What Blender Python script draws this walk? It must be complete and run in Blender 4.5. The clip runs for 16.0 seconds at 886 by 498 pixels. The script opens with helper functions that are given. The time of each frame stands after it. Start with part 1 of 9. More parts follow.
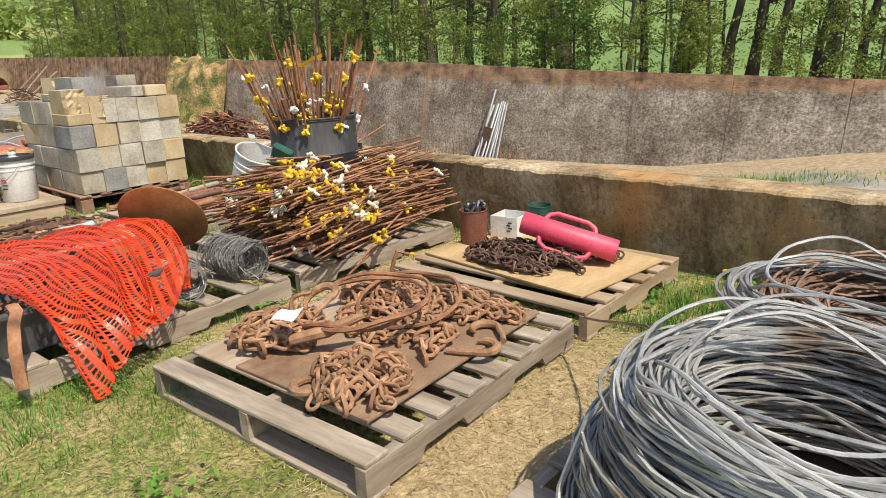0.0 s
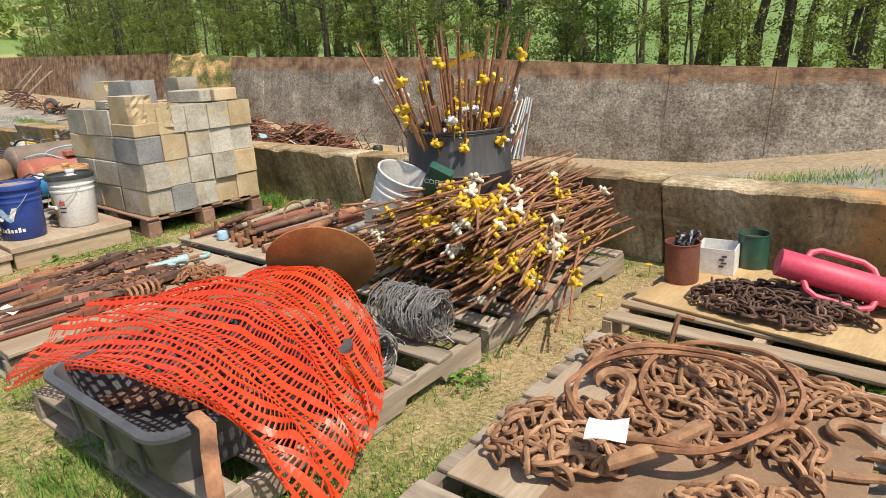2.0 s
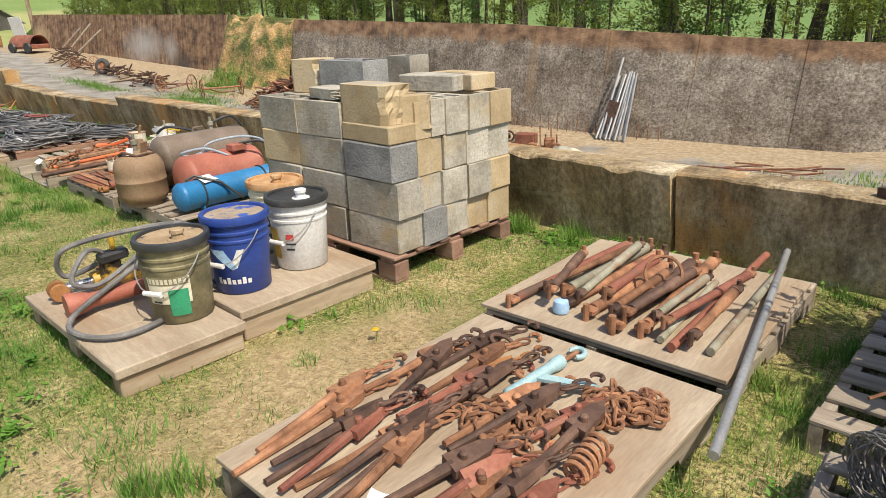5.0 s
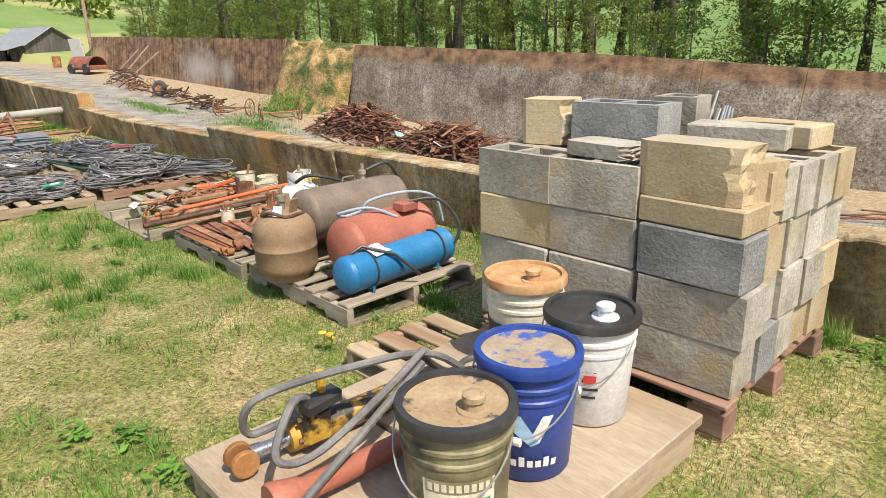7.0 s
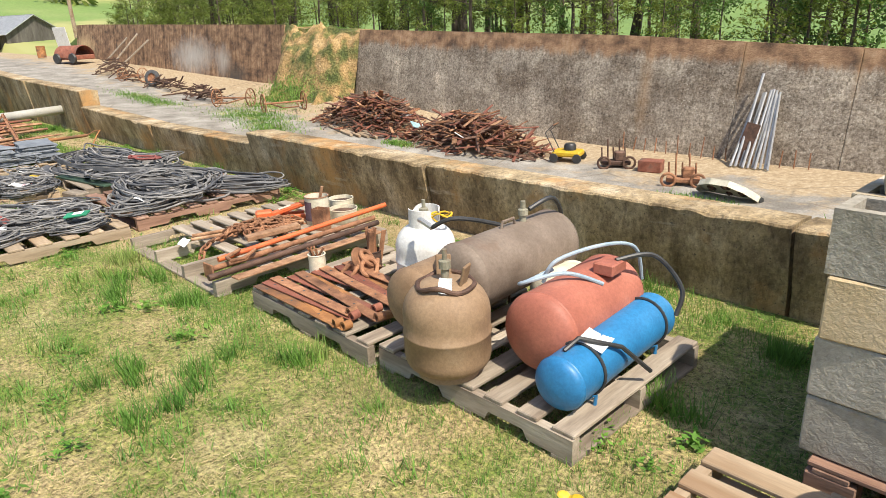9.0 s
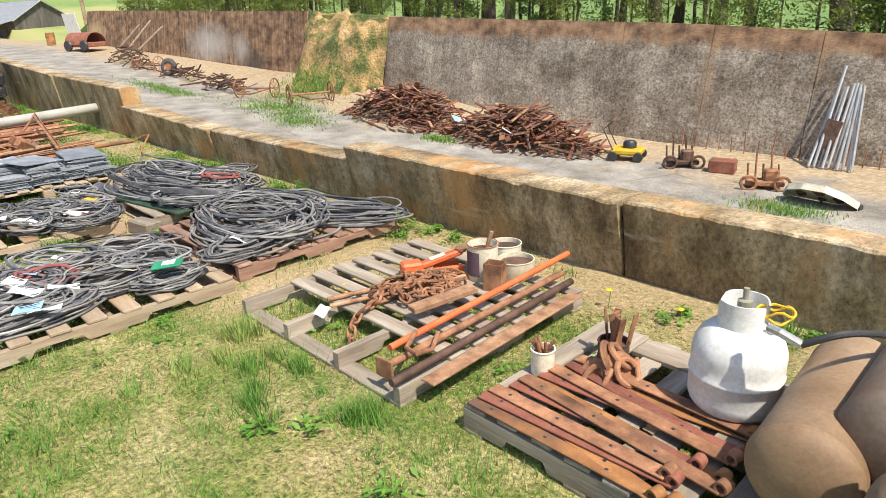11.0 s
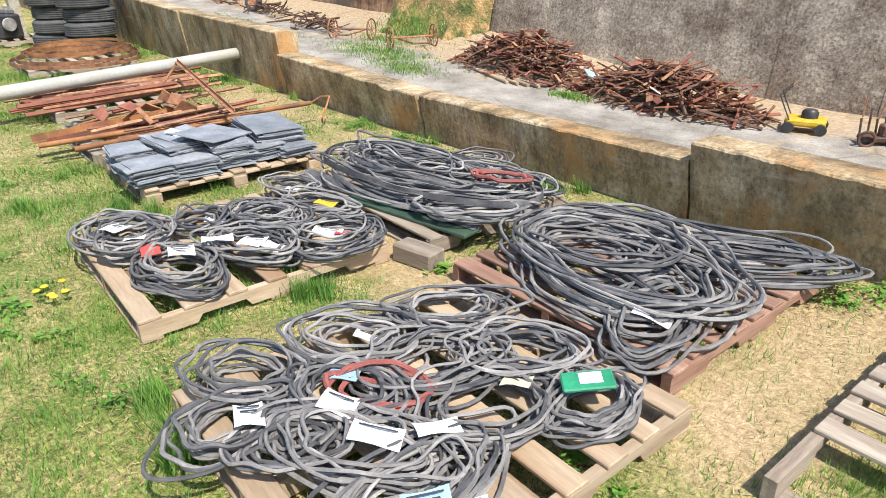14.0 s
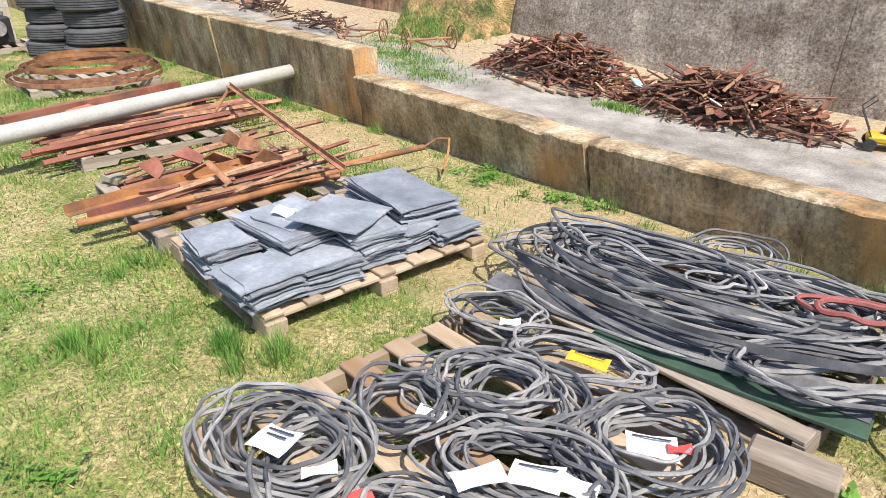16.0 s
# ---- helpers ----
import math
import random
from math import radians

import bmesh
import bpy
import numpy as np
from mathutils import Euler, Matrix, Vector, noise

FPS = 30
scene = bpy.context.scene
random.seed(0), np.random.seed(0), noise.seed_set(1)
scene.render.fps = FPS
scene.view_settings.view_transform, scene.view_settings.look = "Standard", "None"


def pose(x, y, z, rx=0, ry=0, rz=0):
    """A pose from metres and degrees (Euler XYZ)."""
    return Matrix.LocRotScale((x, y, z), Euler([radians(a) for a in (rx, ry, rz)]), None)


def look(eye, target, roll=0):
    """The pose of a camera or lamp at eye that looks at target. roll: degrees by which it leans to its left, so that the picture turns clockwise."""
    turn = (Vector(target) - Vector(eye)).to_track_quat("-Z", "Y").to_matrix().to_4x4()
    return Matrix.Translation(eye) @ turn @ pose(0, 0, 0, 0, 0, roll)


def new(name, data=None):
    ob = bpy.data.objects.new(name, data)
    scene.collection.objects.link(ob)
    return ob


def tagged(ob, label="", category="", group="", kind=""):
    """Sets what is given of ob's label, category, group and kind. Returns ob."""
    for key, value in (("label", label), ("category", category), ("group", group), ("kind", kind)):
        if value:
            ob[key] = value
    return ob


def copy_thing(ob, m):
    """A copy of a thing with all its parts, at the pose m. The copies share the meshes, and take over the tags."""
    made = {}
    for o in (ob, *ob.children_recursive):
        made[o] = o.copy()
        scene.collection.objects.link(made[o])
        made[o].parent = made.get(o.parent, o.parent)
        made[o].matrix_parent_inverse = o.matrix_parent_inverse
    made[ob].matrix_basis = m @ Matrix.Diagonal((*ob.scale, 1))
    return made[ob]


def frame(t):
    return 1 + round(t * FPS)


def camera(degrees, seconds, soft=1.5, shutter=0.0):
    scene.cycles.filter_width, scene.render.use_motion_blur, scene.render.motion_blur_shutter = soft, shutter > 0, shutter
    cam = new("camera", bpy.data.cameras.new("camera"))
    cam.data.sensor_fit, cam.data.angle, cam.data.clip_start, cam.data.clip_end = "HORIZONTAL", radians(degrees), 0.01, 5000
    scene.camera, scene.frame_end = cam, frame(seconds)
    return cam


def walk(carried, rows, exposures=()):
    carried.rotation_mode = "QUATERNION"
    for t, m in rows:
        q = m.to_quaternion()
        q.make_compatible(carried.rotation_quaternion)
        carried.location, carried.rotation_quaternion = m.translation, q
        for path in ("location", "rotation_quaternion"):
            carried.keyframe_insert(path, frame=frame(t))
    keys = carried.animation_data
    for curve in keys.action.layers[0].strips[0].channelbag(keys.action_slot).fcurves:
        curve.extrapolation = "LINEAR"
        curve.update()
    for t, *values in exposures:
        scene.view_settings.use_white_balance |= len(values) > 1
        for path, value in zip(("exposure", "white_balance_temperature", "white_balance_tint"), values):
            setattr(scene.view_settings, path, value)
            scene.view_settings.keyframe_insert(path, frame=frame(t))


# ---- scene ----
cam = camera(68.4, 16.0, soft=0.55)
PATH = [
    (0, (1.288, -1.465, 1.152), (1.376, 0.45, 0.584), -2.7),
    (0.5, (1.08, -1.246, 1.16), (1.168, 0.671, 0.595), -2.9),
    (1, (0.847, -1.11, 1.169), (0.944, 0.806, 0.604), -2.9),
    (1.5, (0.61, -0.939, 1.182), (0.717, 0.976, 0.614), -2.9),
    (2, (0.39, -0.68, 1.214), (0.498, 1.229, 0.629), -3.4),
    (2.5, (0.102, -0.479, 1.23), (0.199, 1.425, 0.626), -4.0),
    (3, (-0.218, -0.198, 1.24), (-0.135, 1.702, 0.62), -4.0),
    (3.5, (-0.47, 0.146, 1.268), (-0.404, 2.04, 0.627), -3.8),
    (4, (-0.729, 0.365, 1.266), (-0.679, 2.248, 0.592), -3.5),
    (4.2, (-0.85, 0.463, 1.277), (-0.801, 2.342, 0.595), -3.1),
    (6.3, (-1.992, 1.636, 1.381), (-2.025, 3.539, 0.767), -1.5),
    (6.5, (-2.089, 1.788, 1.381), (-2.137, 3.694, 0.776), -1.5),
    (7, (-2.375, 2.105, 1.355), (-2.444, 4.012, 0.756), -1.4),
    (7.5, (-2.63, 2.415, 1.371), (-2.706, 4.321, 0.769), -1.6),
    (8, (-2.879, 2.74, 1.4), (-2.945, 4.646, 0.798), -1.7),
    (8.2, (-2.954, 2.863, 1.4), (-3.028, 4.764, 0.786), -2.1),
    (10.3, (-4.04, 3.96, 1.484), (-4.024, 5.842, 0.808), -2.1),
    (10.5, (-4.153, 4.105, 1.486), (-4.152, 5.986, 0.807), -2.1),
    (11, (-4.443, 4.414, 1.507), (-4.5, 6.293, 0.824), -2.3),
    (11.5, (-4.742, 4.671, 1.529), (-4.865, 6.542, 0.834), -2.1),
    (12, (-5.019, 4.977, 1.522), (-5.202, 6.835, 0.805), -2.0),
    (12.5, (-5.349, 5.189, 1.522), (-5.565, 7.032, 0.775), -2.0),
    (13, (-5.684, 5.444, 1.53), (-5.906, 7.273, 0.752), -1.8),
    (13.5, (-6.008, 5.776, 1.534), (-6.222, 7.595, 0.73), -1.4),
    (14, (-6.39, 6.069, 1.486), (-6.591, 7.877, 0.656), -0.9),
    (14.5, (-6.704, 6.415, 1.48), (-6.905, 8.221, 0.645), -0.1),
    (15, (-7.062, 6.769, 1.489), (-7.262, 8.574, 0.651), 0.5),
    (15.5, (-7.438, 7.121, 1.511), (-7.619, 8.927, 0.671), 0.4),
    (16, (-7.793, 7.527, 1.511), (-7.937, 9.336, 0.67), -0.4),
]
AXES = pose(0, 0, 0, 0, 0, 45)  # x towards the walls, y along the walk
walk(cam, [(t, AXES @ look(eye, target, roll)) for t, eye, target, roll in PATH],
     [(0, 0.02, 6800, 10), (4.2, -0.04, 6800, 10), (6.5, 0.12, 6700, 10), (8.2, 0.27, 6700, 10), (10.5, 0.31, 6600, 10), (13.5, 0.44, 6300, 11), (16, 0.46, 6200, 13)])


# ---------------------------------------------------------------- world and light
SUN_DIR = Vector((0.54, -0.09, 0.84)).normalized()
world = bpy.data.worlds.new("world")
scene.world = world
world.use_nodes = True
wn = world.node_tree.nodes
sky = wn.new("ShaderNodeTexSky")
sky.sky_type, sky.sun_disc = "NISHITA", False
sky.sun_elevation, sky.sun_rotation = math.asin(SUN_DIR.z), math.atan2(SUN_DIR.x, SUN_DIR.y)
sky.dust_density, sky.air_density = 1.5, 1.0
world.node_tree.links.new(sky.outputs[0], wn["Background"].inputs[0])
wn["Background"].inputs[1].default_value = 0.15
sun = new("sun", bpy.data.lights.new("sun", "SUN"))
sun.data.energy, sun.data.angle, sun.data.color = 5.0, radians(0.6), (1.0, 0.93, 0.81)
sun.matrix_world = look(SUN_DIR * 60, (0, 0, 0))


# ---------------------------------------------------------------- materials
def ramp(nt, fac, stops):
    n = nt.nodes.new("ShaderNodeValToRGB")
    el = n.color_ramp.elements
    while len(el) < len(stops):
        el.new(0.5)
    for e, (p, c) in zip(el, stops):
        e.position, e.color = p, (*c, 1)
    nt.links.new(fac, n.inputs[0])
    return n.outputs[0]


def noise_tex(nt, vec, scale, detail=4, rough=0.6):
    n = nt.nodes.new("ShaderNodeTexNoise")
    n.inputs["Scale"].default_value, n.inputs["Detail"].default_value, n.inputs["Roughness"].default_value = scale, detail, rough
    nt.links.new(vec, n.inputs["Vector"])
    return n.outputs["Fac"]


def mix(nt, fac, a, b, mode="MIX"):
    n = nt.nodes.new("ShaderNodeMix")
    n.data_type, n.blend_type = "RGBA", mode
    for sock, v in ((n.inputs[0], fac), (n.inputs[6], a), (n.inputs[7], b)):
        if isinstance(v, (int, float)):
            sock.default_value = v
        elif isinstance(v, tuple):
            sock.default_value = (*v, 1)
        else:
            nt.links.new(v, sock)
    return n.outputs[2]


def surface(name, stops, scale=6.0, fine=60.0, rough=0.85, bump=0.3, metal=0.0, vary=0.0, stain=None, stain_scale=2.5,
            stretch=(1, 1, 1), stain_at=(0.52, 0.66), bump_dist=0.004, fine_mix=0.35, coat=0.0, translucent=0.0, island=False):
    """A worn surface: two noises for the colour, an optional stain, fine relief."""
    m = bpy.data.materials.new(name)
    m.use_nodes = True
    nt = m.node_tree
    bsdf = nt.nodes["Principled BSDF"]
    tc = nt.nodes.new("ShaderNodeTexCoord")
    info = nt.nodes.new("ShaderNodeObjectInfo")
    off = nt.nodes.new("ShaderNodeVectorMath")
    off.operation = "MULTIPLY_ADD"
    comb = nt.nodes.new("ShaderNodeCombineXYZ")
    for k in range(3):
        nt.links.new(info.outputs["Random"], comb.inputs[k])
    nt.links.new(comb.outputs[0], off.inputs[0])
    off.inputs[1].default_value = (37.0, 19.0, 11.0)
    sc = nt.nodes.new("ShaderNodeVectorMath")
    sc.operation = "MULTIPLY"
    nt.links.new(tc.outputs["Object"], sc.inputs[0])
    sc.inputs[1].default_value = stretch
    nt.links.new(sc.outputs[0], off.inputs[2])
    vec = off.outputs[0]
    col = ramp(nt, noise_tex(nt, vec, scale), stops)
    fn = noise_tex(nt, vec, fine, 3, 0.7)
    dark = ramp(nt, fn, [(0.3, (0.45, 0.45, 0.45)), (0.65, (1.15, 1.15, 1.15))])
    col = mix(nt, fine_mix, col, mix(nt, 1.0, col, dark, "MULTIPLY"))
    if stain:
        sn = noise_tex(nt, vec, stain_scale, 5, 0.65)
        col = mix(nt, ramp(nt, sn, [(stain_at[0], (0, 0, 0)), (stain_at[1], (1, 1, 1))]), col, stain)
    if vary:
        hsv = nt.nodes.new("ShaderNodeHueSaturation")
        mr = nt.nodes.new("ShaderNodeMapRange")
        mr.inputs[3].default_value, mr.inputs[4].default_value = 1 - vary, 1 + vary
        if island:
            geo = nt.nodes.new("ShaderNodeNewGeometry")
            nt.links.new(geo.outputs["Random Per Island"], mr.inputs[0])
        else:
            nt.links.new(info.outputs["Random"], mr.inputs[0])
        nt.links.new(mr.outputs[0], hsv.inputs["Value"])
        nt.links.new(col, hsv.inputs["Color"])
        col = hsv.outputs[0]
    nt.links.new(col, bsdf.inputs["Base Color"])
    bsdf.inputs["Roughness"].default_value, bsdf.inputs["Metallic"].default_value = rough, metal
    bsdf.inputs["Coat Weight"].default_value = coat
    if bump:
        b = nt.nodes.new("ShaderNodeBump")
        b.inputs["Strength"].default_value, b.inputs["Distance"].default_value = bump, bump_dist
        nt.links.new(fn, b.inputs["Height"])
        nt.links.new(b.outputs[0], bsdf.inputs["Normal"])
    if translucent:
        tr = nt.nodes.new("ShaderNodeBsdfTranslucent")
        nt.links.new(col, tr.inputs[0])
        ms = nt.nodes.new("ShaderNodeMixShader")
        ms.inputs[0].default_value = translucent
        nt.links.new(bsdf.outputs[0], ms.inputs[1])
        nt.links.new(tr.outputs[0], ms.inputs[2])
        nt.links.new(ms.outputs[0], nt.nodes["Material Output"].inputs[0])
    return m


def scaled(nt, vec, by):
    n = nt.nodes.new("ShaderNodeVectorMath")
    n.operation = "MULTIPLY"
    nt.links.new(vec, n.inputs[0])
    n.inputs[1].default_value = by
    return n.outputs[0]


def oval_mask(nt, vec, centre, size, fray, spread=(0.75, 1.45)):
    """White inside an oval with a frayed edge."""
    d = nt.nodes.new("ShaderNodeVectorMath")
    d.operation = "MULTIPLY_ADD"
    nt.links.new(vec, d.inputs[0])
    d.inputs[1].default_value, d.inputs[2].default_value = tuple(1 / v if v else 0 for v in size), tuple(-c / v if v else 0 for c, v in zip(centre, size))
    ln = nt.nodes.new("ShaderNodeVectorMath")
    ln.operation = "LENGTH"
    nt.links.new(d.outputs[0], ln.inputs[0])
    ad = nt.nodes.new("ShaderNodeMath")
    ad.operation = "MULTIPLY_ADD"
    nt.links.new(fray, ad.inputs[0])
    ad.inputs[1].default_value = 1.6
    nt.links.new(ln.outputs["Value"], ad.inputs[2])
    mr = nt.nodes.new("ShaderNodeMapRange")
    nt.links.new(ad.outputs[0], mr.inputs[0])
    mr.inputs[1].default_value, mr.inputs[2].default_value, mr.inputs[3].default_value, mr.inputs[4].default_value = spread[0] + 0.6, spread[1] + 0.5, 1.0, 0.0
    return mr.outputs[0]


STRETCH = (0.12, 1, 1)
M_WOOD = surface("weathered_pallet_wood", [(0.3, (0.20, 0.155, 0.115)), (0.55, (0.36, 0.30, 0.23)), (0.75, (0.47, 0.41, 0.33))], 14, 90, 0.9, 0.5, vary=0.22, stretch=STRETCH, stain=(0.17, 0.12, 0.08), stain_at=(0.58, 0.72))
M_WOOD_TAN = surface("newer_pallet_wood", [(0.3, (0.31, 0.225, 0.14)), (0.6, (0.45, 0.345, 0.235)), (0.8, (0.54, 0.455, 0.345))], 12, 80, 0.85, 0.4, vary=0.18, stretch=STRETCH, stain=(0.25, 0.15, 0.08))
M_WOOD_RED = surface("reddish_pallet_wood", [(0.3, (0.20, 0.11, 0.075)), (0.6, (0.33, 0.20, 0.14)), (0.8, (0.40, 0.30, 0.23))], 12, 80, 0.9, 0.4, vary=0.18, stretch=STRETCH)
M_PLY = surface("weathered_plywood", [(0.3, (0.33, 0.25, 0.17)), (0.6, (0.45, 0.36, 0.26)), (0.8, (0.52, 0.44, 0.33))], 9, 120, 0.9, 0.35, stretch=(1, 0.15, 1), stain=(0.30, 0.19, 0.11), stain_at=(0.55, 0.75))
M_PLY_TAN = surface("tan_plywood_sheet", [(0.3, (0.42, 0.28, 0.13)), (0.6, (0.55, 0.39, 0.20)), (0.8, (0.60, 0.46, 0.27))], 7, 110, 0.85, 0.3, stretch=(1, 0.15, 1), stain=(0.33, 0.21, 0.10), stain_at=(0.58, 0.75))
M_PLY_RUST = surface("rust_stained_board", [(0.3, (0.20, 0.12, 0.07)), (0.6, (0.32, 0.21, 0.13)), (0.85, (0.43, 0.32, 0.22))], 3.5, 110, 0.9, 0.3, stain=(0.17, 0.085, 0.045))
M_BARK = surface("grey_brown_bark", [(0.3, (0.045, 0.034, 0.026)), (0.6, (0.095, 0.075, 0.058)), (0.8, (0.19, 0.16, 0.125))], 9, 30, 0.95, 0.9, vary=0.25, stretch=(1, 1, 0.25), bump_dist=0.02)
M_LEAF = surface("spring_leaves", [(0.3, (0.115, 0.175, 0.028)), (0.55, (0.22, 0.285, 0.052)), (0.8, (0.37, 0.40, 0.12))], 1.3, 9, 0.55, 0, vary=0.3, translucent=0.45, island=True)
M_LEAF_DARK = surface("dark_leaves", [(0.3, (0.055, 0.13, 0.022)), (0.6, (0.10, 0.20, 0.035)), (0.8, (0.16, 0.27, 0.055))], 1.3, 9, 0.5, 0, vary=0.3, translucent=0.4, island=True)
M_GRASS = surface("grass_blades", [(0.28, (0.50, 0.43, 0.18)), (0.37, (0.33, 0.40, 0.11)), (0.45, (0.18, 0.33, 0.055)), (0.70, (0.10, 0.25, 0.035))], 1.5, 7, 0.7, 0, vary=0.3, translucent=0.35, island=True)
M_TUFT = surface("fresh_green_blades", [(0.3, (0.10, 0.25, 0.03)), (0.6, (0.17, 0.34, 0.05)), (0.8, (0.27, 0.41, 0.08))], 2.0, 9, 0.6, 0, vary=0.3, translucent=0.35, island=True)
M_STRAW = surface("dry_straw_blades", [(0.3, (0.36, 0.28, 0.13)), (0.6, (0.50, 0.40, 0.21)), (0.8, (0.60, 0.50, 0.30))], 3, 9, 0.8, 0, vary=0.25, translucent=0.25, island=True)


def ground_material():
    m = surface("grass_and_dry_thatch", [(0.40, (0.16, 0.26, 0.04)), (0.52, (0.31, 0.35, 0.08)), (0.62, (0.49, 0.41, 0.18)), (0.78, (0.60, 0.48, 0.26))], 1.6, 75, 0.95, 0.8, bump_dist=0.02, fine_mix=0.9, stain=(0.42, 0.30, 0.18), stain_scale=0.5, stain_at=(0.60, 0.70))
    nt = m.node_tree
    tc = nt.nodes.new("ShaderNodeTexCoord").outputs["Object"]
    bsdf = nt.nodes["Principled BSDF"]
    col = bsdf.inputs["Base Color"].links[0].from_socket
    # dry thatch and green shoots mixed down to single tufts
    tuft = ramp(nt, noise_tex(nt, tc, 2.2, 12, 0.85), [(0.38, (0.07, 0.11, 0.018)), (0.46, (0.19, 0.22, 0.05)), (0.52, (0.40, 0.32, 0.15)), (0.60, (0.64, 0.50, 0.29))])
    col = mix(nt, 0.6, col, tuft)
    speck = ramp(nt, noise_tex(nt, tc, 42, 4, 0.8), [(0.36, (0.30, 0.27, 0.23)), (0.5, (0.9, 0.9, 0.88)), (0.62, (1.35, 1.32, 1.25))])
    col = mix(nt, 1.0, col, speck, "MULTIPLY")
    fray = noise_tex(nt, tc, 2.6, 5, 0.65)
    # trampled bare earth between the pallets
    for cx, cy, sx, sy in ((-12.6, 2.5, 1.5, 0.9), (-11.2, 1.55, 1.9, 0.35), (-9.55, 2.2, 0.4, 1.0), (-8.0, 3.0, 1.6, 0.3), (-3.4, 1.1, 0.5, 0.8), (0.9, 1.3, 0.35, 1.2), (-3.2, 0.0, 0.7, 0.5), (-0.6, 2.1, 0.25, 1.2), (-15.6, 2.7, 1.2, 0.5)):
        earth = ramp(nt, noise_tex(nt, tc, 30, 5, 0.8), [(0.3, (0.24, 0.165, 0.085)), (0.5, (0.47, 0.345, 0.19)), (0.7, (0.68, 0.54, 0.33))])
        col = mix(nt, mix(nt, 1.0, oval_mask(nt, tc, (cx, cy, 0), (sx, sy, 0), fray), (0.85, 0.85, 0.85), "MULTIPLY"), col, earth)
    nt.links.new(col, bsdf.inputs["Base Color"])
    return m


M_GROUND = ground_material()
M_FIELD = surface("green_field", [(0.3, (0.12, 0.21, 0.05)), (0.6, (0.18, 0.27, 0.07)), (0.8, (0.27, 0.31, 0.11))], 0.03, 2, 0.95, 0, stain=(0.34, 0.34, 0.13), stain_scale=0.012, stain_at=(0.57, 0.62))
M_BANK = surface("eroded_clay_bank", [(0.38, (0.09, 0.115, 0.03)), (0.47, (0.22, 0.20, 0.065)), (0.55, (0.45, 0.29, 0.12)), (0.70, (0.64, 0.45, 0.22))], 1.1, 8, 0.95, 1.0, bump_dist=0.15, fine_mix=0.7)
M_BARN = surface("old_barn_boards", [(0.3, (0.075, 0.065, 0.055)), (0.6, (0.15, 0.135, 0.12)), (0.8, (0.22, 0.20, 0.18))], 2, 12, 0.95, 0.4, vary=0.3, stretch=(1, 1, 0.2))


def slab_material():
    """Old concrete strewn with gravel; tan dirt lies along both walls and in drifts."""
    m = surface("gravelly_concrete_floor", [(0.34, (0.21, 0.19, 0.16)), (0.5, (0.32, 0.295, 0.255)), (0.70, (0.45, 0.42, 0.37))], 1.1, 26, 0.95, 0.7, bump_dist=0.02, fine_mix=0.75)
    nt = m.node_tree
    tc = nt.nodes.new("ShaderNodeTexCoord").outputs["Object"]
    bsdf = nt.nodes["Principled BSDF"]
    col = bsdf.inputs["Base Color"].links[0].from_socket
    sep = nt.nodes.new("ShaderNodeSeparateXYZ")
    nt.links.new(tc, sep.inputs[0])
    dirt = ramp(nt, noise_tex(nt, tc, 9, 6, 0.75), [(0.34, (0.24, 0.17, 0.095)), (0.52, (0.40, 0.30, 0.18)), (0.68, (0.54, 0.45, 0.32))])
    wob = nt.nodes.new("ShaderNodeMath")
    wob.operation = "MULTIPLY_ADD"
    nt.links.new(noise_tex(nt, tc, 0.55, 8, 0.72), wob.inputs[0])
    wob.inputs[1].default_value = 11.0
    nt.links.new(sep.outputs[1], wob.inputs[2])
    lane = nt.nodes.new("ShaderNodeMapRange")
    nt.links.new(wob.outputs[0], lane.inputs[0])
    lane.inputs[1].default_value, lane.inputs[2].default_value = 3.0, 25.0
    cover = ramp(nt, lane.outputs[0], [(0.27, (0.85, 0.85, 0.85)), (0.33, (0.05, 0.05, 0.05)), (0.70, (0.0, 0.0, 0.0)), (0.76, (0.95, 0.95, 0.95))])
    col = mix(nt, cover, col, dirt)
    crack = nt.nodes.new("ShaderNodeTexVoronoi")
    crack.feature = "DISTANCE_TO_EDGE"
    crack.inputs["Scale"].default_value = 0.45
    nt.links.new(tc, crack.inputs["Vector"])
    col = mix(nt, mix(nt, 1.0, ramp(nt, crack.outputs["Distance"], [(0.0, (0.7, 0.7, 0.7)), (0.02, (0, 0, 0))]), ramp(nt, noise_tex(nt, tc, 0.4, 4, 0.6), [(0.50, (0, 0, 0)), (0.58, (1, 1, 1))]), "MULTIPLY"), col, (0.15, 0.115, 0.075))
    nt.links.new(col, bsdf.inputs["Base Color"])
    return m




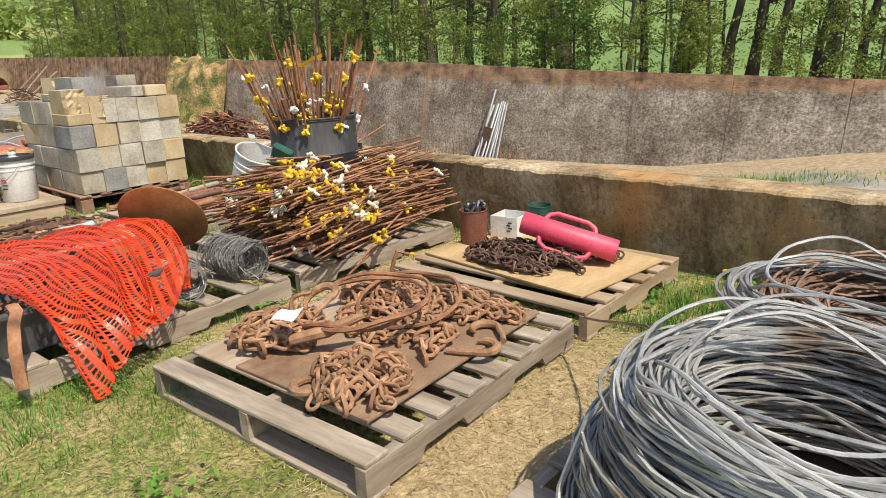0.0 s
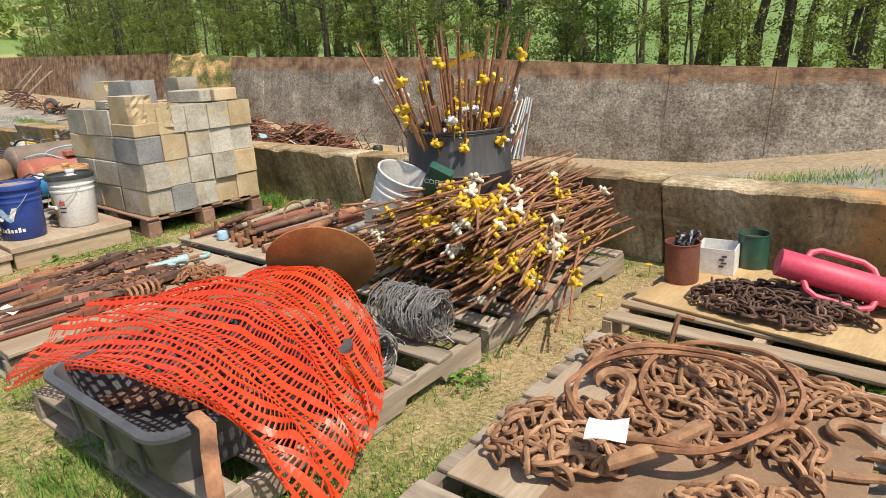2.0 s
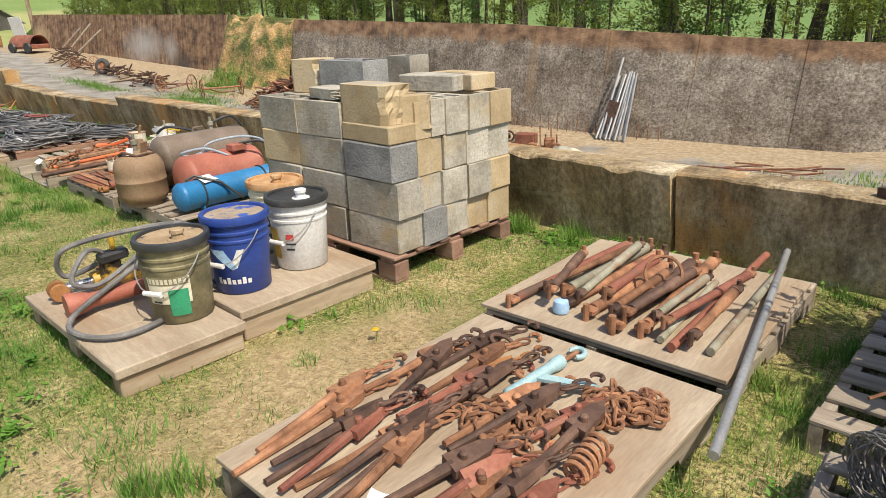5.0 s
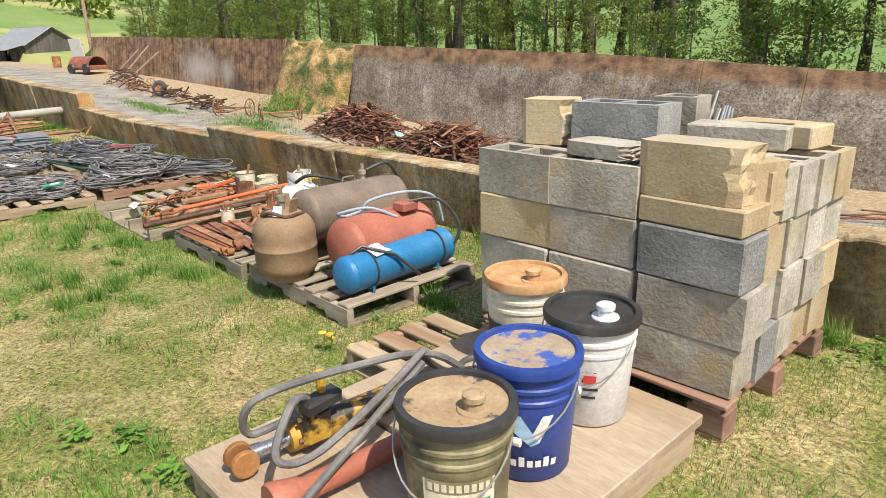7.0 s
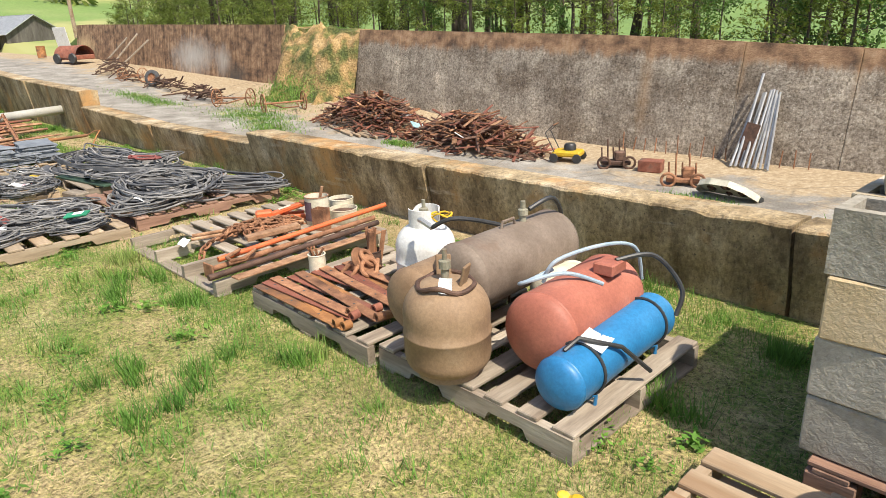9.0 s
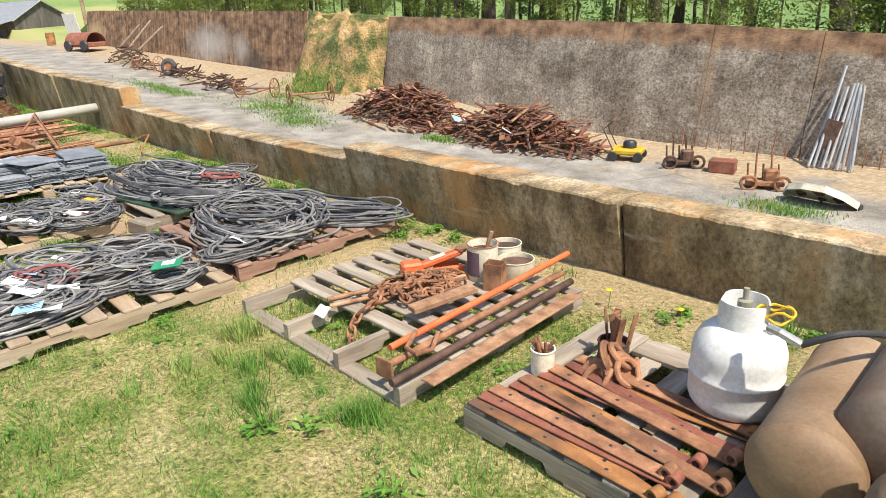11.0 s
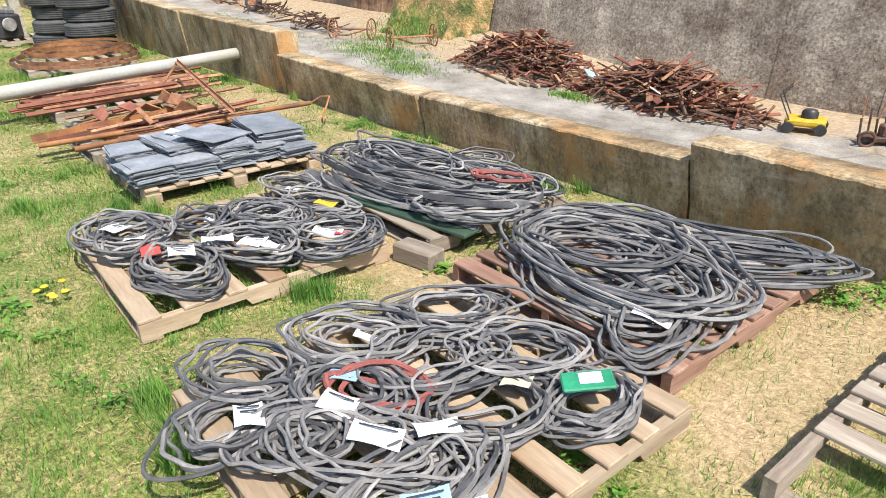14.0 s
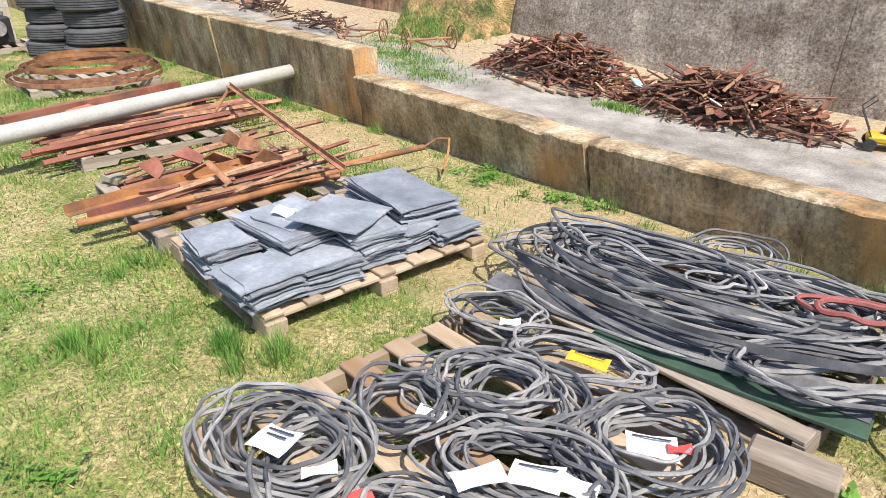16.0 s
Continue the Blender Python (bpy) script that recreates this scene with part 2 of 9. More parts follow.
def low_wall_material():
    """Board-cast concrete: dark damp runs from the top edge, ochre rust stains, pale lime towards the foot."""
    m = surface("stained_low_wall_concrete", [(0.34, (0.20, 0.14, 0.075)), (0.46, (0.36, 0.27, 0.15)), (0.56, (0.50, 0.39, 0.24)), (0.70, (0.66, 0.56, 0.40))], 2.4, 40, 0.95, 1.0, stretch=(1.0, 1, 0.7), stain=(0.47, 0.27, 0.11), stain_scale=1.5, stain_at=(0.53, 0.64), bump_dist=0.014, fine_mix=0.9)
    nt = m.node_tree
    tc = nt.nodes.new("ShaderNodeTexCoord").outputs["Object"]
    bsdf = nt.nodes["Principled BSDF"]
    col = bsdf.inputs["Base Color"].links[0].from_socket
    run = noise_tex(nt, scaled(nt, tc, (2.6, 1, 0.8)), 2.2, 9, 0.78)
    col = mix(nt, 0.7, col, mix(nt, 1.0, col, ramp(nt, run, [(0.37, (0.32, 0.27, 0.22)), (0.50, (0.95, 0.92, 0.88)), (0.64, (1.3, 1.26, 1.18))]), "MULTIPLY"))
    pit = noise_tex(nt, tc, 55, 3, 0.8)
    col = mix(nt, ramp(nt, pit, [(0.30, (1, 1, 1)), (0.40, (0, 0, 0))]), col, (0.09, 0.07, 0.05))
    col = mix(nt, ramp(nt, noise_tex(nt, scaled(nt, tc, (0.8, 1, 5.0)), 1.7, 6, 0.7), [(0.60, (0, 0, 0)), (0.72, (0.6, 0.6, 0.6))]), col, (0.60, 0.53, 0.41))
    nt.links.new(col, bsdf.inputs["Base Color"])
    return m


M_LOWTOP = surface("weathered_wall_top_concrete", [(0.3, (0.36, 0.25, 0.14)), (0.5, (0.52, 0.42, 0.29)), (0.78, (0.62, 0.56, 0.46))], 3.0, 40, 0.95, 1.0, stain=(0.58, 0.27, 0.10), stain_scale=1.6, stain_at=(0.40, 0.54), bump_dist=0.015, fine_mix=0.6)


def high_wall_material(name, aggregate):
    """Slanted silo wall: rust-brown band along the top, bare aggregate with pale pebbles below it, rust runs at the joints."""
    m = bpy.data.materials.new(name)
    m.use_nodes = True
    nt = m.node_tree
    bsdf = nt.nodes["Principled BSDF"]
    uv = nt.nodes.new("ShaderNodeUVMap").outputs[0]
    tc = nt.nodes.new("ShaderNodeTexCoord").outputs["Object"]
    sep = nt.nodes.new("ShaderNodeSeparateXYZ")
    nt.links.new(uv, sep.inputs[0])
    streak = noise_tex(nt, scaled(nt, uv, (2.6, 0.8, 1)), 1.6, 6, 0.7)
    layer = noise_tex(nt, scaled(nt, tc, (0.8, 1, 2.0)), 1.5, 8, 0.75)
    band_col = ramp(nt, noise_tex(nt, scaled(nt, tc, (1, 1, 1.4)), 1.7, 8, 0.7), [(0.34, (0.11, 0.07, 0.046)), (0.48, (0.28, 0.165, 0.095)), (0.58, (0.42, 0.26, 0.15)), (0.70, (0.52, 0.36, 0.225))])
    speck = noise_tex(nt, tc, 15, 4, 0.8)
    pebble = nt.nodes.new("ShaderNodeTexVoronoi")
    pebble.inputs["Scale"].default_value = 17.0
    nt.links.new(tc, pebble.inputs["Vector"])
    agg = ramp(nt, speck, [(0.34, (0.12, 0.105, 0.086)), (0.46, (0.285, 0.252, 0.21)), (0.56, (0.415, 0.375, 0.325)), (0.66, (0.57, 0.53, 0.47))])
    big = ramp(nt, noise_tex(nt, tc, 0.75, 7, 0.68), [(0.36, (0.60, 0.53, 0.46)), (0.5, (0.98, 0.94, 0.88)), (0.64, (1.35, 1.3, 1.22))])
    agg = mix(nt, 1.0, agg, big, "MULTIPLY")
    agg = mix(nt, 0.4, agg, mix(nt, 1.0, agg, ramp(nt, layer, [(0.40, (0.45, 0.40, 0.35)), (0.52, (1.0, 0.98, 0.95)), (0.62, (1.3, 1.25, 1.15))]), "MULTIPLY"))
    # pale pebbles bared by the weather, in drifts
    sel = mix(nt, 1.0, ramp(nt, pebble.outputs["Distance"], [(0.10, (1, 1, 1)), (0.24, (0, 0, 0))]), ramp(nt, noise_tex(nt, tc, 1.3, 6, 0.8), [(0.46, (0, 0, 0)), (0.60, (1, 1, 1))]), "MULTIPLY")
    agg = mix(nt, sel, agg, (0.66, 0.62, 0.55))
    if not aggregate:
        agg = band_col
    wob = nt.nodes.new("ShaderNodeMath")
    wob.operation = "MULTIPLY_ADD"
    nt.links.new(noise_tex(nt, scaled(nt, uv, (1, 0.5, 1)), 1.9, 7, 0.75), wob.inputs[0])
    wob.inputs[1].default_value = -0.34
    nt.links.new(sep.outputs[1], wob.inputs[2])
    edge = ramp(nt, wob.outputs[0], [(0.635, (0, 0, 0)), (0.70, (1, 1, 1))])
    dark_run = ramp(nt, streak, [(0.38, (0.42, 0.38, 0.35)), (0.55, (1.0, 1.0, 1.0)), (0.7, (1.2, 1.17, 1.1))])
    col = mix(nt, edge, agg, band_col)
    col = mix(nt, 0.35 if aggregate else 0.85, col, mix(nt, 1.0, col, dark_run, "MULTIPLY"))
    fray = noise_tex(nt, scaled(nt, tc, (1, 1, 0.45)), 3.2, 8, 0.8)
    if aggregate:
        for x, z, wx, hz in ((-13.95, -0.3, 0.22, 1.3), (-8.86, 0.2, 0.12, 0.7), (-3.7, 0.1, 0.10, 0.6), (-7.1, 0.25, 0.10, 0.35), (-11.4, 0.3, 0.10, 0.8)):
            col = mix(nt, mix(nt, 1.0, oval_mask(nt, tc, (x, 0, z), (wx, 0, hz), fray, (0.0, 1.5)), (0.6, 0.6, 0.6), "MULTIPLY"), col, (0.40, 0.25, 0.13))
    else:
        for x, z, wx, hz, c in ((-42.2, 0.35, 3.2, 1.2, (0.52, 0.475, 0.42)), (-38.6, 0.1, 1.0, 1.0, (0.46, 0.40, 0.34)), (-60.5, 0.6, 2.6, 1.6, (0.62, 0.44, 0.24)), (-37.2, -0.7, 1.5, 0.8, (0.10, 0.085, 0.07))):
            col = mix(nt, oval_mask(nt, tc, (x, 0, z), (wx, 0, hz), fray, (0.35, 1.35)), col, c)
    nt.links.new(col, bsdf.inputs["Base Color"])
    bsdf.inputs["Roughness"].default_value = 0.95
    b = nt.nodes.new("ShaderNodeBump")
    b.inputs["Strength"].default_value, b.inputs["Distance"].default_value = 1.0, 0.03
    nt.links.new(speck, b.inputs["Height"])
    nt.links.new(b.outputs[0], bsdf.inputs["Normal"])
    return m


M_SLAB = slab_material()
M_LOWWALL = low_wall_material()
M_HIGH = high_wall_material("aggregate_silo_wall", True)
M_HIGH_L = high_wall_material("brown_silo_wall", False)


# ---------------------------------------------------------------- mesh building
class Shape:
    """Collects vertices and faces of one mesh."""

    def __init__(self):
        self.v, self.f, self.n = [], [], 0

    def add(self, verts, faces, m=None):
        verts = np.asarray(verts, float)
        if m is not None:
            a = np.array(m)
            verts = verts @ a[:3, :3].T + a[:3, 3]
        self.v.append(verts)
        k = self.n
        self.f.extend([tuple(i + k for i in f) for f in faces])
        self.n += len(verts)
        return self

    def box(self, size, m=None, at=(0, 0, 0), b=0.004):
        """A chamfered block about at."""
        h = np.array(size) / 2
        b = min(b, *(h * 0.6))
        vs, idx = [], {}
        for sx in (-1, 1):
            for sy in (-1, 1):
                for sz in (-1, 1):
                    for ax in range(3):
                        p = np.array([sx, sy, sz]) * (h - b)
                        p[ax] = np.array([sx, sy, sz])[ax] * h[ax]
                        idx[sx, sy, sz, ax] = len(vs)
                        vs.append(p + np.array(at))
        fs = []

        def sg(ax, s, u, su, w, sw):
            t = [0, 0, 0]
            t[ax], t[u], t[w] = s, su, sw
            return t
        for ax in range(3):
            u, w = (ax + 1) % 3, (ax + 2) % 3
            for s in (-1, 1):
                loop = [idx[(*sg(ax, s, u, a, w, c), ax)] for a, c in ((-1, -1), (1, -1), (1, 1), (-1, 1))]
                fs.append(tuple(loop if s > 0 else loop[::-1]))
            for su in (-1, 1):
                for sw in (-1, 1):
                    p, q = sg(ax, -1, u, su, w, sw), sg(ax, 1, u, su, w, sw)
                    loop = [idx[(*p, u)], idx[(*q, u)], idx[(*q, w)], idx[(*p, w)]]
                    fs.append(tuple(loop if su * sw < 0 else loop[::-1]))
        for sx in (-1, 1):
            for sy in (-1, 1):
                for sz in (-1, 1):
                    loop = [idx[sx, sy, sz, a] for a in range(3)]
                    fs.append(tuple(loop if sx * sy * sz > 0 else loop[::-1]))
        return self.add(vs, fs, m)

    def tube(self, pts, r, n=6, closed=False, m=None, flat=1.0, caps=True):
        """A tube along a line of points; r one radius or one for each point; flat squashes it along the world's z-ish axis."""
        p = np.asarray(pts, float)
        k = len(p)
        r = np.broadcast_to(np.asarray(r, float), (k,))
        t = np.roll(p, -1, 0) - np.roll(p, 1, 0)
        if not closed:
            t[0], t[-1] = p[1] - p[0], p[-1] - p[-2]
        t /= np.linalg.norm(t, axis=1)[:, None] + 1e-9
        ref = np.array([0, 0, 1.0]) if abs(t[0][2]) < 0.9 else np.array([1.0, 0, 0])
        nor = np.zeros((k, 3))
        u = ref - t[0] * (ref @ t[0])
        u /= np.linalg.norm(u)
        for i in range(k):
            u = u - t[i] * (u @ t[i])
            u /= np.linalg.norm(u) + 1e-9
            nor[i] = u
        bi = np.cross(t, nor)
        a = np.arange(n) * 2 * np.pi / n + np.pi / n
        ring = p[:, None] + r[:, None, None] * (flat * np.cos(a)[None, :, None] * nor[:, None] + np.sin(a)[None, :, None] * bi[:, None])
        fs = []
        for i in range(k if closed else k - 1):
            j = (i + 1) % k
            for c in range(n):
                d = (c + 1) % n
                fs.append((i * n + c, i * n + d, j * n + d, j * n + c))
        if not closed and caps:
            fs.append(tuple(range(n))[::-1])
            fs.append(tuple((k - 1) * n + c for c in range(n)))
        return self.add(ring.reshape(-1, 3), fs, m)

    def lathe(self, prof, n=28, m=None, closed=False):
        """Turns a profile of (radius, height) about z."""
        k = len(prof)
        a = np.arange(n) * 2 * np.pi / n
        vs = [(r * math.cos(c), r * math.sin(c), z) for r, z in prof for c in a]
        fs = []
        for i in range(k if closed else k - 1):
            j = (i + 1) % k
            for c in range(n):
                d = (c + 1) % n
                fs.append((i * n + c, i * n + d, j * n + d, j * n + c))
        if not closed:
            if prof[0][0] > 1e-4:
                fs.append(tuple(range(n))[::-1])
            if prof[-1][0] > 1e-4:
                fs.append(tuple((k - 1) * n + c for c in range(n)))
        return self.add(vs, fs, m)

    def sheet(self, grid, thick=0.0, m=None):
        """A grid of points (rows, columns, 3), given a thickness downwards when asked."""
        g = np.asarray(grid, float)
        a, b = g.shape[:2]
        fs = [(i * b + j, (i + 1) * b + j, (i + 1) * b + j + 1, i * b + j + 1) for i in range(a - 1) for j in range(b - 1)]
        if not thick:
            return self.add(g.reshape(-1, 3), fs, m)
        low = g.copy()
        low[..., 2] -= thick
        o = a * b
        fs2 = fs + [tuple(o + i for i in f[::-1]) for f in fs]
        rim = [(i, 0) for i in range(a)] + [(a - 1, j) for j in range(1, b)] + [(i, b - 1) for i in range(a - 2, -1, -1)] + [(0, j) for j in range(b - 2, 0, -1)]
        ids = [i * b + j for i, j in rim]
        for p, q in zip(ids, ids[1:] + ids[:1]):
            fs2.append((q, p, o + p, o + q))
        return self.add(np.concatenate([g.reshape(-1, 3), low.reshape(-1, 3)]), fs2, m)

    def prism(self, line, thick, m=None):
        """An outline in x and z, made thick along y."""
        k = len(line)
        vs = [(x, -thick / 2, z) for x, z in line] + [(x, thick / 2, z) for x, z in line]
        fs = [tuple(range(k)), tuple(range(k, 2 * k))[::-1]] + [((i + 1) % k, i, k + i, k + (i + 1) % k) for i in range(k)]
        return self.add(vs, fs, m)

    def cells(self, xs, ys, zs, full, m=None):
        """A body made of those cells of a lattice for which full(i, j, k) holds; only outer faces are kept."""
        ids, vs, fs = {}, [], []

        def vid(i, j, k):
            if (i, j, k) not in ids:
                ids[i, j, k] = len(vs)
                vs.append((xs[i], ys[j], zs[k]))
            return ids[i, j, k]

        def has(i, j, k):
            return 0 <= i < len(xs) - 1 and 0 <= j < len(ys) - 1 and 0 <= k < len(zs) - 1 and full(i, j, k)
        sides = (((1, 0, 0), ((1, 0, 0), (1, 1, 0), (1, 1, 1), (1, 0, 1))), ((-1, 0, 0), ((0, 0, 0), (0, 0, 1), (0, 1, 1), (0, 1, 0))),
                 ((0, 1, 0), ((0, 1, 0), (0, 1, 1), (1, 1, 1), (1, 1, 0))), ((0, -1, 0), ((0, 0, 0), (1, 0, 0), (1, 0, 1), (0, 0, 1))),
                 ((0, 0, 1), ((0, 0, 1), (1, 0, 1), (1, 1, 1), (0, 1, 1))), ((0, 0, -1), ((0, 0, 0), (0, 1, 0), (1, 1, 0), (1, 0, 0))))
        for i in range(len(xs) - 1):
            for j in range(len(ys) - 1):
                for k in range(len(zs) - 1):
                    if full(i, j, k):
                        for (a, b, c), quad in sides:
                            if not has(i + a, j + b, k + c):
                                fs.append(tuple(vid(i + p, j + q, k + r) for p, q, r in quad))
        return self.add(vs, fs, m)

    def mesh(self, name, mat, smooth=False):
        me = bpy.data.meshes.new(name)
        me.from_pydata(np.concatenate(self.v).tolist(), [], self.f)
        for k in (mat if isinstance(mat, (list, tuple)) else [mat]):
            me.materials.append(k)
        if smooth:
            me.polygons.foreach_set("use_smooth", [True] * len(me.polygons))
            me.set_sharp_from_angle(angle=radians(42))
        me.update()
        return me


def part(name, shape, mat, parent, label="", smooth=False, m=None):
    """One mesh object under a thing or a part; shape may be a ready mesh that alike parts share."""
    me = shape.mesh(name, mat, smooth) if isinstance(shape, Shape) else shape
    ob = new(name, me)
    ob.parent = parent
    if m is not None:
        ob.matrix_basis = m
    return tagged(ob, label)


def thing(name, label, category, m=None, group="", kind=""):
    """An empty at the base of a thing, for its parts."""
    ob = new(name)
    ob.empty_display_size = 0.1
    if m is not None:
        ob.matrix_basis = m
    return tagged(ob, label, category, group, kind)


def solid(name, shape, mat, label, category, m=None, group="", kind="", smooth=False):
    """A thing that is a single mesh."""
    ob = new(name, shape.mesh(name, mat, smooth) if isinstance(shape, Shape) else shape)
    if m is not None:
        ob.matrix_basis = m
    return tagged(ob, label, category, group, kind)


# ---------------------------------------------------------------- ground, floor and walls
WALL_Y = 3.14


def low_top(x):
    return float(np.interp(x, [-60, -40, -22.7, -19, -15.95, -15.9, -13.3, -10.74, -10.7, -8.1, -3, 12], [1.9, 1.5, 0.90, 0.76, 0.69, 0.46, 0.38, 0.38, 0.50, 0.48, 0.48, 0.49]))


def floor_far(x):
    return float(np.interp(x, [-140, -58, -35, -28, -22, -16, -10, -5, -0.5, 8, 40], [1.5, 0.05, -1.30, -1.50, -1.80, -2.02, -2.05, -1.9, -1.25, -0.6, 0.2]))


def high_top(x):
    return float(np.interp(x, [-60, -32.5, -27, -15, -8, -0.5, 14], [2.55, 1.77, 1.43, 1.0, 0.57, 0.22, -0.3]))


def floor_z(x, y):
    """Height of the floor between the low wall and the slanted wall."""
    heap = float(np.interp(x, [-62, -34, -25, -19], [0.0, 0.45, 0.45, 0.0])) * min(1.0, max(0.0, (y - 13.6) / 2.8)) ** 2
    return floor_far(x) + heap + 0.03 * noise.noise((x * 0.5, y * 0.5, 0))


def land_z(x, y):
    """The open ground: the yard, and the land behind the slanted wall with its rising fields."""
    r = max(0.0, -x - 26)
    yard = 0.012 * noise.noise((x * 1.7, y * 1.7, 3)) + 0.013 * r
    if y < WALL_Y + 0.05:
        return yard if y > -6 else yard + 0.02 * (-6 - y)
    if y < 17.1:
        return min(yard, floor_z(x, min(y, 16.3)) - 0.25)
    d = y - 17.2
    w = min(1.0, max(0.0, (-x - 60.5) / 7))
    top = (high_top(x) - 0.12) * (1 - w) + (yard - 0.4) * w
    if d < 0.8:
        return top
    far = math.hypot(max(0, d), max(0, abs(x + 15) - 25))
    return top + 0.06 * noise.noise((x * 0.4, y * 0.4, 9)) - 1.8 * min(1, far / 30) + max(0, far - 30) * (0.085 + 0.05 * min(1, max(0, -x - 10) / 80)) + 5 * noise.noise((x * 0.008, y * 0.008, 1)) * min(1, far / 150)


def build_land():
    xs = sorted(set([-420, -330, -260, -200, -160, -130, -110, -95, -80, -70] + [round(v, 2) for v in np.arange(-60, 6.01, 0.6)] + [8, 11, 15, 20, 28, 40, 60, 90, 130, 190, 270, 380]))
    ys = sorted(set([-160, -100, -60, -35, -20, -12, -8, -6] + [round(v, 2) for v in np.arange(-5, 3.15, 0.35)] + [3.18, 3.2, 6, 10, 14, 17.08, 17.12, 17.6, 18.2, 19, 20.5, 22.5, 25, 28, 32, 37, 43, 50, 60, 75, 95, 120, 150, 190, 240, 300, 370, 450]))
    grid = [[(x, y, land_z(x, y)) for x in xs] for y in ys][::-1]
    me = Shape().sheet(grid).mesh("ground", [M_GROUND, M_FIELD], True)
    for p in me.polygons:
        c = p.center
        p.material_index = 1 if c.y > 26 or c.x < -62 else 0
    tagged(new("ground", me), "sunlit yard of mown grass, dry thatch and far green fields", "ground", kind="structure")


build_land()


def build_floor():
    xs = list(np.arange(-110, 24.1, 1.0))
    ys = [WALL_Y + 0.19] + list(np.arange(3.7, 16.5, 0.6)) + [16.75]
    grid = [[(x, y, floor_z(x, y)) for x in xs] for y in ys][::-1]
    solid("pavement", Shape().sheet(grid, 0.2), M_SLAB, "cracked concrete floor with gravel, dirt and weeds", "pavement", kind="structure", smooth=True)


build_floor()


def low_wall_section(x0, x1, lean, name):
    """One cast length of the low retaining wall, with a broken upper edge; lean shifts its top."""
    n = max(6, int((x1 - x0) / 0.05))
    xs = np.linspace(x0 + 0.011, x1 - 0.011, n)
    rows = []
    for x in xs:
        zt = low_top(min(max(x, x0 + 0.03), x1 - 0.03))
        chip = 0.010 * noise.noise((x * 9.1, 0, 5)) + 0.006 * noise.noise((x * 31, 0, 5)) - 0.03 * max(0, noise.noise((x * 3.1, 4, 2)) - 0.3) * 1.6
        e = 0.004 * noise.noise((x * 2.0, 8, 1)) + 0.0012 * noise.noise((x * 14, 8, 1))
        yf = WALL_Y - lean
        rows.append([(x, WALL_Y + 0.05, -0.15), (x, WALL_Y + 0.04 - 0.25 * lean + e * 0.5, 0.12), (x, WALL_Y + 0.02 - 0.6 * lean + e, 0.55 * zt), (x, yf - 0.002 + e, zt - 0.014 + chip * 1.3), (x, yf + 0.006 + e - chip * 0.7, zt - 0.002 + chip * 0.9), (x, yf + 0.05, zt + chip * 0.3), (x, yf + 0.13, zt + 0.004), (x, WALL_Y + 0.24, zt + chip * 0.3 - 0.01), (x, WALL_Y + 0.26, min(-0.15, floor_far(x) - 0.3))])
    s = Shape().sheet(np.array(rows).transpose(1, 0, 2))
    k = len(rows[0])
    o = s.n
    s.add([p for p in rows[0]] + [p for p in rows[-1]], [tuple(range(k)), tuple(range(k, 2 * k))[::-1]])
    me = s.mesh(name, [M_LOWWALL, M_LOWTOP], False)
    for p in me.polygons:
        if p.normal.z > 0.6:
            p.material_index = 1
    return tagged(new(name, me), "low stained concrete retaining wall section with chipped top edge", "wall", kind="structure")


JOINTS = [-46, -36, -28.5, -22.5, -19.05, -15.92, -13.3, -10.72, -8.12, -5.6, -3.05, -0.62, 3.2, 7.5, 14]
for i, (a, b) in enumerate(zip(JOINTS, JOINTS[1:])):
    low_wall_section(a, b, [0.03, 0.05, 0.02, 0.06][i % 4], "wall_low_%d" % (i + 1))


def high_wall(name, x0, x1, mat, step, lean):
    """The slanted silo wall: leaning face, flat top, back; joints cut into the face every few metres."""
    xs, x = [], x0
    while x < x1 - 0.01:
        xs += [x + 0.0, x + 0.015, x + step * 0.33, x + step * 0.66, x + step - 0.015]
        x += step
    xs = [v for v in xs if v < x1] + [x1]
    prof = [0.0, 0.02, 0.12, 0.25, 0.38, 0.5, 0.62, 0.75, 0.9, 0.985, 1.0]
    verts, faces, uvs = [], [], []
    cols = len(prof) + 2
    for i, x in enumerate(xs):
        zb, zt = floor_far(x) - 0.15, high_top(x)
        cut = 0.03 if i % 5 in (0,) else 0.0
        for k in prof:
            verts.append((x, 17.0 - lean * (1 - k) + cut + 0.02 * noise.noise((x * 0.7, k * 3, 2)) + 0.012 * noise.noise((x * 2.9, k * 7, 4)), zb + (zt - zb) * k))
            uvs.append((x, k))
        verts += [(x, 17.22, zt - 0.01), (x, 17.25, zb)]
        uvs += [(x, 1.0), (x, 0.5)]
    for i in range(len(xs) - 1):
        for j in range(cols - 1):
            faces.append((i * cols + j, (i + 1) * cols + j, (i + 1) * cols + j + 1, i * cols + j + 1))
    faces += [tuple(range(cols)), tuple((len(xs) - 1) * cols + j for j in range(cols))[::-1]]
    me = Shape().add(verts, faces).mesh(name, mat, False)
    layer = me.uv_layers.new(name="UVMap")
    for lp in me.loops:
        layer.data[lp.index].uv = uvs[lp.vertex_index]
    return tagged(new(name, me), "tall slanted concrete silo wall, rust-brown top and bare aggregate", "wall", kind="structure")


high_wall("wall_high_1", -26.85, 14.0, M_HIGH, 2.57, 0.62)
high_wall("wall_high_2", -62.4, -32.5, M_HIGH_L, 4.0, 0.4)


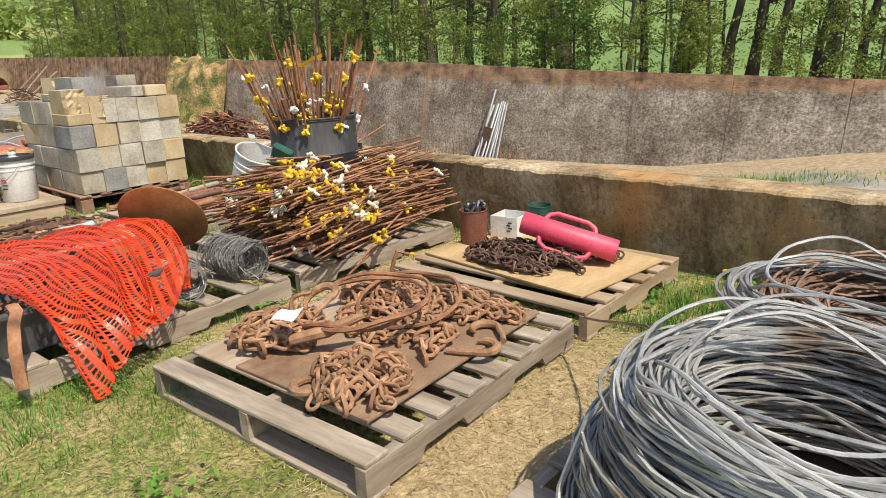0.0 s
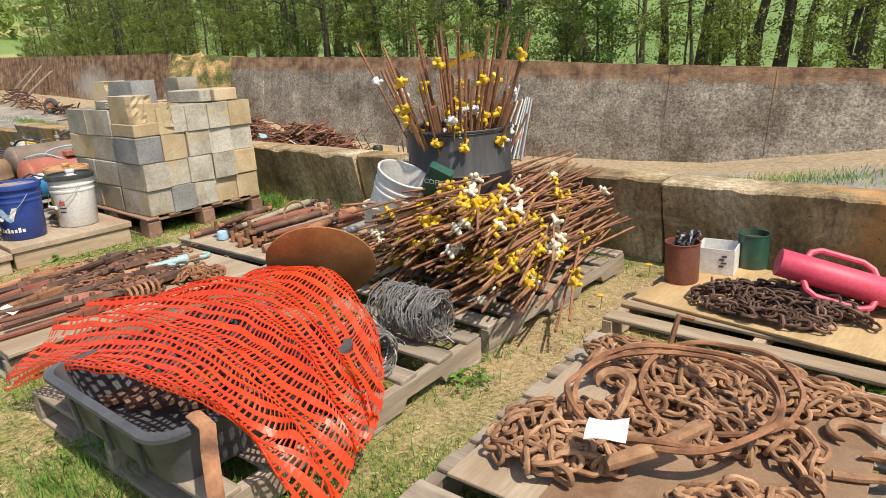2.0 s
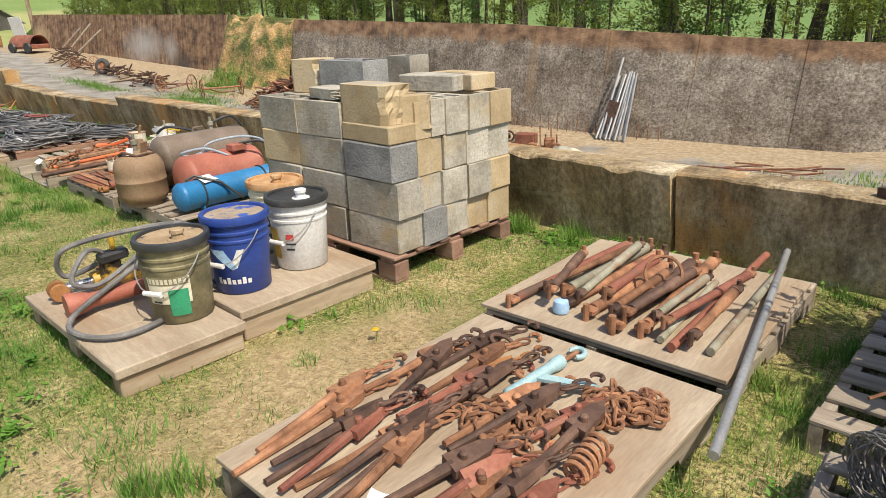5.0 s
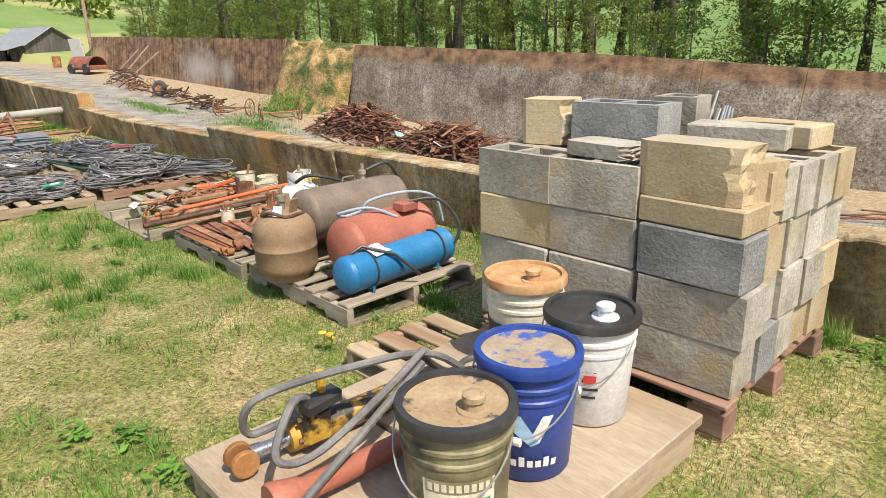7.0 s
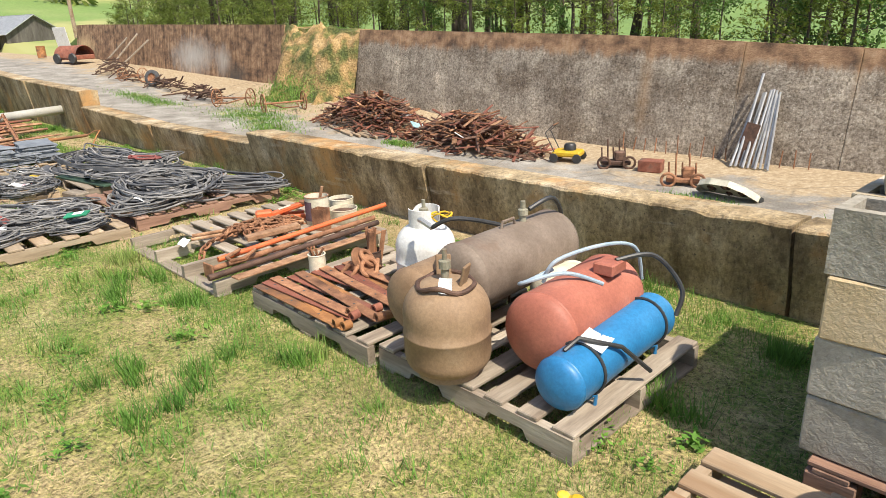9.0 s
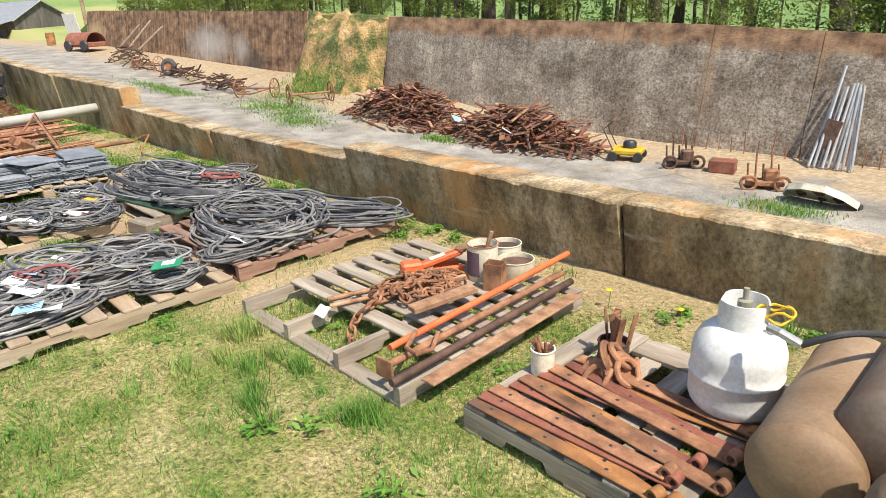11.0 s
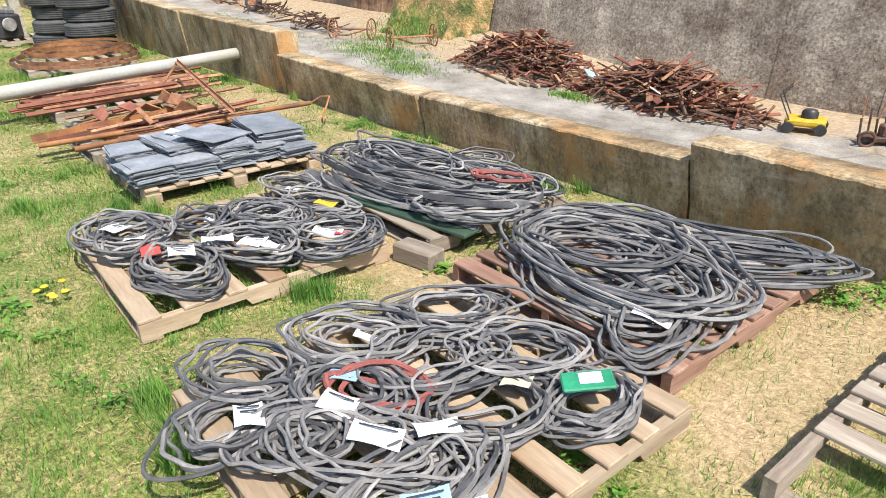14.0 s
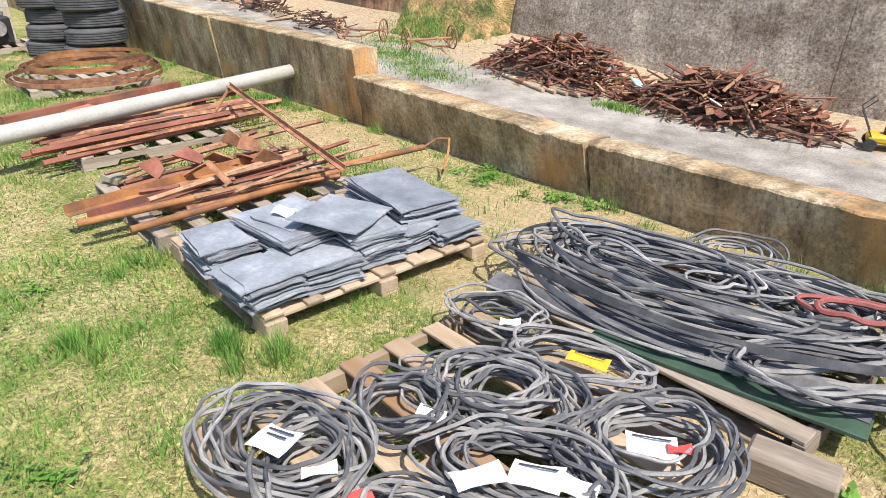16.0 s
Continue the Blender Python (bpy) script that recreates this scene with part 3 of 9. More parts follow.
def clay_bank():
    xs, ys = np.linspace(-32.62, -26.75, 44), np.linspace(14.3, 17.7, 40)
    g = []
    for y in ys:
        row = []
        for x in xs:
            toe = 14.7 + 1.5 * min(1, abs(x + 29.7) / 2.9) ** 3 + 0.4 * noise.noise((x * 0.6, 2, 8))
            k = min(1, max(0, (y - toe) / (17.2 - toe)))
            up = k * k * (3 - 2 * k)
            z0 = floor_z(x, min(y, 16.3)) - 0.04
            z = z0 + (high_top(x) - 0.05 - z0) * up
            rough = 1 if 0 < k < 1 else 0.15
            row.append((x + 0.3 * rough * noise.noise((x * 1.3, y * 1.9, 11)), y, z + rough * (0.55 * k * noise.noise((x * 0.9, y * 1.2, 6)) + 0.30 * noise.noise((x * 2.4, y * 2.4, 2)) + 0.12 * noise.noise((x * 6, y * 6, 2)))))
        g.append(row)
    solid("bank", Shape().sheet(g[::-1]), M_BANK, "eroded orange clay bank with grass between the walls", "bank", kind="structure", smooth=True)


clay_bank()


# ---------------------------------------------------------------- pallets
def pallet(x0, x1, y0, y1, h=0.125, boards=7, mat=M_WOOD, along_x=False, label="weathered grey wooden pallet lying on the grass", rot=0.0, first=0, stringers=3, blocks=False, z=0.0):
    """Deck boards on stringers; local x runs along the deck boards."""
    lx, ly = (x1 - x0, y1 - y0) if not along_x else (y1 - y0, x1 - x0)
    m = pose((x0 + x1) / 2, (y0 + y1) / 2, z, 0, 0, rot + (90 if along_x else 0))
    p = thing("pallet", label, "pallet", m, "pallets")
    rng = random.Random(int(abs(x0 * 100) + abs(y0 * 10)))
    t = 0.018
    sh = h - 2 * t
    bottom = Shape().box((lx, 0.09, t), b=0.003).mesh("bottom_board", mat)
    for k in range(3):
        yy = -ly / 2 + 0.045 + k * (ly - 0.09) / 2
        part("bottom_board", bottom, mat, p, m=pose(0, yy, t / 2))
    if blocks:
        blk = Shape().box((0.14, 0.10, sh - t), b=0.004).mesh("block", mat)
        for a in range(3):
            for b in range(3):
                part("block", blk, mat, p, m=pose(-lx / 2 + 0.07 + a * (lx - 0.14) / 2, -ly / 2 + 0.05 + b * (ly - 0.1) / 2, t + (sh - t) / 2))
        run = Shape().box((ly, 0.10, t), b=0.003).mesh("stringer_board", mat)
        for a in range(3):
            part("stringer_board", run, mat, p, m=pose(-lx / 2 + 0.07 + a * (lx - 0.14) / 2, 0, t + sh - t / 2, 0, 0, 90))
    else:
        q, hz = ly / 2, sh / 2
        line = [(-q, -hz), (-q * 0.62, -hz), (-q * 0.58, -hz + 0.036), (-q * 0.26, -hz + 0.036), (-q * 0.22, -hz), (q * 0.22, -hz), (q * 0.26, -hz + 0.036), (q * 0.58, -hz + 0.036), (q * 0.62, -hz), (q, -hz), (q, hz), (-q, hz)]
        s = Shape().prism(line, 0.04)
        stringer = s.mesh("stringer", mat)
        for k in range(stringers):
            part("stringer", stringer, mat, p, m=pose(-lx / 2 + 0.021 + k * (lx - 0.042) / (stringers - 1), 0, t + sh / 2, 0, 0, 90))
    w = 0.098
    pitch = (ly - w) / (boards - 1)
    deck = [Shape().box((lx - 0.006 * k, w - 0.006 * k, t), b=0.004).mesh("deck_board", mat) for k in range(3)]
    for k in range(first, boards):
        part("deck_board", rng.choice(deck), mat, p, m=pose(rng.uniform(-0.006, 0.006), -ly / 2 + w / 2 + k * pitch, h - t / 2 + 0.0015 * (k % 2), rng.uniform(-0.8, 0.8), 0, rng.uniform(-0.5, 0.5)))
    return p


pallet(1.13, 2.30, 0.95, 2.15, boards=7)
pallet(1.20, 2.40, 2.25, 3.02, boards=5, mat=M_WOOD)
pallet(-0.34, 0.74, 0.78, 1.96, boards=8, rot=3.5)
pallet(-0.42, 0.72, 2.07, 2.98, boards=6, mat=M_WOOD_TAN, label="tan wooden pallet with wide deck boards")
pallet(-1.93, -0.74, 1.72, 2.93, boards=8)
pallet(-1.82, -0.70, 0.40, 1.63, boards=7, rot=3)
pallet(-3.14, -2.18, 0.40, 1.62, boards=7)
pallet(-3.24, -2.20, 1.72, 2.85, boards=7, rot=2)
pallet(-5.10, -3.95, 1.84, 2.82, h=0.15, boards=6, mat=M_WOOD_RED, blocks=True, label="reddish block pallet carrying the concrete blocks")
pallet(-6.72, -5.70, 1.50, 2.42, h=0.12, boards=7, along_x=True)
pallet(-7.76, -6.75, 1.46, 2.40, h=0.12, boards=7, along_x=True)
pallet(-9.36, -8.05, 1.39, 2.66, h=0.11, boards=9, first=2, stringers=4, label="light grey pallet with missing front boards")
pallet(-10.86, -9.66, 0.19, 1.50, h=0.11, boards=8, mat=M_WOOD_TAN, label="tan wooden pallet under bundled drive belts")
pallet(-11.02, -9.80, 1.60, 2.86, h=0.11, boards=9, mat=M_WOOD_RED, label="brown wooden pallet under large belts")
pallet(-12.62, -11.42, 0.24, 1.50, h=0.11, boards=7, mat=M_WOOD_TAN, label="tan wooden pallet under bundled drive belts")
pallet(-12.72, -11.30, 1.68, 2.72, h=0.11, boards=7)
pallet(-14.18, -13.08, 0.76, 2.03, h=0.12, boards=7, mat=M_WOOD_TAN, blocks=True, label="tan block pallet stacked with slate")
pallet(-15.45, -14.26, 0.72, 2.05, h=0.11, boards=7)
pallet(-17.30, -16.10, 0.80, 2.05, h=0.11, boards=7)
pallet(-20.55, -19.20, 1.05, 2.45, h=0.11, boards=7)


# ---------------------------------------------------------------- materials of the things
M_RUST = surface("rusted_iron", [(0.3, (0.128, 0.060, 0.033)), (0.5, (0.300, 0.143, 0.075)), (0.75, (0.495, 0.255, 0.135))], 9, 90, 0.85, 0.5, metal=0.15, vary=0.28)
M_RUST_DARK = surface("dark_rusted_iron", [(0.3, (0.061, 0.038, 0.030)), (0.55, (0.155, 0.088, 0.061)), (0.8, (0.270, 0.162, 0.115))], 9, 90, 0.7, 0.5, metal=0.3, vary=0.25)
M_RUST_TAN = surface("dusty_tan_rusted_chain", [(0.3, (0.19, 0.095, 0.048)), (0.55, (0.38, 0.21, 0.115)), (0.8, (0.55, 0.34, 0.20))], 14, 90, 0.85, 0.5, vary=0.22)
M_RUST_ORANGE = surface("orange_rusted_steel", [(0.3, (0.20, 0.085, 0.03)), (0.55, (0.36, 0.16, 0.055)), (0.8, (0.48, 0.25, 0.10))], 6, 80, 0.8, 0.4, vary=0.2, stain=(0.13, 0.07, 0.045))
M_RUST_RED = surface("red_brown_steel", [(0.3, (0.17, 0.055, 0.035)), (0.55, (0.29, 0.105, 0.065)), (0.8, (0.40, 0.19, 0.13))], 5, 80, 0.75, 0.4, vary=0.2, stain=(0.12, 0.07, 0.05))
M_STEEL = surface("dull_galvanised_wire", [(0.3, (0.285, 0.285, 0.270)), (0.55, (0.540, 0.540, 0.517)), (0.8, (0.795, 0.788, 0.750))], 5, 90, 0.45, 0.3, metal=0.45, vary=0.3, island=True, stain=(0.24, 0.17, 0.11), stain_at=(0.58, 0.7))
M_STEEL_RUST = surface("rusty_cable", [(0.3, (0.180, 0.112, 0.075)), (0.55, (0.360, 0.225, 0.158)), (0.8, (0.540, 0.390, 0.300))], 5, 90, 0.6, 0.3, metal=0.3, vary=0.25, island=True)
M_WIRE = surface("grey_barbed_wire", [(0.3, (0.189, 0.182, 0.169)), (0.6, (0.351, 0.338, 0.324)), (0.8, (0.513, 0.499, 0.479))], 9, 90, 0.55, 0.2, metal=0.4, vary=0.25, island=True)
M_PIPE = surface("galvanised_pipe", [(0.3, (0.36, 0.36, 0.35)), (0.6, (0.50, 0.50, 0.49)), (0.8, (0.60, 0.60, 0.59))], 4, 60, 0.4, 0.15, metal=0.5, vary=0.12)
M_PIPE_OLD = surface("old_green_grey_pipe", [(0.3, (0.20, 0.19, 0.13)), (0.55, (0.33, 0.31, 0.23)), (0.8, (0.42, 0.39, 0.30))], 6, 60, 0.7, 0.3, vary=0.15, stain=(0.24, 0.12, 0.07))
M_BELT = surface("dusty_black_rubber", [(0.3, (0.045, 0.046, 0.050)), (0.55, (0.115, 0.115, 0.12)), (0.8, (0.25, 0.24, 0.23))], 7, 70, 0.6, 0.2, vary=0.3)
M_BELT_GREY = surface("worn_grey_rubber", [(0.3, (0.12, 0.118, 0.118)), (0.55, (0.25, 0.24, 0.228)), (0.8, (0.44, 0.415, 0.385))], 7, 70, 0.7, 0.2, vary=0.3)
M_HOSE = surface("pale_blue_grey_hose", [(0.3, (0.26, 0.36, 0.44)), (0.7, (0.42, 0.50, 0.56))], 9, 70, 0.6, 0.2)
M_BELT_RED = surface("red_rubber_belt", [(0.3, (0.20, 0.05, 0.04)), (0.7, (0.36, 0.12, 0.10))], 7, 70, 0.7, 0.2)
M_NET = surface("orange_plastic_net", [(0.3, (0.78, 0.050, 0.014)), (0.6, (0.86, 0.085, 0.022)), (0.8, (0.90, 0.14, 0.045))], 6, 60, 0.38, 0.15, vary=0.12, translucent=0.2, island=True)
M_PINK = surface("pink_red_paint", [(0.3, (0.60, 0.05, 0.10)), (0.6, (0.70, 0.08, 0.14)), (0.8, (0.76, 0.14, 0.20))], 5, 70, 0.5, 0.15, stain=(0.45, 0.09, 0.08), stain_at=(0.62, 0.72))
M_YELLOW = surface("yellow_plastic", [(0.3, (0.70, 0.42, 0.02)), (0.6, (0.82, 0.56, 0.04)), (0.8, (0.86, 0.66, 0.16))], 8, 60, 0.5, 0.1, vary=0.15, translucent=0.15)
M_CREAM = surface("cream_white_plastic", [(0.3, (0.62, 0.56, 0.40)), (0.6, (0.76, 0.71, 0.56)), (0.8, (0.82, 0.79, 0.68))], 6, 60, 0.5, 0.1, stain=(0.52, 0.40, 0.24), stain_at=(0.60, 0.75))
M_WHITE = surface("scuffed_white", [(0.3, (0.66, 0.65, 0.62)), (0.6, (0.78, 0.775, 0.75)), (0.8, (0.83, 0.83, 0.81))], 5, 60, 0.5, 0.12, stain=(0.52, 0.46, 0.38), stain_at=(0.60, 0.74))
M_PAPER = surface("white_paper_tag", [(0.3, (0.74, 0.74, 0.73)), (0.7, (0.82, 0.82, 0.81))], 5, 60, 0.7, 0.05)
M_INK = surface("printed_black", [(0.3, (0.03, 0.03, 0.03)), (0.7, (0.06, 0.06, 0.06))], 5, 60, 0.7, 0)
M_RED_INK = surface("printed_red", [(0.3, (0.62, 0.06, 0.05)), (0.7, (0.72, 0.10, 0.08))], 5, 60, 0.6, 0)
M_BLUE = surface("blue_plastic_pail", [(0.3, (0.018, 0.045, 0.22)), (0.6, (0.028, 0.07, 0.32)), (0.8, (0.05, 0.11, 0.40))], 4, 60, 0.42, 0.12, stain=(0.14, 0.13, 0.15), stain_at=(0.64, 0.76))
M_LBLUE = surface("light_blue_print", [(0.3, (0.30, 0.50, 0.72)), (0.7, (0.42, 0.62, 0.82))], 5, 60, 0.5, 0)
M_TANKBLUE = surface("blue_cylinder_paint", [(0.3, (0.02, 0.15, 0.34)), (0.6, (0.03, 0.22, 0.47)), (0.8, (0.08, 0.29, 0.52))], 5, 70, 0.45, 0.15, stain=(0.10, 0.13, 0.15), stain_at=(0.62, 0.72))
M_TANKRED = surface("faded_red_tank_paint", [(0.3, (0.32, 0.10, 0.065)), (0.6, (0.46, 0.16, 0.105)), (0.8, (0.54, 0.25, 0.18))], 4, 70, 0.6, 0.2, stain=(0.33, 0.13, 0.08), stain_at=(0.56, 0.74))
M_TANKBROWN = surface("dusty_brown_tank", [(0.3, (0.20, 0.12, 0.065)), (0.6, (0.31, 0.205, 0.12)), (0.8, (0.40, 0.29, 0.19))], 4, 70, 0.7, 0.25, stain=(0.15, 0.09, 0.06), stain_at=(0.58, 0.74))
M_TANKGREY = surface("grey_brown_tank", [(0.3, (0.15, 0.11, 0.08)), (0.6, (0.25, 0.195, 0.15)), (0.8, (0.33, 0.27, 0.22))], 4, 70, 0.65, 0.25, stain=(0.16, 0.085, 0.05), stain_at=(0.56, 0.74))
M_BLACK = surface("black_plastic", [(0.3, (0.025, 0.025, 0.025)), (0.6, (0.05, 0.05, 0.05)), (0.8, (0.10, 0.095, 0.085))], 7, 60, 0.45, 0.15)
M_DUST = surface("dried_tan_mud", [(0.3, (0.30, 0.20, 0.11)), (0.6, (0.44, 0.32, 0.19)), (0.8, (0.52, 0.41, 0.27))], 12, 70, 0.95, 0.5, stain=(0.06, 0.06, 0.06), stain_at=(0.53, 0.60), stain_scale=9)
M_LID_RUST = surface("rust_covered_lid", [(0.3, (0.40, 0.20, 0.08)), (0.6, (0.56, 0.34, 0.17)), (0.8, (0.62, 0.48, 0.32))], 12, 70, 0.9, 0.3)
M_LID_BLUE = surface("muddy_blue_lid", [(0.3, (0.30, 0.22, 0.15)), (0.6, (0.40, 0.32, 0.23)), (0.8, (0.46, 0.39, 0.30))], 10, 70, 0.8, 0.3, stain=(0.05, 0.10, 0.36), stain_at=(0.54, 0.60), stain_scale=8)
M_OLIVE = surface("dirty_olive_pail", [(0.3, (0.10, 0.09, 0.05)), (0.55, (0.24, 0.21, 0.115)), (0.8, (0.42, 0.37, 0.22))], 6, 60, 0.6, 0.2, stain=(0.055, 0.05, 0.04), stain_at=(0.56, 0.68), stain_scale=5)
M_GREEN = surface("green_print", [(0.3, (0.02, 0.20, 0.10)), (0.7, (0.04, 0.36, 0.18))], 5, 60, 0.5, 0.05)
M_DKGREEN = surface("dark_green_tin", [(0.3, (0.01, 0.06, 0.04)), (0.7, (0.03, 0.12, 0.085))], 5, 60, 0.4, 0.1, stain=(0.15, 0.09, 0.06), stain_at=(0.6, 0.7))
M_GOLD = surface("gold_print", [(0.3, (0.50, 0.30, 0.03)), (0.7, (0.66, 0.44, 0.07))], 5, 60, 0.5, 0.05)
M_ORANGE = surface("orange_red_paint", [(0.3, (0.55, 0.10, 0.03)), (0.6, (0.70, 0.16, 0.05)), (0.8, (0.74, 0.26, 0.12))], 6, 70, 0.55, 0.2, vary=0.1, stain=(0.26, 0.11, 0.06), stain_at=(0.58, 0.70))
M_AQUA = surface("pale_blue_paint", [(0.3, (0.26, 0.42, 0.45)), (0.6, (0.38, 0.55, 0.57)), (0.8, (0.46, 0.62, 0.64))], 8, 70, 0.55, 0.2, stain=(0.25, 0.14, 0.09), stain_at=(0.58, 0.68))
M_TRAY = surface("grey_plastic_tub", [(0.3, (0.06, 0.062, 0.068)), (0.6, (0.11, 0.112, 0.12)), (0.8, (0.17, 0.17, 0.175))], 6, 70, 0.5, 0.15)
M_CHROME = surface("bright_plated_metal", [(0.3, (0.45, 0.47, 0.50)), (0.7, (0.65, 0.67, 0.70))], 8, 60, 0.25, 0.1, metal=0.8)
M_DRUM = surface("black_steel_drum", [(0.3, (0.025, 0.026, 0.03)), (0.55, (0.055, 0.055, 0.06)), (0.8, (0.13, 0.12, 0.115))], 5, 60, 0.5, 0.2, stretch=(1, 1, 0.15), stain=(0.20, 0.19, 0.19), stain_scale=9, stain_at=(0.60, 0.72))
M_SLATE = surface("blue_grey_slate", [(0.3, (0.17, 0.182, 0.197)), (0.55, (0.27, 0.288, 0.312)), (0.8, (0.44, 0.455, 0.47))], 5, 50, 0.55, 0.4, vary=0.22, stain=(0.34, 0.30, 0.24), stain_at=(0.62, 0.75))
M_TYRE = surface("dusty_tyre_rubber", [(0.3, (0.053, 0.053, 0.054)), (0.6, (0.098, 0.098, 0.099)), (0.8, (0.180, 0.173, 0.165))], 6, 60, 0.8, 0.4, vary=0.15)
M_BLOCK_GREY = surface("grey_concrete_block", [(0.3, (0.29, 0.26, 0.205)), (0.5, (0.43, 0.395, 0.325)), (0.75, (0.57, 0.535, 0.46))], 4, 45, 0.95, 0.9, vary=0.2, stain=(0.46, 0.35, 0.20), stain_scale=2.6, stain_at=(0.52, 0.68), bump_dist=0.007, fine_mix=0.45)
M_BLOCK_TAN = surface("tan_concrete_block", [(0.3, (0.389, 0.281, 0.151)), (0.55, (0.529, 0.410, 0.248)), (0.8, (0.616, 0.518, 0.367))], 3, 60, 0.95, 0.7, vary=0.12, stain=(0.40, 0.37, 0.31), stain_scale=2.4, stain_at=(0.56, 0.70), bump_dist=0.006, fine_mix=0.3)
M_BLOCK_DARK = surface("dark_concrete_block", [(0.3, (0.195, 0.195, 0.19)), (0.55, (0.33, 0.328, 0.318)), (0.8, (0.48, 0.472, 0.455))], 4, 70, 0.95, 1.0, vary=0.12, bump_dist=0.008, fine_mix=0.5)
RNG = random.Random(7)


# ---------------------------------------------------------------- helpers for things
def ring_path(a, b, n=40, wob=0.0, seed=0, tilt=0.0):
    """A wobbly closed oval."""
    out = []
    for i in range(n):
        c = 2 * math.pi * i / n
        k = 1 + wob * noise.noise((math.cos(c) * 1.3 + seed * 3.7, math.sin(c) * 1.3, seed))
        out.append((a * k * math.cos(c), b * k * math.sin(c), tilt * noise.noise((math.cos(c), math.sin(c) + seed * 1.9, 4))))
    return np.array(out)


def rod(name, p, q, r, mat, label, category, n=8, group="", bend=0.0):
    """A straight or slightly bent bar from p to q."""
    p, q = np.array(p, float), np.array(q, float)
    k = 5 if bend else 2
    pts = [p + (q - p) * i / (k - 1) for i in range(k)]
    if bend:
        for i in range(1, k - 1):
            pts[i] = pts[i] + np.array([bend * math.sin(math.pi * i / (k - 1)), 0, 0])
    o = Vector(p)
    s = Shape().tube([a - p for a in pts], r, n)
    return solid(name, s, mat, label, category, Matrix.Translation(o), group, smooth=True)


LINKS = {}


def link_mesh(length, wire, mat):
    key = (length, wire, mat.name)
    if key not in LINKS:
        w = length * 0.32
        pts = []
        for i in range(14):
            c = 2 * math.pi * i / 14
            pts.append(((length / 2 - w) * (1 if math.cos(c) > 0 else -1) + w * math.cos(c), w * math.sin(c), 0))
        LINKS[key] = Shape().tube(pts, wire, 6, True).mesh("link", mat, True)
    return LINKS[key]


def chain(path, length, wire, mat, label, group="", seed=1):
    """Links set one after another along a line of points, every second one turned on edge."""
    rng = random.Random(seed)
    p = thing("chain", label, "chain", Matrix.Translation(Vector(path[0])), group)
    me = link_mesh(length, wire, mat)
    step = length - wire * 2.6
    pts = [Vector(q) - Vector(path[0]) for q in path]
    d, k, i = 0.0, 0, 0
    pos = pts[0].copy()
    while i < len(pts) - 1:
        seg = pts[i + 1] - pos
        if seg.length < step:
            i += 1
            continue
        pos = pos + seg.normalized() * step
        turn = seg.to_track_quat("X", "Z").to_matrix().to_4x4()
        mm = Matrix.Translation(pos) @ turn @ pose(0, 0, 0, (20 if k % 2 else 75) + rng.uniform(-25, 25), rng.uniform(-8, 8), rng.uniform(-12, 12))
        part("link", me, mat, p, m=mm)
        k += 1
    return p


def wander(cx, cy, ax, ay, z0, rise, n, seed, spread=0.9):
    """A loose winding line heaped over an oval."""
    rng = random.Random(seed)
    x, y, a, out = rng.uniform(-.5, .5), rng.uniform(-.5, .5), rng.uniform(0, 6.3), []
    for i in range(n):
        a += rng.uniform(-spread, spread)
        nx, ny = x + 0.28 * math.cos(a), y + 0.28 * math.sin(a)
        if nx * nx + ny * ny > 1:
            a += 2.2
            nx, ny = x + 0.28 * math.cos(a), y + 0.28 * math.sin(a)
            if nx * nx + ny * ny > 1.1:
                nx, ny = x * 0.8, y * 0.8
        x, y = nx, ny
        out.append((cx + ax * x, cy + ay * y, z0 + rise * max(0, 1 - x * x - y * y) ** 0.6 * rng.uniform(0.35, 1.0)))
    return out


def card(name, m, w, h, mat, label, category="tag", group="", bars=0, bar_mat=None, curl=0.006, parent=None):
    """A thin sheet of paper or card, slightly curled, with printed bars lying on it."""
    g = [[(-w / 2 + w * i / 4, -h / 2 + h * j / 4, curl * math.sin(i * 1.1 + j * 0.7)) for i in range(5)] for j in range(5)][::-1]
    s = Shape().sheet(g, 0.0012)
    ob = solid(name, s, mat, label, category, m, group) if parent is None else part(name, s, mat, parent, label, m=m)
    for k in range(bars):
        bw = w * (0.75 - 0.18 * (k % 3))
        part("print", Shape().box((bw, h * 0.07, 0.0008), b=0.0001), bar_mat or M_INK, ob, m=pose(0, h * (0.28 - 0.2 * k), curl + 0.0012))
    return ob


def text_part(words, size, mat, parent, m, name="lettering"):
    cu = bpy.data.curves.new(name, "FONT")
    cu.body, cu.size, cu.align_x, cu.align_y, cu.extrude = words, size, "CENTER", "CENTER", 0.0006
    tmp = bpy.data.objects.new("tmp", cu)
    scene.collection.objects.link(tmp)
    me = bpy.data.meshes.new_from_object(tmp.evaluated_get(bpy.context.evaluated_depsgraph_get()))
    bpy.data.objects.remove(tmp)
    me.materials.clear()
    me.materials.append(mat)
    ob = new(name, me)
    ob.parent, ob.matrix_basis = parent, m
    return ob


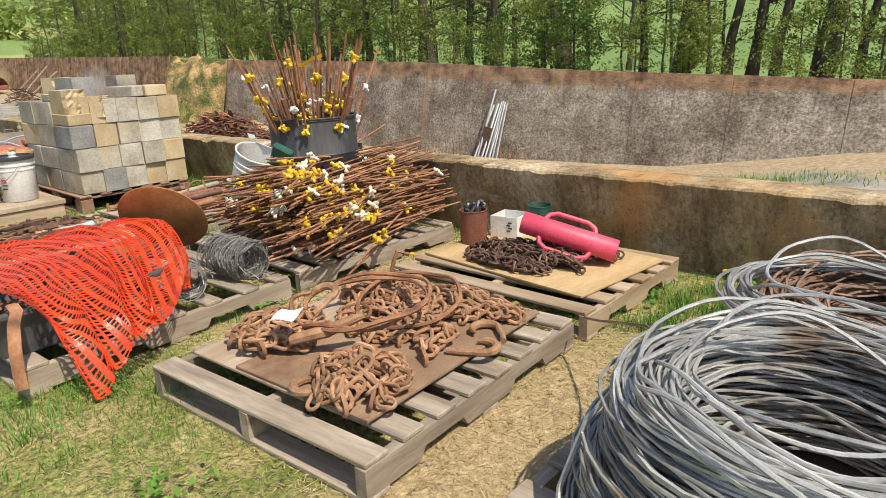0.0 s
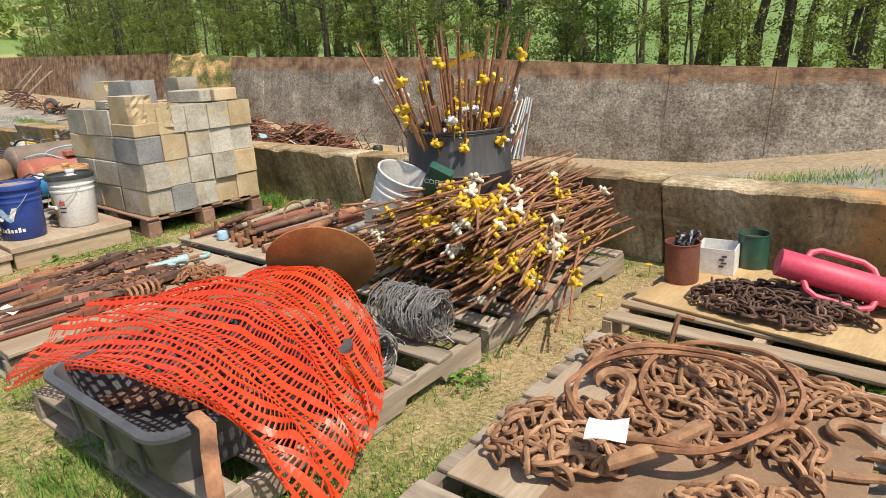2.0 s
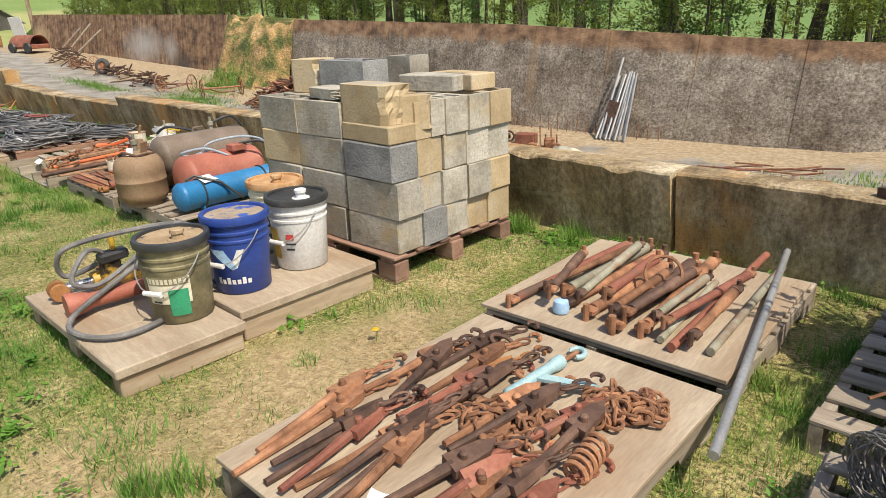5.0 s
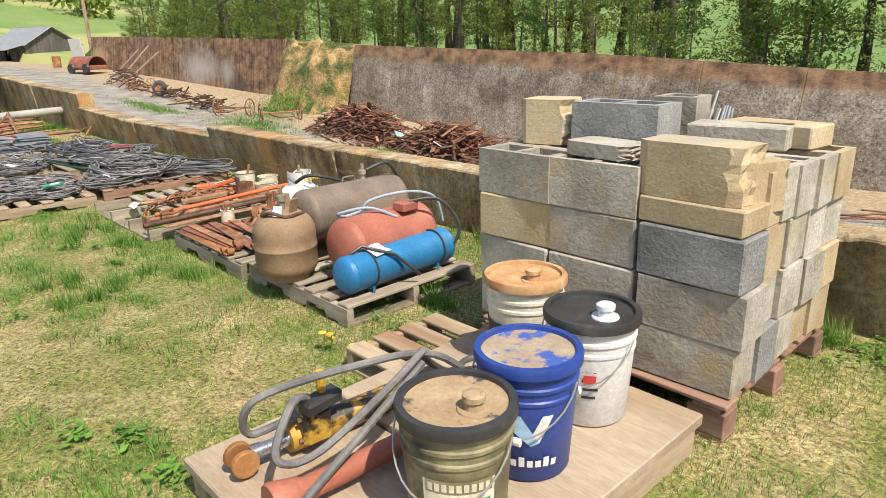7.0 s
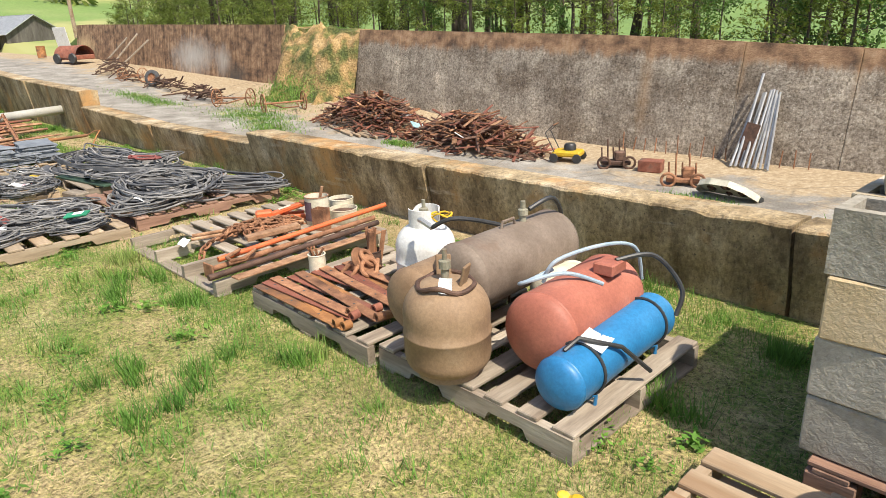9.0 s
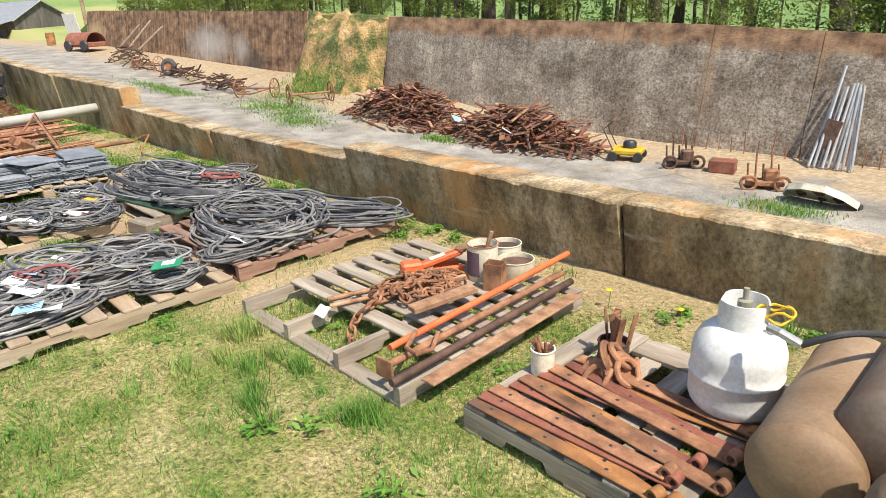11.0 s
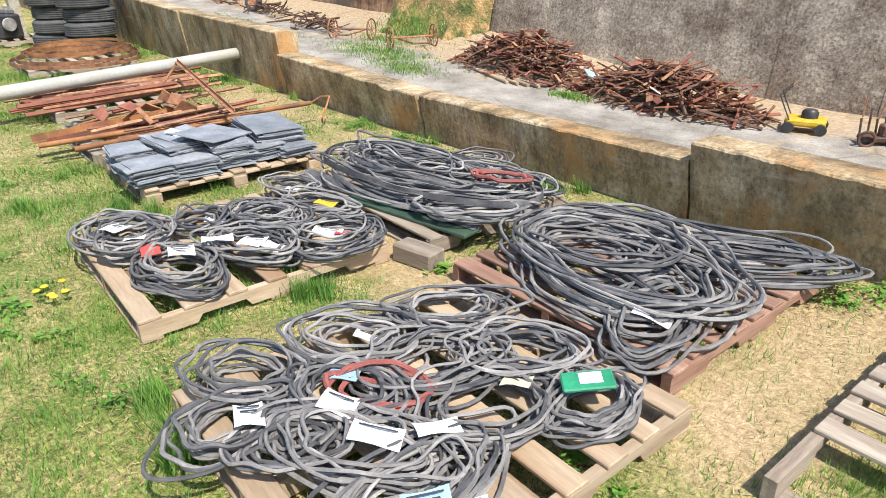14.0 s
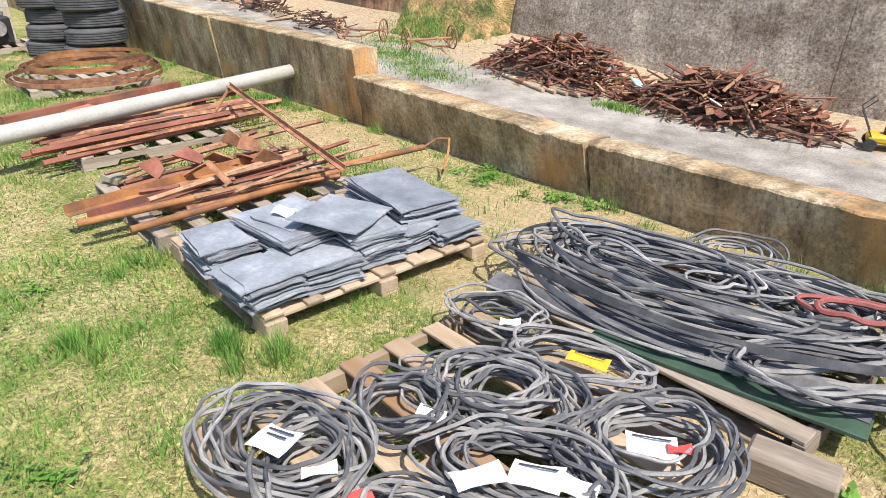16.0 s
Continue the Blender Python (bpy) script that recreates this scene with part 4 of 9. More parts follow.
# ---------------------------------------------------------------- wire coils
def wire_coil(name, cx, cy, z, r_low, r_top, r_hole, height, count, wire, mat, label, seed, stray=0):
    p = thing(name, label, "wire coil", pose(cx, cy, z))
    rng = random.Random(seed)
    body = Shape()
    for k in range(count):
        h = rng.random()
        top = r_low + (r_top - r_low) * h
        rr = r_hole + (top - r_hole) * (rng.random() ** 0.45)
        path = ring_path(rr, rr * rng.uniform(0.94, 1.0), 34, 0.05, rng.uniform(0, 40), 0.05)
        path += np.array([rng.uniform(-0.03, 0.03), rng.uniform(-0.03, 0.03), wire + (height - 2 * wire) * h])
        path[:, 2] = np.maximum(path[:, 2], wire)
        body.tube(path, wire * rng.uniform(0.75, 1.15), 5, True)
    tagged(part("wound_wire", body, mat, p, "tightly wound strands", smooth=True), kind="stuff")
    for k in range(stray):
        rr = r_top * rng.uniform(0.75, 1.06)
        path = ring_path(rr, rr * rng.uniform(0.85, 1.0), 44, 0.10, 60 + k, 0.10)
        path += np.array([rng.uniform(-0.08, 0.08), rng.uniform(-0.08, 0.08), height + 0.02])
        path[:, 2] = np.maximum(path[:, 2], height * 0.55)
        part("loose_loop", Shape().tube(path, wire * 1.1, 6, True), mat, p, smooth=True)
    return p


coil = wire_coil("wire_coil", 1.71, 1.24, 0.126, 0.50, 0.40, 0.19, 0.35, 270, 0.0047, M_STEEL, "large coil of grey galvanised wire rope on a pallet", 3, 5)
a = np.linspace(0.2, 2.9, 40)
part("loose_end", Shape().tube(np.stack([0.06 + 0.30 * np.cos(a + 0.4), 0.08 + 0.28 * np.sin(a + 0.1), 0.37 + 0.05 * np.sin(a)], 1), 0.005, 6), M_STEEL, coil, "springy loose loop of wire rope", smooth=True)
part("hanging_end", Shape().tube([(-0.28, 0.02, 0.375), (-0.33, -0.12, 0.36), (-0.40, -0.22, 0.24), (-0.42, -0.30, 0.10), (-0.36, -0.42, 0.02)], 0.007, 6), M_STEEL, coil, "end of rope hanging down", smooth=True)
part("long_tail", Shape().tube([(-0.38, 0.15, 0.30), (-0.52, 0.33, 0.24), (-0.66, 0.46, 0.17), (-0.80, 0.58, 0.10), (-0.92, 0.68, 0.05)], 0.005, 6), M_STEEL_RUST, coil, "thin rusty wire tail", smooth=True)
wire_coil("wire_coil", 1.72, 2.40, 0.126, 0.50, 0.44, 0.2, 0.16, 150, 0.0048, M_STEEL_RUST, "coil of rusty brown wire rope on a pallet", 5, 4)
wire_coil("wire_coil", 1.60, 2.30, 0.285, 0.46, 0.40, 0.30, 0.06, 18, 0.006, M_STEEL, "loose coil of grey wire lying on rusty coil", 9, 2)


# ---------------------------------------------------------------- chain pallet
def board(x0, x1, y0, y1, z, mat, label, t=0.012, rot=0.0, name="plywood_sheet"):
    g = Shape().box((x1 - x0, y1 - y0, t), b=0.002)
    return solid(name, g, mat, label, "board", pose((x0 + x1) / 2, (y0 + y1) / 2, z + t / 2, 0, 0, rot))


board(-0.28, 0.34, 0.90, 1.93, 0.130, M_PLY, "worn plywood sheet lying on the pallet", rot=3.5)
board(-0.02, 0.62, 0.92, 1.90, 0.143, M_PLY_RUST, "rust-stained brown board under the chains", rot=3.5)
HEAPS = [(-0.06, 1.15, 0.20, 0.20, 0.08, 5, 24), (-0.04, 1.67, 0.25, 0.17, 0.07, 4, 26), (0.34, 1.76, 0.28, 0.13, 0.06, 4, 26), (0.18, 1.46, 0.24, 0.22, 0.03, 3, 26), (0.47, 1.44, 0.16, 0.15, 0.03, 2, 16), (0.47, 1.07, 0.20, 0.17, 0.08, 4, 26)]
for k, (hx, hy, ax, ay, rise, n) in enumerate([h[:5] + h[6:] for h in HEAPS for _ in range(h[5])]):
    path = wander(hx, hy, ax, ay, 0.168, rise, n, 20 + k)
    chain(path, 0.070 if k % 3 else 0.058, 0.0078 if k % 3 else 0.0066, M_RUST_TAN, "heavy rusty chain heaped on a pallet", "heaped chains", k)


def hook(m, size=0.12, mat=M_RUST_TAN):
    pts = []
    for i in range(15):
        c = -0.6 + 4.1 * i / 14
        pts.append((size * 0.42 * math.cos(c), size * 0.42 * math.sin(c), 0))
    pts = [(size * 0.15, -size * 1.05, 0.0), (size * 0.3, -size * 0.6, 0)] + pts
    r = [0.011] * 2 + [0.012 + 0.004 * math.sin(i / 14 * 3.1) for i in range(13)] + [0.009, 0.004]
    return solid("hook", Shape().tube(pts, r, 8), mat, "heavy rusty forged chain hook", "hook", m, "chain hooks", smooth=True)


hook(pose(0.55, 1.62, 0.175, 0, 0, 60))
hook(pose(0.63, 1.50, 0.170, 0, 0, -50))
hook(pose(0.36, 0.95, 0.170, 0, 0, 150), 0.11)
hook(pose(0.02, 1.30, 0.30, 20, 0, 20), 0.11)
for k, (mx, my, rr, tilt) in enumerate([(0.14, 1.38, 0.27, 8), (0.22, 1.55, 0.22, 14)]):
    s = Shape()
    for j in range(2 - k):
        s.tube(ring_path(rr + 0.012 * j, (rr + 0.01 * j) * 0.86, 48, 0.08, 7 + k * 3 + j, 0.05) + np.array([0, 0, 0.015 * j]), 0.0085, 6, True)
    solid("wire_rope_loop", s, M_RUST, "rusty wire rope loop lying over the chains", "wire rope", pose(mx, my, 0.27 - 0.03 * k, tilt, -4, 20 * k), smooth=True)
solid("iron_bar", Shape().tube([(0, 0, 0), (0.02, 0.02, 0.14), (0.03, 0.05, 0.22), (0.06, 0.09, 0.20)], 0.009, 6), M_RUST, "bent rusty iron bar standing among chains", "bar", pose(0.02, 1.62, 0.16), smooth=True)
solid("iron_lever", Shape().tube([(0, 0, 0), (0.08, 0.10, 0.02), (0.17, 0.2, 0.07)], [0.02, 0.024, 0.014], 8), M_RUST_TAN, "flat tapered iron lever lying among chains", "lever", pose(0.12, 1.06, 0.22), smooth=True)
card("paper_tag", pose(0.12, 1.06, 0.318, 12, -10, 15), 0.10, 0.075, M_PAPER, "blank white paper tag lying on chains")

# ---------------------------------------------------------------- pallet with the post driver
board(-0.36, 0.66, 2.24, 2.92, 0.130, M_PLY_TAN, "tan plywood sheet on the pallet", rot=-6)
for k in range(5):
    chain(wander(0.14, 2.45, 0.34, 0.20, 0.155, 0.09, 34, 70 + k), 0.05, 0.0055, M_RUST_DARK, "dark chain piled on the plywood", "dark chains", 50 + k)
for k in range(2):
    chain(wander(0.30, 2.70, 0.26, 0.12, 0.155, 0.05, 26, 90 + k), 0.05, 0.0055, M_RUST_DARK, "dark chain piled on the plywood", "dark chains", 60 + k)


def post_driver(p, q):
    p, q = Vector(p), Vector(q)
    length = (q - p).length
    ax = (q - p).normalized()
    side = Vector((0.0, -0.80, -0.60))
    side = (side - ax * side.dot(ax)).normalized()
    turn = Matrix((side, ax.cross(side), ax)).transposed().to_4x4()
    ob = thing("post_driver", "pink-red steel fence post driver lying on chains", "post driver", Matrix.Translation(p) @ turn)
    part("tube", Shape().lathe([(0.0, 0.004), (0.052, 0.0), (0.055, 0.004), (0.055, length - 0.004), (0.052, length), (0.046, length), (0.046, 0.03), (0.0, 0.03)], 26), M_PINK, ob, "pink painted steel tube", smooth=True)
    for s in (-1, 1):
        pts = [(0.05 * s, 0, 0.10), (0.085 * s, 0, 0.115), (0.105 * s, 0, 0.15), (0.105 * s, 0, length - 0.17), (0.085 * s, 0, length - 0.13), (0.05 * s, 0, length - 0.115)]
        part("handle", Shape().tube(pts, 0.0125, 8), M_PINK, ob, "pink bent bar handle", smooth=True)
    return ob


post_driver((0.13, 2.46, 0.345), (0.55, 2.64, 0.215))


def tin(name, x, y, z, r, h, mat, label, ridges=0, tilt=(0, 0), full=None, rim=None):
    """An open tin or can with a rolled rim."""
    ob = thing(name, label, "can", pose(x, y, z, tilt[0], tilt[1], 0))
    prof = [(0.0, 0.003), (r * 0.97, 0.0), (r, 0.004)]
    for k in range(ridges):
        zz = h * (k + 1) / (ridges + 1)
        prof += [(r, zz - 0.008), (r + 0.003, zz), (r, zz + 0.008)]
    prof += [(r, h - 0.006), (r + 0.004, h - 0.003), (r + 0.003, h), (r - 0.003, h), (r - 0.003, 0.008), (0.0, 0.008)]
    part("shell", Shape().lathe(prof, 24), mat, ob, smooth=True)
    if rim:
        part("rim", Shape().tube(ring_path(r + 0.002, r + 0.002, 24) + np.array([0, 0, h]), 0.0035, 6, True), rim, ob, smooth=True)
    if full:
        part("filling", Shape().lathe([(0.0, h * full + 0.006), (r * 0.5, h * full + 0.004), (r - 0.006, h * full)], 18), M_RUST_DARK, ob, smooth=True)
    return ob


tin("can", -0.30, 2.60, 0.143, 0.075, 0.185, M_RUST_RED, "rusty red-brown tin can full of hardware", full=0.8)
for k in range(14):
    rod("steel_clip", (-0.30 + RNG.uniform(-.05, .05), 2.60 + RNG.uniform(-.05, .05), 0.30), (-0.30 + RNG.uniform(-.08, .08), 2.60 + RNG.uniform(-.08, .08), 0.345 + RNG.uniform(0, .06)), 0.008, M_CHROME if k % 3 == 0 else M_BLACK, "loose plated and black fittings in a can", "fitting", 6, "fittings in the can")
white_box = thing("plastic_tub", "white square plastic tub with printed label", "tub", pose(-0.22, 2.84, 0.143, 0, 0, 8))
xs4, zs4 = [-0.085, -0.08, 0.08, 0.085], [0, 0.005, 0.12]
part("tub", Shape().cells(xs4, xs4, zs4, lambda i, j, k: k == 0 or i != 1 or j != 1), M_WHITE, white_box)
for k in range(4):
    part("print", Shape().box((0.022, 0.003, 0.008), b=0.0005), M_INK, white_box, m=pose(0.03 + 0.012 * (k % 2), -0.0865, 0.04 + k * 0.016))
tin("can", -0.10, 2.96, 0.126, 0.068, 0.18, M_DKGREEN, "dark green open coffee tin", full=0.85)

# ---------------------------------------------------------------- net, tub and what lies round them
def catmull(p, t):
    n = len(p) - 1
    i = min(int(t * n), n - 1)
    f = t * n - i
    a, b, c, d = p[max(i - 1, 0)], p[i], p[i + 1], p[min(i + 2, n)]
    return 0.5 * (2 * b + (c - a) * f + (2 * a - 5 * b + 4 * c - d) * f * f + (3 * b - a - 3 * c + d) * f ** 3)


NET = [np.array(r, float) for r in (
    [(-1.93, 0.30, 0.10), (-1.50, 0.38, 0.27), (-1.05, 0.44, 0.36), (-0.72, 0.49, 0.36), (-0.54, 0.54, 0.22), (-0.41, 0.60, 0.02)],
    [(-1.90, 0.46, 0.25), (-1.48, 0.54, 0.35), (-1.06, 0.60, 0.385), (-0.76, 0.60, 0.36), (-0.57, 0.66, 0.29), (-0.46, 0.70, 0.13)],
    [(-1.98, 0.64, 0.31), (-1.50, 0.77, 0.39), (-1.10, 0.82, 0.42), (-0.86, 0.84, 0.375), (-0.64, 0.82, 0.30), (-0.49, 0.83, 0.19)],
    [(-1.78, 0.84, 0.31), (-1.42, 0.97, 0.42), (-1.12, 1.03, 0.435), (-0.88, 1.00, 0.38), (-0.68, 0.95, 0.29), (-0.54, 0.91, 0.20)],
    [(-1.50, 1.06, 0.33), (-1.30, 1.14, 0.45), (-1.12, 1.23, 0.455), (-0.95, 1.25, 0.37), (-0.83, 1.22, 0.29), (-0.76, 1.17, 0.23)])]


def net_at(u, v):
    rows = np.array([catmull(r, u) for r in NET])
    p = catmull(rows, v)
    # pleats that run along the bands, deeper towards the free ends, and small crumples
    ph = 2 * math.pi * (4.3 * v + 0.5 * noise.noise((u * 2.2, v * 1.5, 6)) + 0.35 * u)
    deep = 0.010 + 0.016 * abs(u - 0.45) * 2
    p[2] += deep * math.sin(ph) + 0.026 * noise.noise((u * 5, v * 6, 2)) + 0.012 * noise.noise((u * 17, v * 17, 5))
    p[1] += 0.9 * deep * math.cos(ph)
    p[0] += 0.02 * noise.noise((u * 4, v * 9, 8))
    p[2] = max(p[2], 0.02)
    return p


def safety_net():
    """Plastic fence net: wide bands joined by short webs, each row a part of its own."""
    ob = thing("safety_net", "orange plastic safety fence net draped over a tub", "safety net")
    bands, cols = 30, 64
    rng = random.Random(6)
    for b in range(bands):
        w = 0.27 if b % 2 else 0.19
        g = []
        for e in (-w, w):
            g.append([net_at(min(1, max(0.028 * (math.sin(b * 2.4) + 1) * (b % 3), i / cols)), min(1, max(0, (b + e) / (bands - 1)))) for i in range(cols + 1)])
        part("band", Shape().sheet(np.array(g)[::-1], 0.0022), M_NET, ob)
        if b < bands - 1:
            s = Shape()
            for i in range(cols):
                if rng.random() < (0.35 if i < 6 else 0.02):
                    continue
                u, du = (i + (0.5 if b % 2 else 0.0) + rng.uniform(-0.12, 0.12)) / cols, rng.uniform(0.0020, 0.0034)
                q = [net_at(min(1, max(0, u + k)), (b + f) / (bands - 1)) for f, k in ((0.14, -du), (0.14, du), (0.86, du), (0.86, -du))]
                s.sheet(np.array([[q[3], q[2]], [q[0], q[1]]]), 0.002)
            tagged(part("webbing", s, M_NET, ob), kind="stuff")


safety_net()


def tub():
    ob = thing("plastic_tub", "dark grey plastic mixing tub holding rusty parts", "tub", pose(-1.12, 0.70, 0.128, 0, 0, 2))

    def rr(lx, ly, r, z, n=6):
        out = []
        for cx, cy, a0 in ((1, 1, 0), (-1, 1, 90), (-1, -1, 180), (1, -1, 270)):
            for i in range(n):
                c = radians(a0 + 90 * i / (n - 1))
                out.append((cx * (lx / 2 - r) + r * math.cos(c), cy * (ly / 2 - r) + r * math.sin(c), z))
        return out
    loops = [rr(0.62, 0.60, 0.07, 0.0), rr(0.70, 0.68, 0.08, 0.17), rr(0.75, 0.73, 0.09, 0.172), rr(0.75, 0.73, 0.09, 0.185), rr(0.70, 0.68, 0.08, 0.19), rr(0.61, 0.59, 0.07, 0.012)]
    k = len(loops[0])
    fs = [(i * k + j, i * k + (j + 1) % k, (i + 1) * k + (j + 1) % k, (i + 1) * k + j) for i in range(5) for j in range(k)]
    fs += [tuple(range(k))[::-1], tuple(5 * k + j for j in range(k))]
    part("tub", Shape().add([p for lp in loops for p in lp], fs), M_TRAY, ob, smooth=True)
    for i in range(3):
        part("rib", Shape().box((0.03, 0.012, 0.12), b=0.003), M_TRAY, ob, m=pose(-0.2 + 0.2 * i, -0.333, 0.08, 7, 0, 0))


tub()
for k in range(5):
    rod("iron_bar", (-1.38 + 0.1 * k, 0.46 + 0.04 * k, 0.165 + 0.012 * k), (-1.20 + 0.12 * k, 0.95, 0.20 + 0.02 * (k % 3)), 0.022, M_RUST_DARK, "rusty machine part lying in the tub", "bar", 8, "parts in the tub")
solid("hoop_iron", Shape().tube([(-0.09, 0.01, 0.0), (0, 0, 0), (0.05, -0.03, -0.03), (0.085, -0.05, -0.10), (0.10, -0.06, -0.19), (0.10, -0.06, -0.25)], 0.022, 8, flat=0.35), M_RUST, "curved rusty flat iron leaning on a pallet", "iron strap", pose(-0.66, 0.46, 0.345), smooth=True)


def wire_roll(p, q, r, label, seed, turns=70):
    p, q = Vector(p), Vector(q)
    ob = thing("barbed_wire_roll", label, "wire roll", Matrix.Translation((p + q) / 2) @ (q - p).to_track_quat("Z", "Y").to_matrix().to_4x4())
    h = (q - p).length
    rng = random.Random(seed)
    s = Shape()
    for k in range(turns):
        rr = r * (0.55 + 0.45 * rng.random() ** 0.4)
        path = ring_path(rr, rr * rng.uniform(0.93, 1), 26, 0.10, rng.uniform(0, 50), 0.05)
        path[:, 2] += rng.uniform(-h / 2, h / 2)
        s.tube(path, 0.0026, 4, True)
        for j in range(3):
            c = path[rng.randrange(26)]
            d = np.array([rng.uniform(-1, 1), rng.uniform(-1, 1), rng.uniform(-1, 1)]) * 0.014
            s.tube([c - d, c + d], 0.0018, 3, caps=False)
    tagged(part("wound_wire", s, M_WIRE, ob, "grey barbed strands"), kind="stuff")
    part("loose_strand", Shape().tube(ring_path(r * 1.05, r * 0.8, 30, 0.3, seed, 0.2)[:22] + np.array([0.02, 0, h * 0.4]), 0.0024, 4), M_WIRE, ob)


wire_roll((-1.70, 1.40, 0.23), (-1.60, 1.52, 0.23), 0.105, "small roll of grey barbed wire standing on a pallet", 4, 60)
wire_roll((-1.08, 1.46, 0.245), (-0.80, 1.52, 0.225), 0.105, "roll of grey barbed wire lying on a pallet", 8, 80)
wire_roll((-0.95, 1.22, 0.22), (-0.80, 1.16, 0.22), 0.085, "small rusty roll of barbed wire", 12, 40)
disc = thing("disc_blade", "large rusty round disc blade tilted on a post", "disc blade", Matrix.Translation((-1.21, 1.28, 0.0)))
part("post", Shape().tube([(0, 0.0, 0.128), (0.02, 0.03, 0.46), (0.04, 0.05, 0.56)], 0.014, 10), M_RUST, disc, smooth=True)
part("blade", Shape().lathe([(0.0, 0.012), (0.08, 0.010), (0.15, 0.002), (0.212, -0.014), (0.214, -0.018), (0.15, -0.004), (0.08, 0.004), (0.0, 0.006)], 44), M_RUST_ORANGE, disc, smooth=True, m=pose(0, 0, 0.43, 0, 0, 42) @ pose(0, 0, 0, 122, 0, 0))
part("bolt", Shape().lathe([(0.022, 0.0), (0.022, 0.02), (0.014, 0.022), (0.014, 0.05), (0.0, 0.052)], 10), M_RUST, disc, m=pose(0, 0, 0.43, 0, 0, 42) @ pose(0, 0, 0, 122, 0, 0))


# ---------------------------------------------------------------- flagged fence stakes and the drum
def stakes():
    rng = random.Random(11)
    meshes = [Shape().tube([(0, -0.6, 0), (0.006, -0.2, 0.004), (-0.004, 0.25, -0.003), (0, 0.6, 0)], 0.0056, 6).mesh("fence_stake", M_RUST, True) for _ in range(1)]
    long_mesh = Shape().tube([(0, -0.68, 0), (-0.008, -0.2, 0.004), (0.006, 0.3, 0.003), (0.01, 0.68, 0)], 0.0060, 6).mesh("fence_stake", M_RUST, True)
    clips = {M_YELLOW: [], M_WHITE: [], M_CREAM: []}
    for mat in clips:
        for k in range(2):
            s = Shape()
            s.lathe([(0.009, -0.018), (0.013, -0.014), (0.011, 0.012), (0.008, 0.018)], 8)
            for j in range(4):
                s.box((rng.uniform(0.02, 0.04), rng.uniform(0.01, 0.016), rng.uniform(0.012, 0.02)), pose(0, 0, rng.uniform(-0.012, 0.014), rng.uniform(-40, 40), rng.uniform(-40, 40), 95 * j + 30 * k) @ pose(0.014, 0, 0))
            clips[mat].append(s.mesh("insulator", mat, True))
    n = 0
    for k in range(230):
        t = rng.random()
        x = -1.60 + 0.86 * rng.random()
        ridge = 0.46 * max(0.08, 1 - ((x + 1.18) / 0.52) ** 2) ** 0.8
        z = 0.14 + ridge * rng.random() ** 0.6
        yaw, pitch = rng.gauss(8, 10), rng.gauss(-1, 4)
        m = pose(x, 2.36 + rng.uniform(-0.12, 0.12), z, pitch, 0, yaw)
        ob = solid("fence_stake", long_mesh if rng.random() < 0.35 else meshes[0], M_RUST, "thin rusty steel fence stake in a heap", "fence stake", m, "fence stakes heaped on a pallet")
        if rng.random() < 0.75 and z > 0.14 + ridge * 0.3:
            mat = M_YELLOW if rng.random() < 0.8 else M_CREAM
            part("insulator", rng.choice(clips[mat]), mat, ob, m=pose(0, rng.choice((-1, -1, 1)) * rng.uniform(0.15, 0.5), 0.004, 90, rng.uniform(0, 360), 0) @ Matrix.Scale(1.3, 4))
            if rng.random() < 0.6:
                part("insulator", rng.choice(clips[mat]), mat, ob, m=pose(0, -rng.uniform(0.05, 0.55), 0.004, 90, rng.uniform(0, 360), 0) @ Matrix.Scale(1.3, 4))
    drum = thing("steel_drum", "cut-down black steel drum holding fence stakes", "drum", pose(-1.43, 2.42, 0.40))
    part("shell", Shape().lathe([(0.0, 0.006), (0.262, 0.0), (0.268, 0.01), (0.268, 0.20), (0.274, 0.21), (0.268, 0.22), (0.268, 0.41), (0.275, 0.415), (0.275, 0.425), (0.262, 0.425), (0.262, 0.02), (0.0, 0.02)], 48), M_DRUM, drum, smooth=True)
    part("rim", Shape().tube([(0.272 * math.cos(c), 0.272 * math.sin(c), 0.426) for c in np.linspace(0, 2 * math.pi, 49)[:-1]], 0.007, 8, True), M_DRUM, drum, "rolled top rim", smooth=True)
    box_s = thing("steel_drum", "rusty drum base under the stakes", "drum", pose(-1.43, 2.46, 0.128))
    part("shell", Shape().lathe([(0.0, 0.0), (0.24, 0.0), (0.245, 0.01), (0.245, 0.26), (0.24, 0.268), (0.0, 0.268)], 32), M_RUST_DARK, box_s, smooth=True)
    for k in range(84):
        a, r = rng.uniform(0, 6.28), 0.2 * rng.random() ** 0.6
        bx, by = -1.43 + 0.6 * r * math.cos(a), 2.42 + 0.6 * r * math.sin(a)
        lean = 32 * r / 0.2 + rng.uniform(-4, 4)
        ln = rng.uniform(0.24, 0.47) if k >= 4 else 0.27
        m = Matrix.Translation((bx, by, 0.425)) @ pose(0, 0, 0, 0, 0, math.degrees(a)) @ pose(0, 0, 0, 0, lean * 0.8, 0) @ pose(0, 0, ln, 90, 0, 0)
        thick = k < 4
        me = Shape().tube([(0, -ln, 0), (0, ln, 0)], 0.024 if thick else 0.0065, 8 if thick else 5).mesh("fence_stake", M_RUST, True)
        ob = solid("fence_stake", me, M_RUST, "thick rusty post standing in the drum" if thick else "thin rusty fence stake standing in the drum", "fence stake", m, "fence stakes standing in the drum")
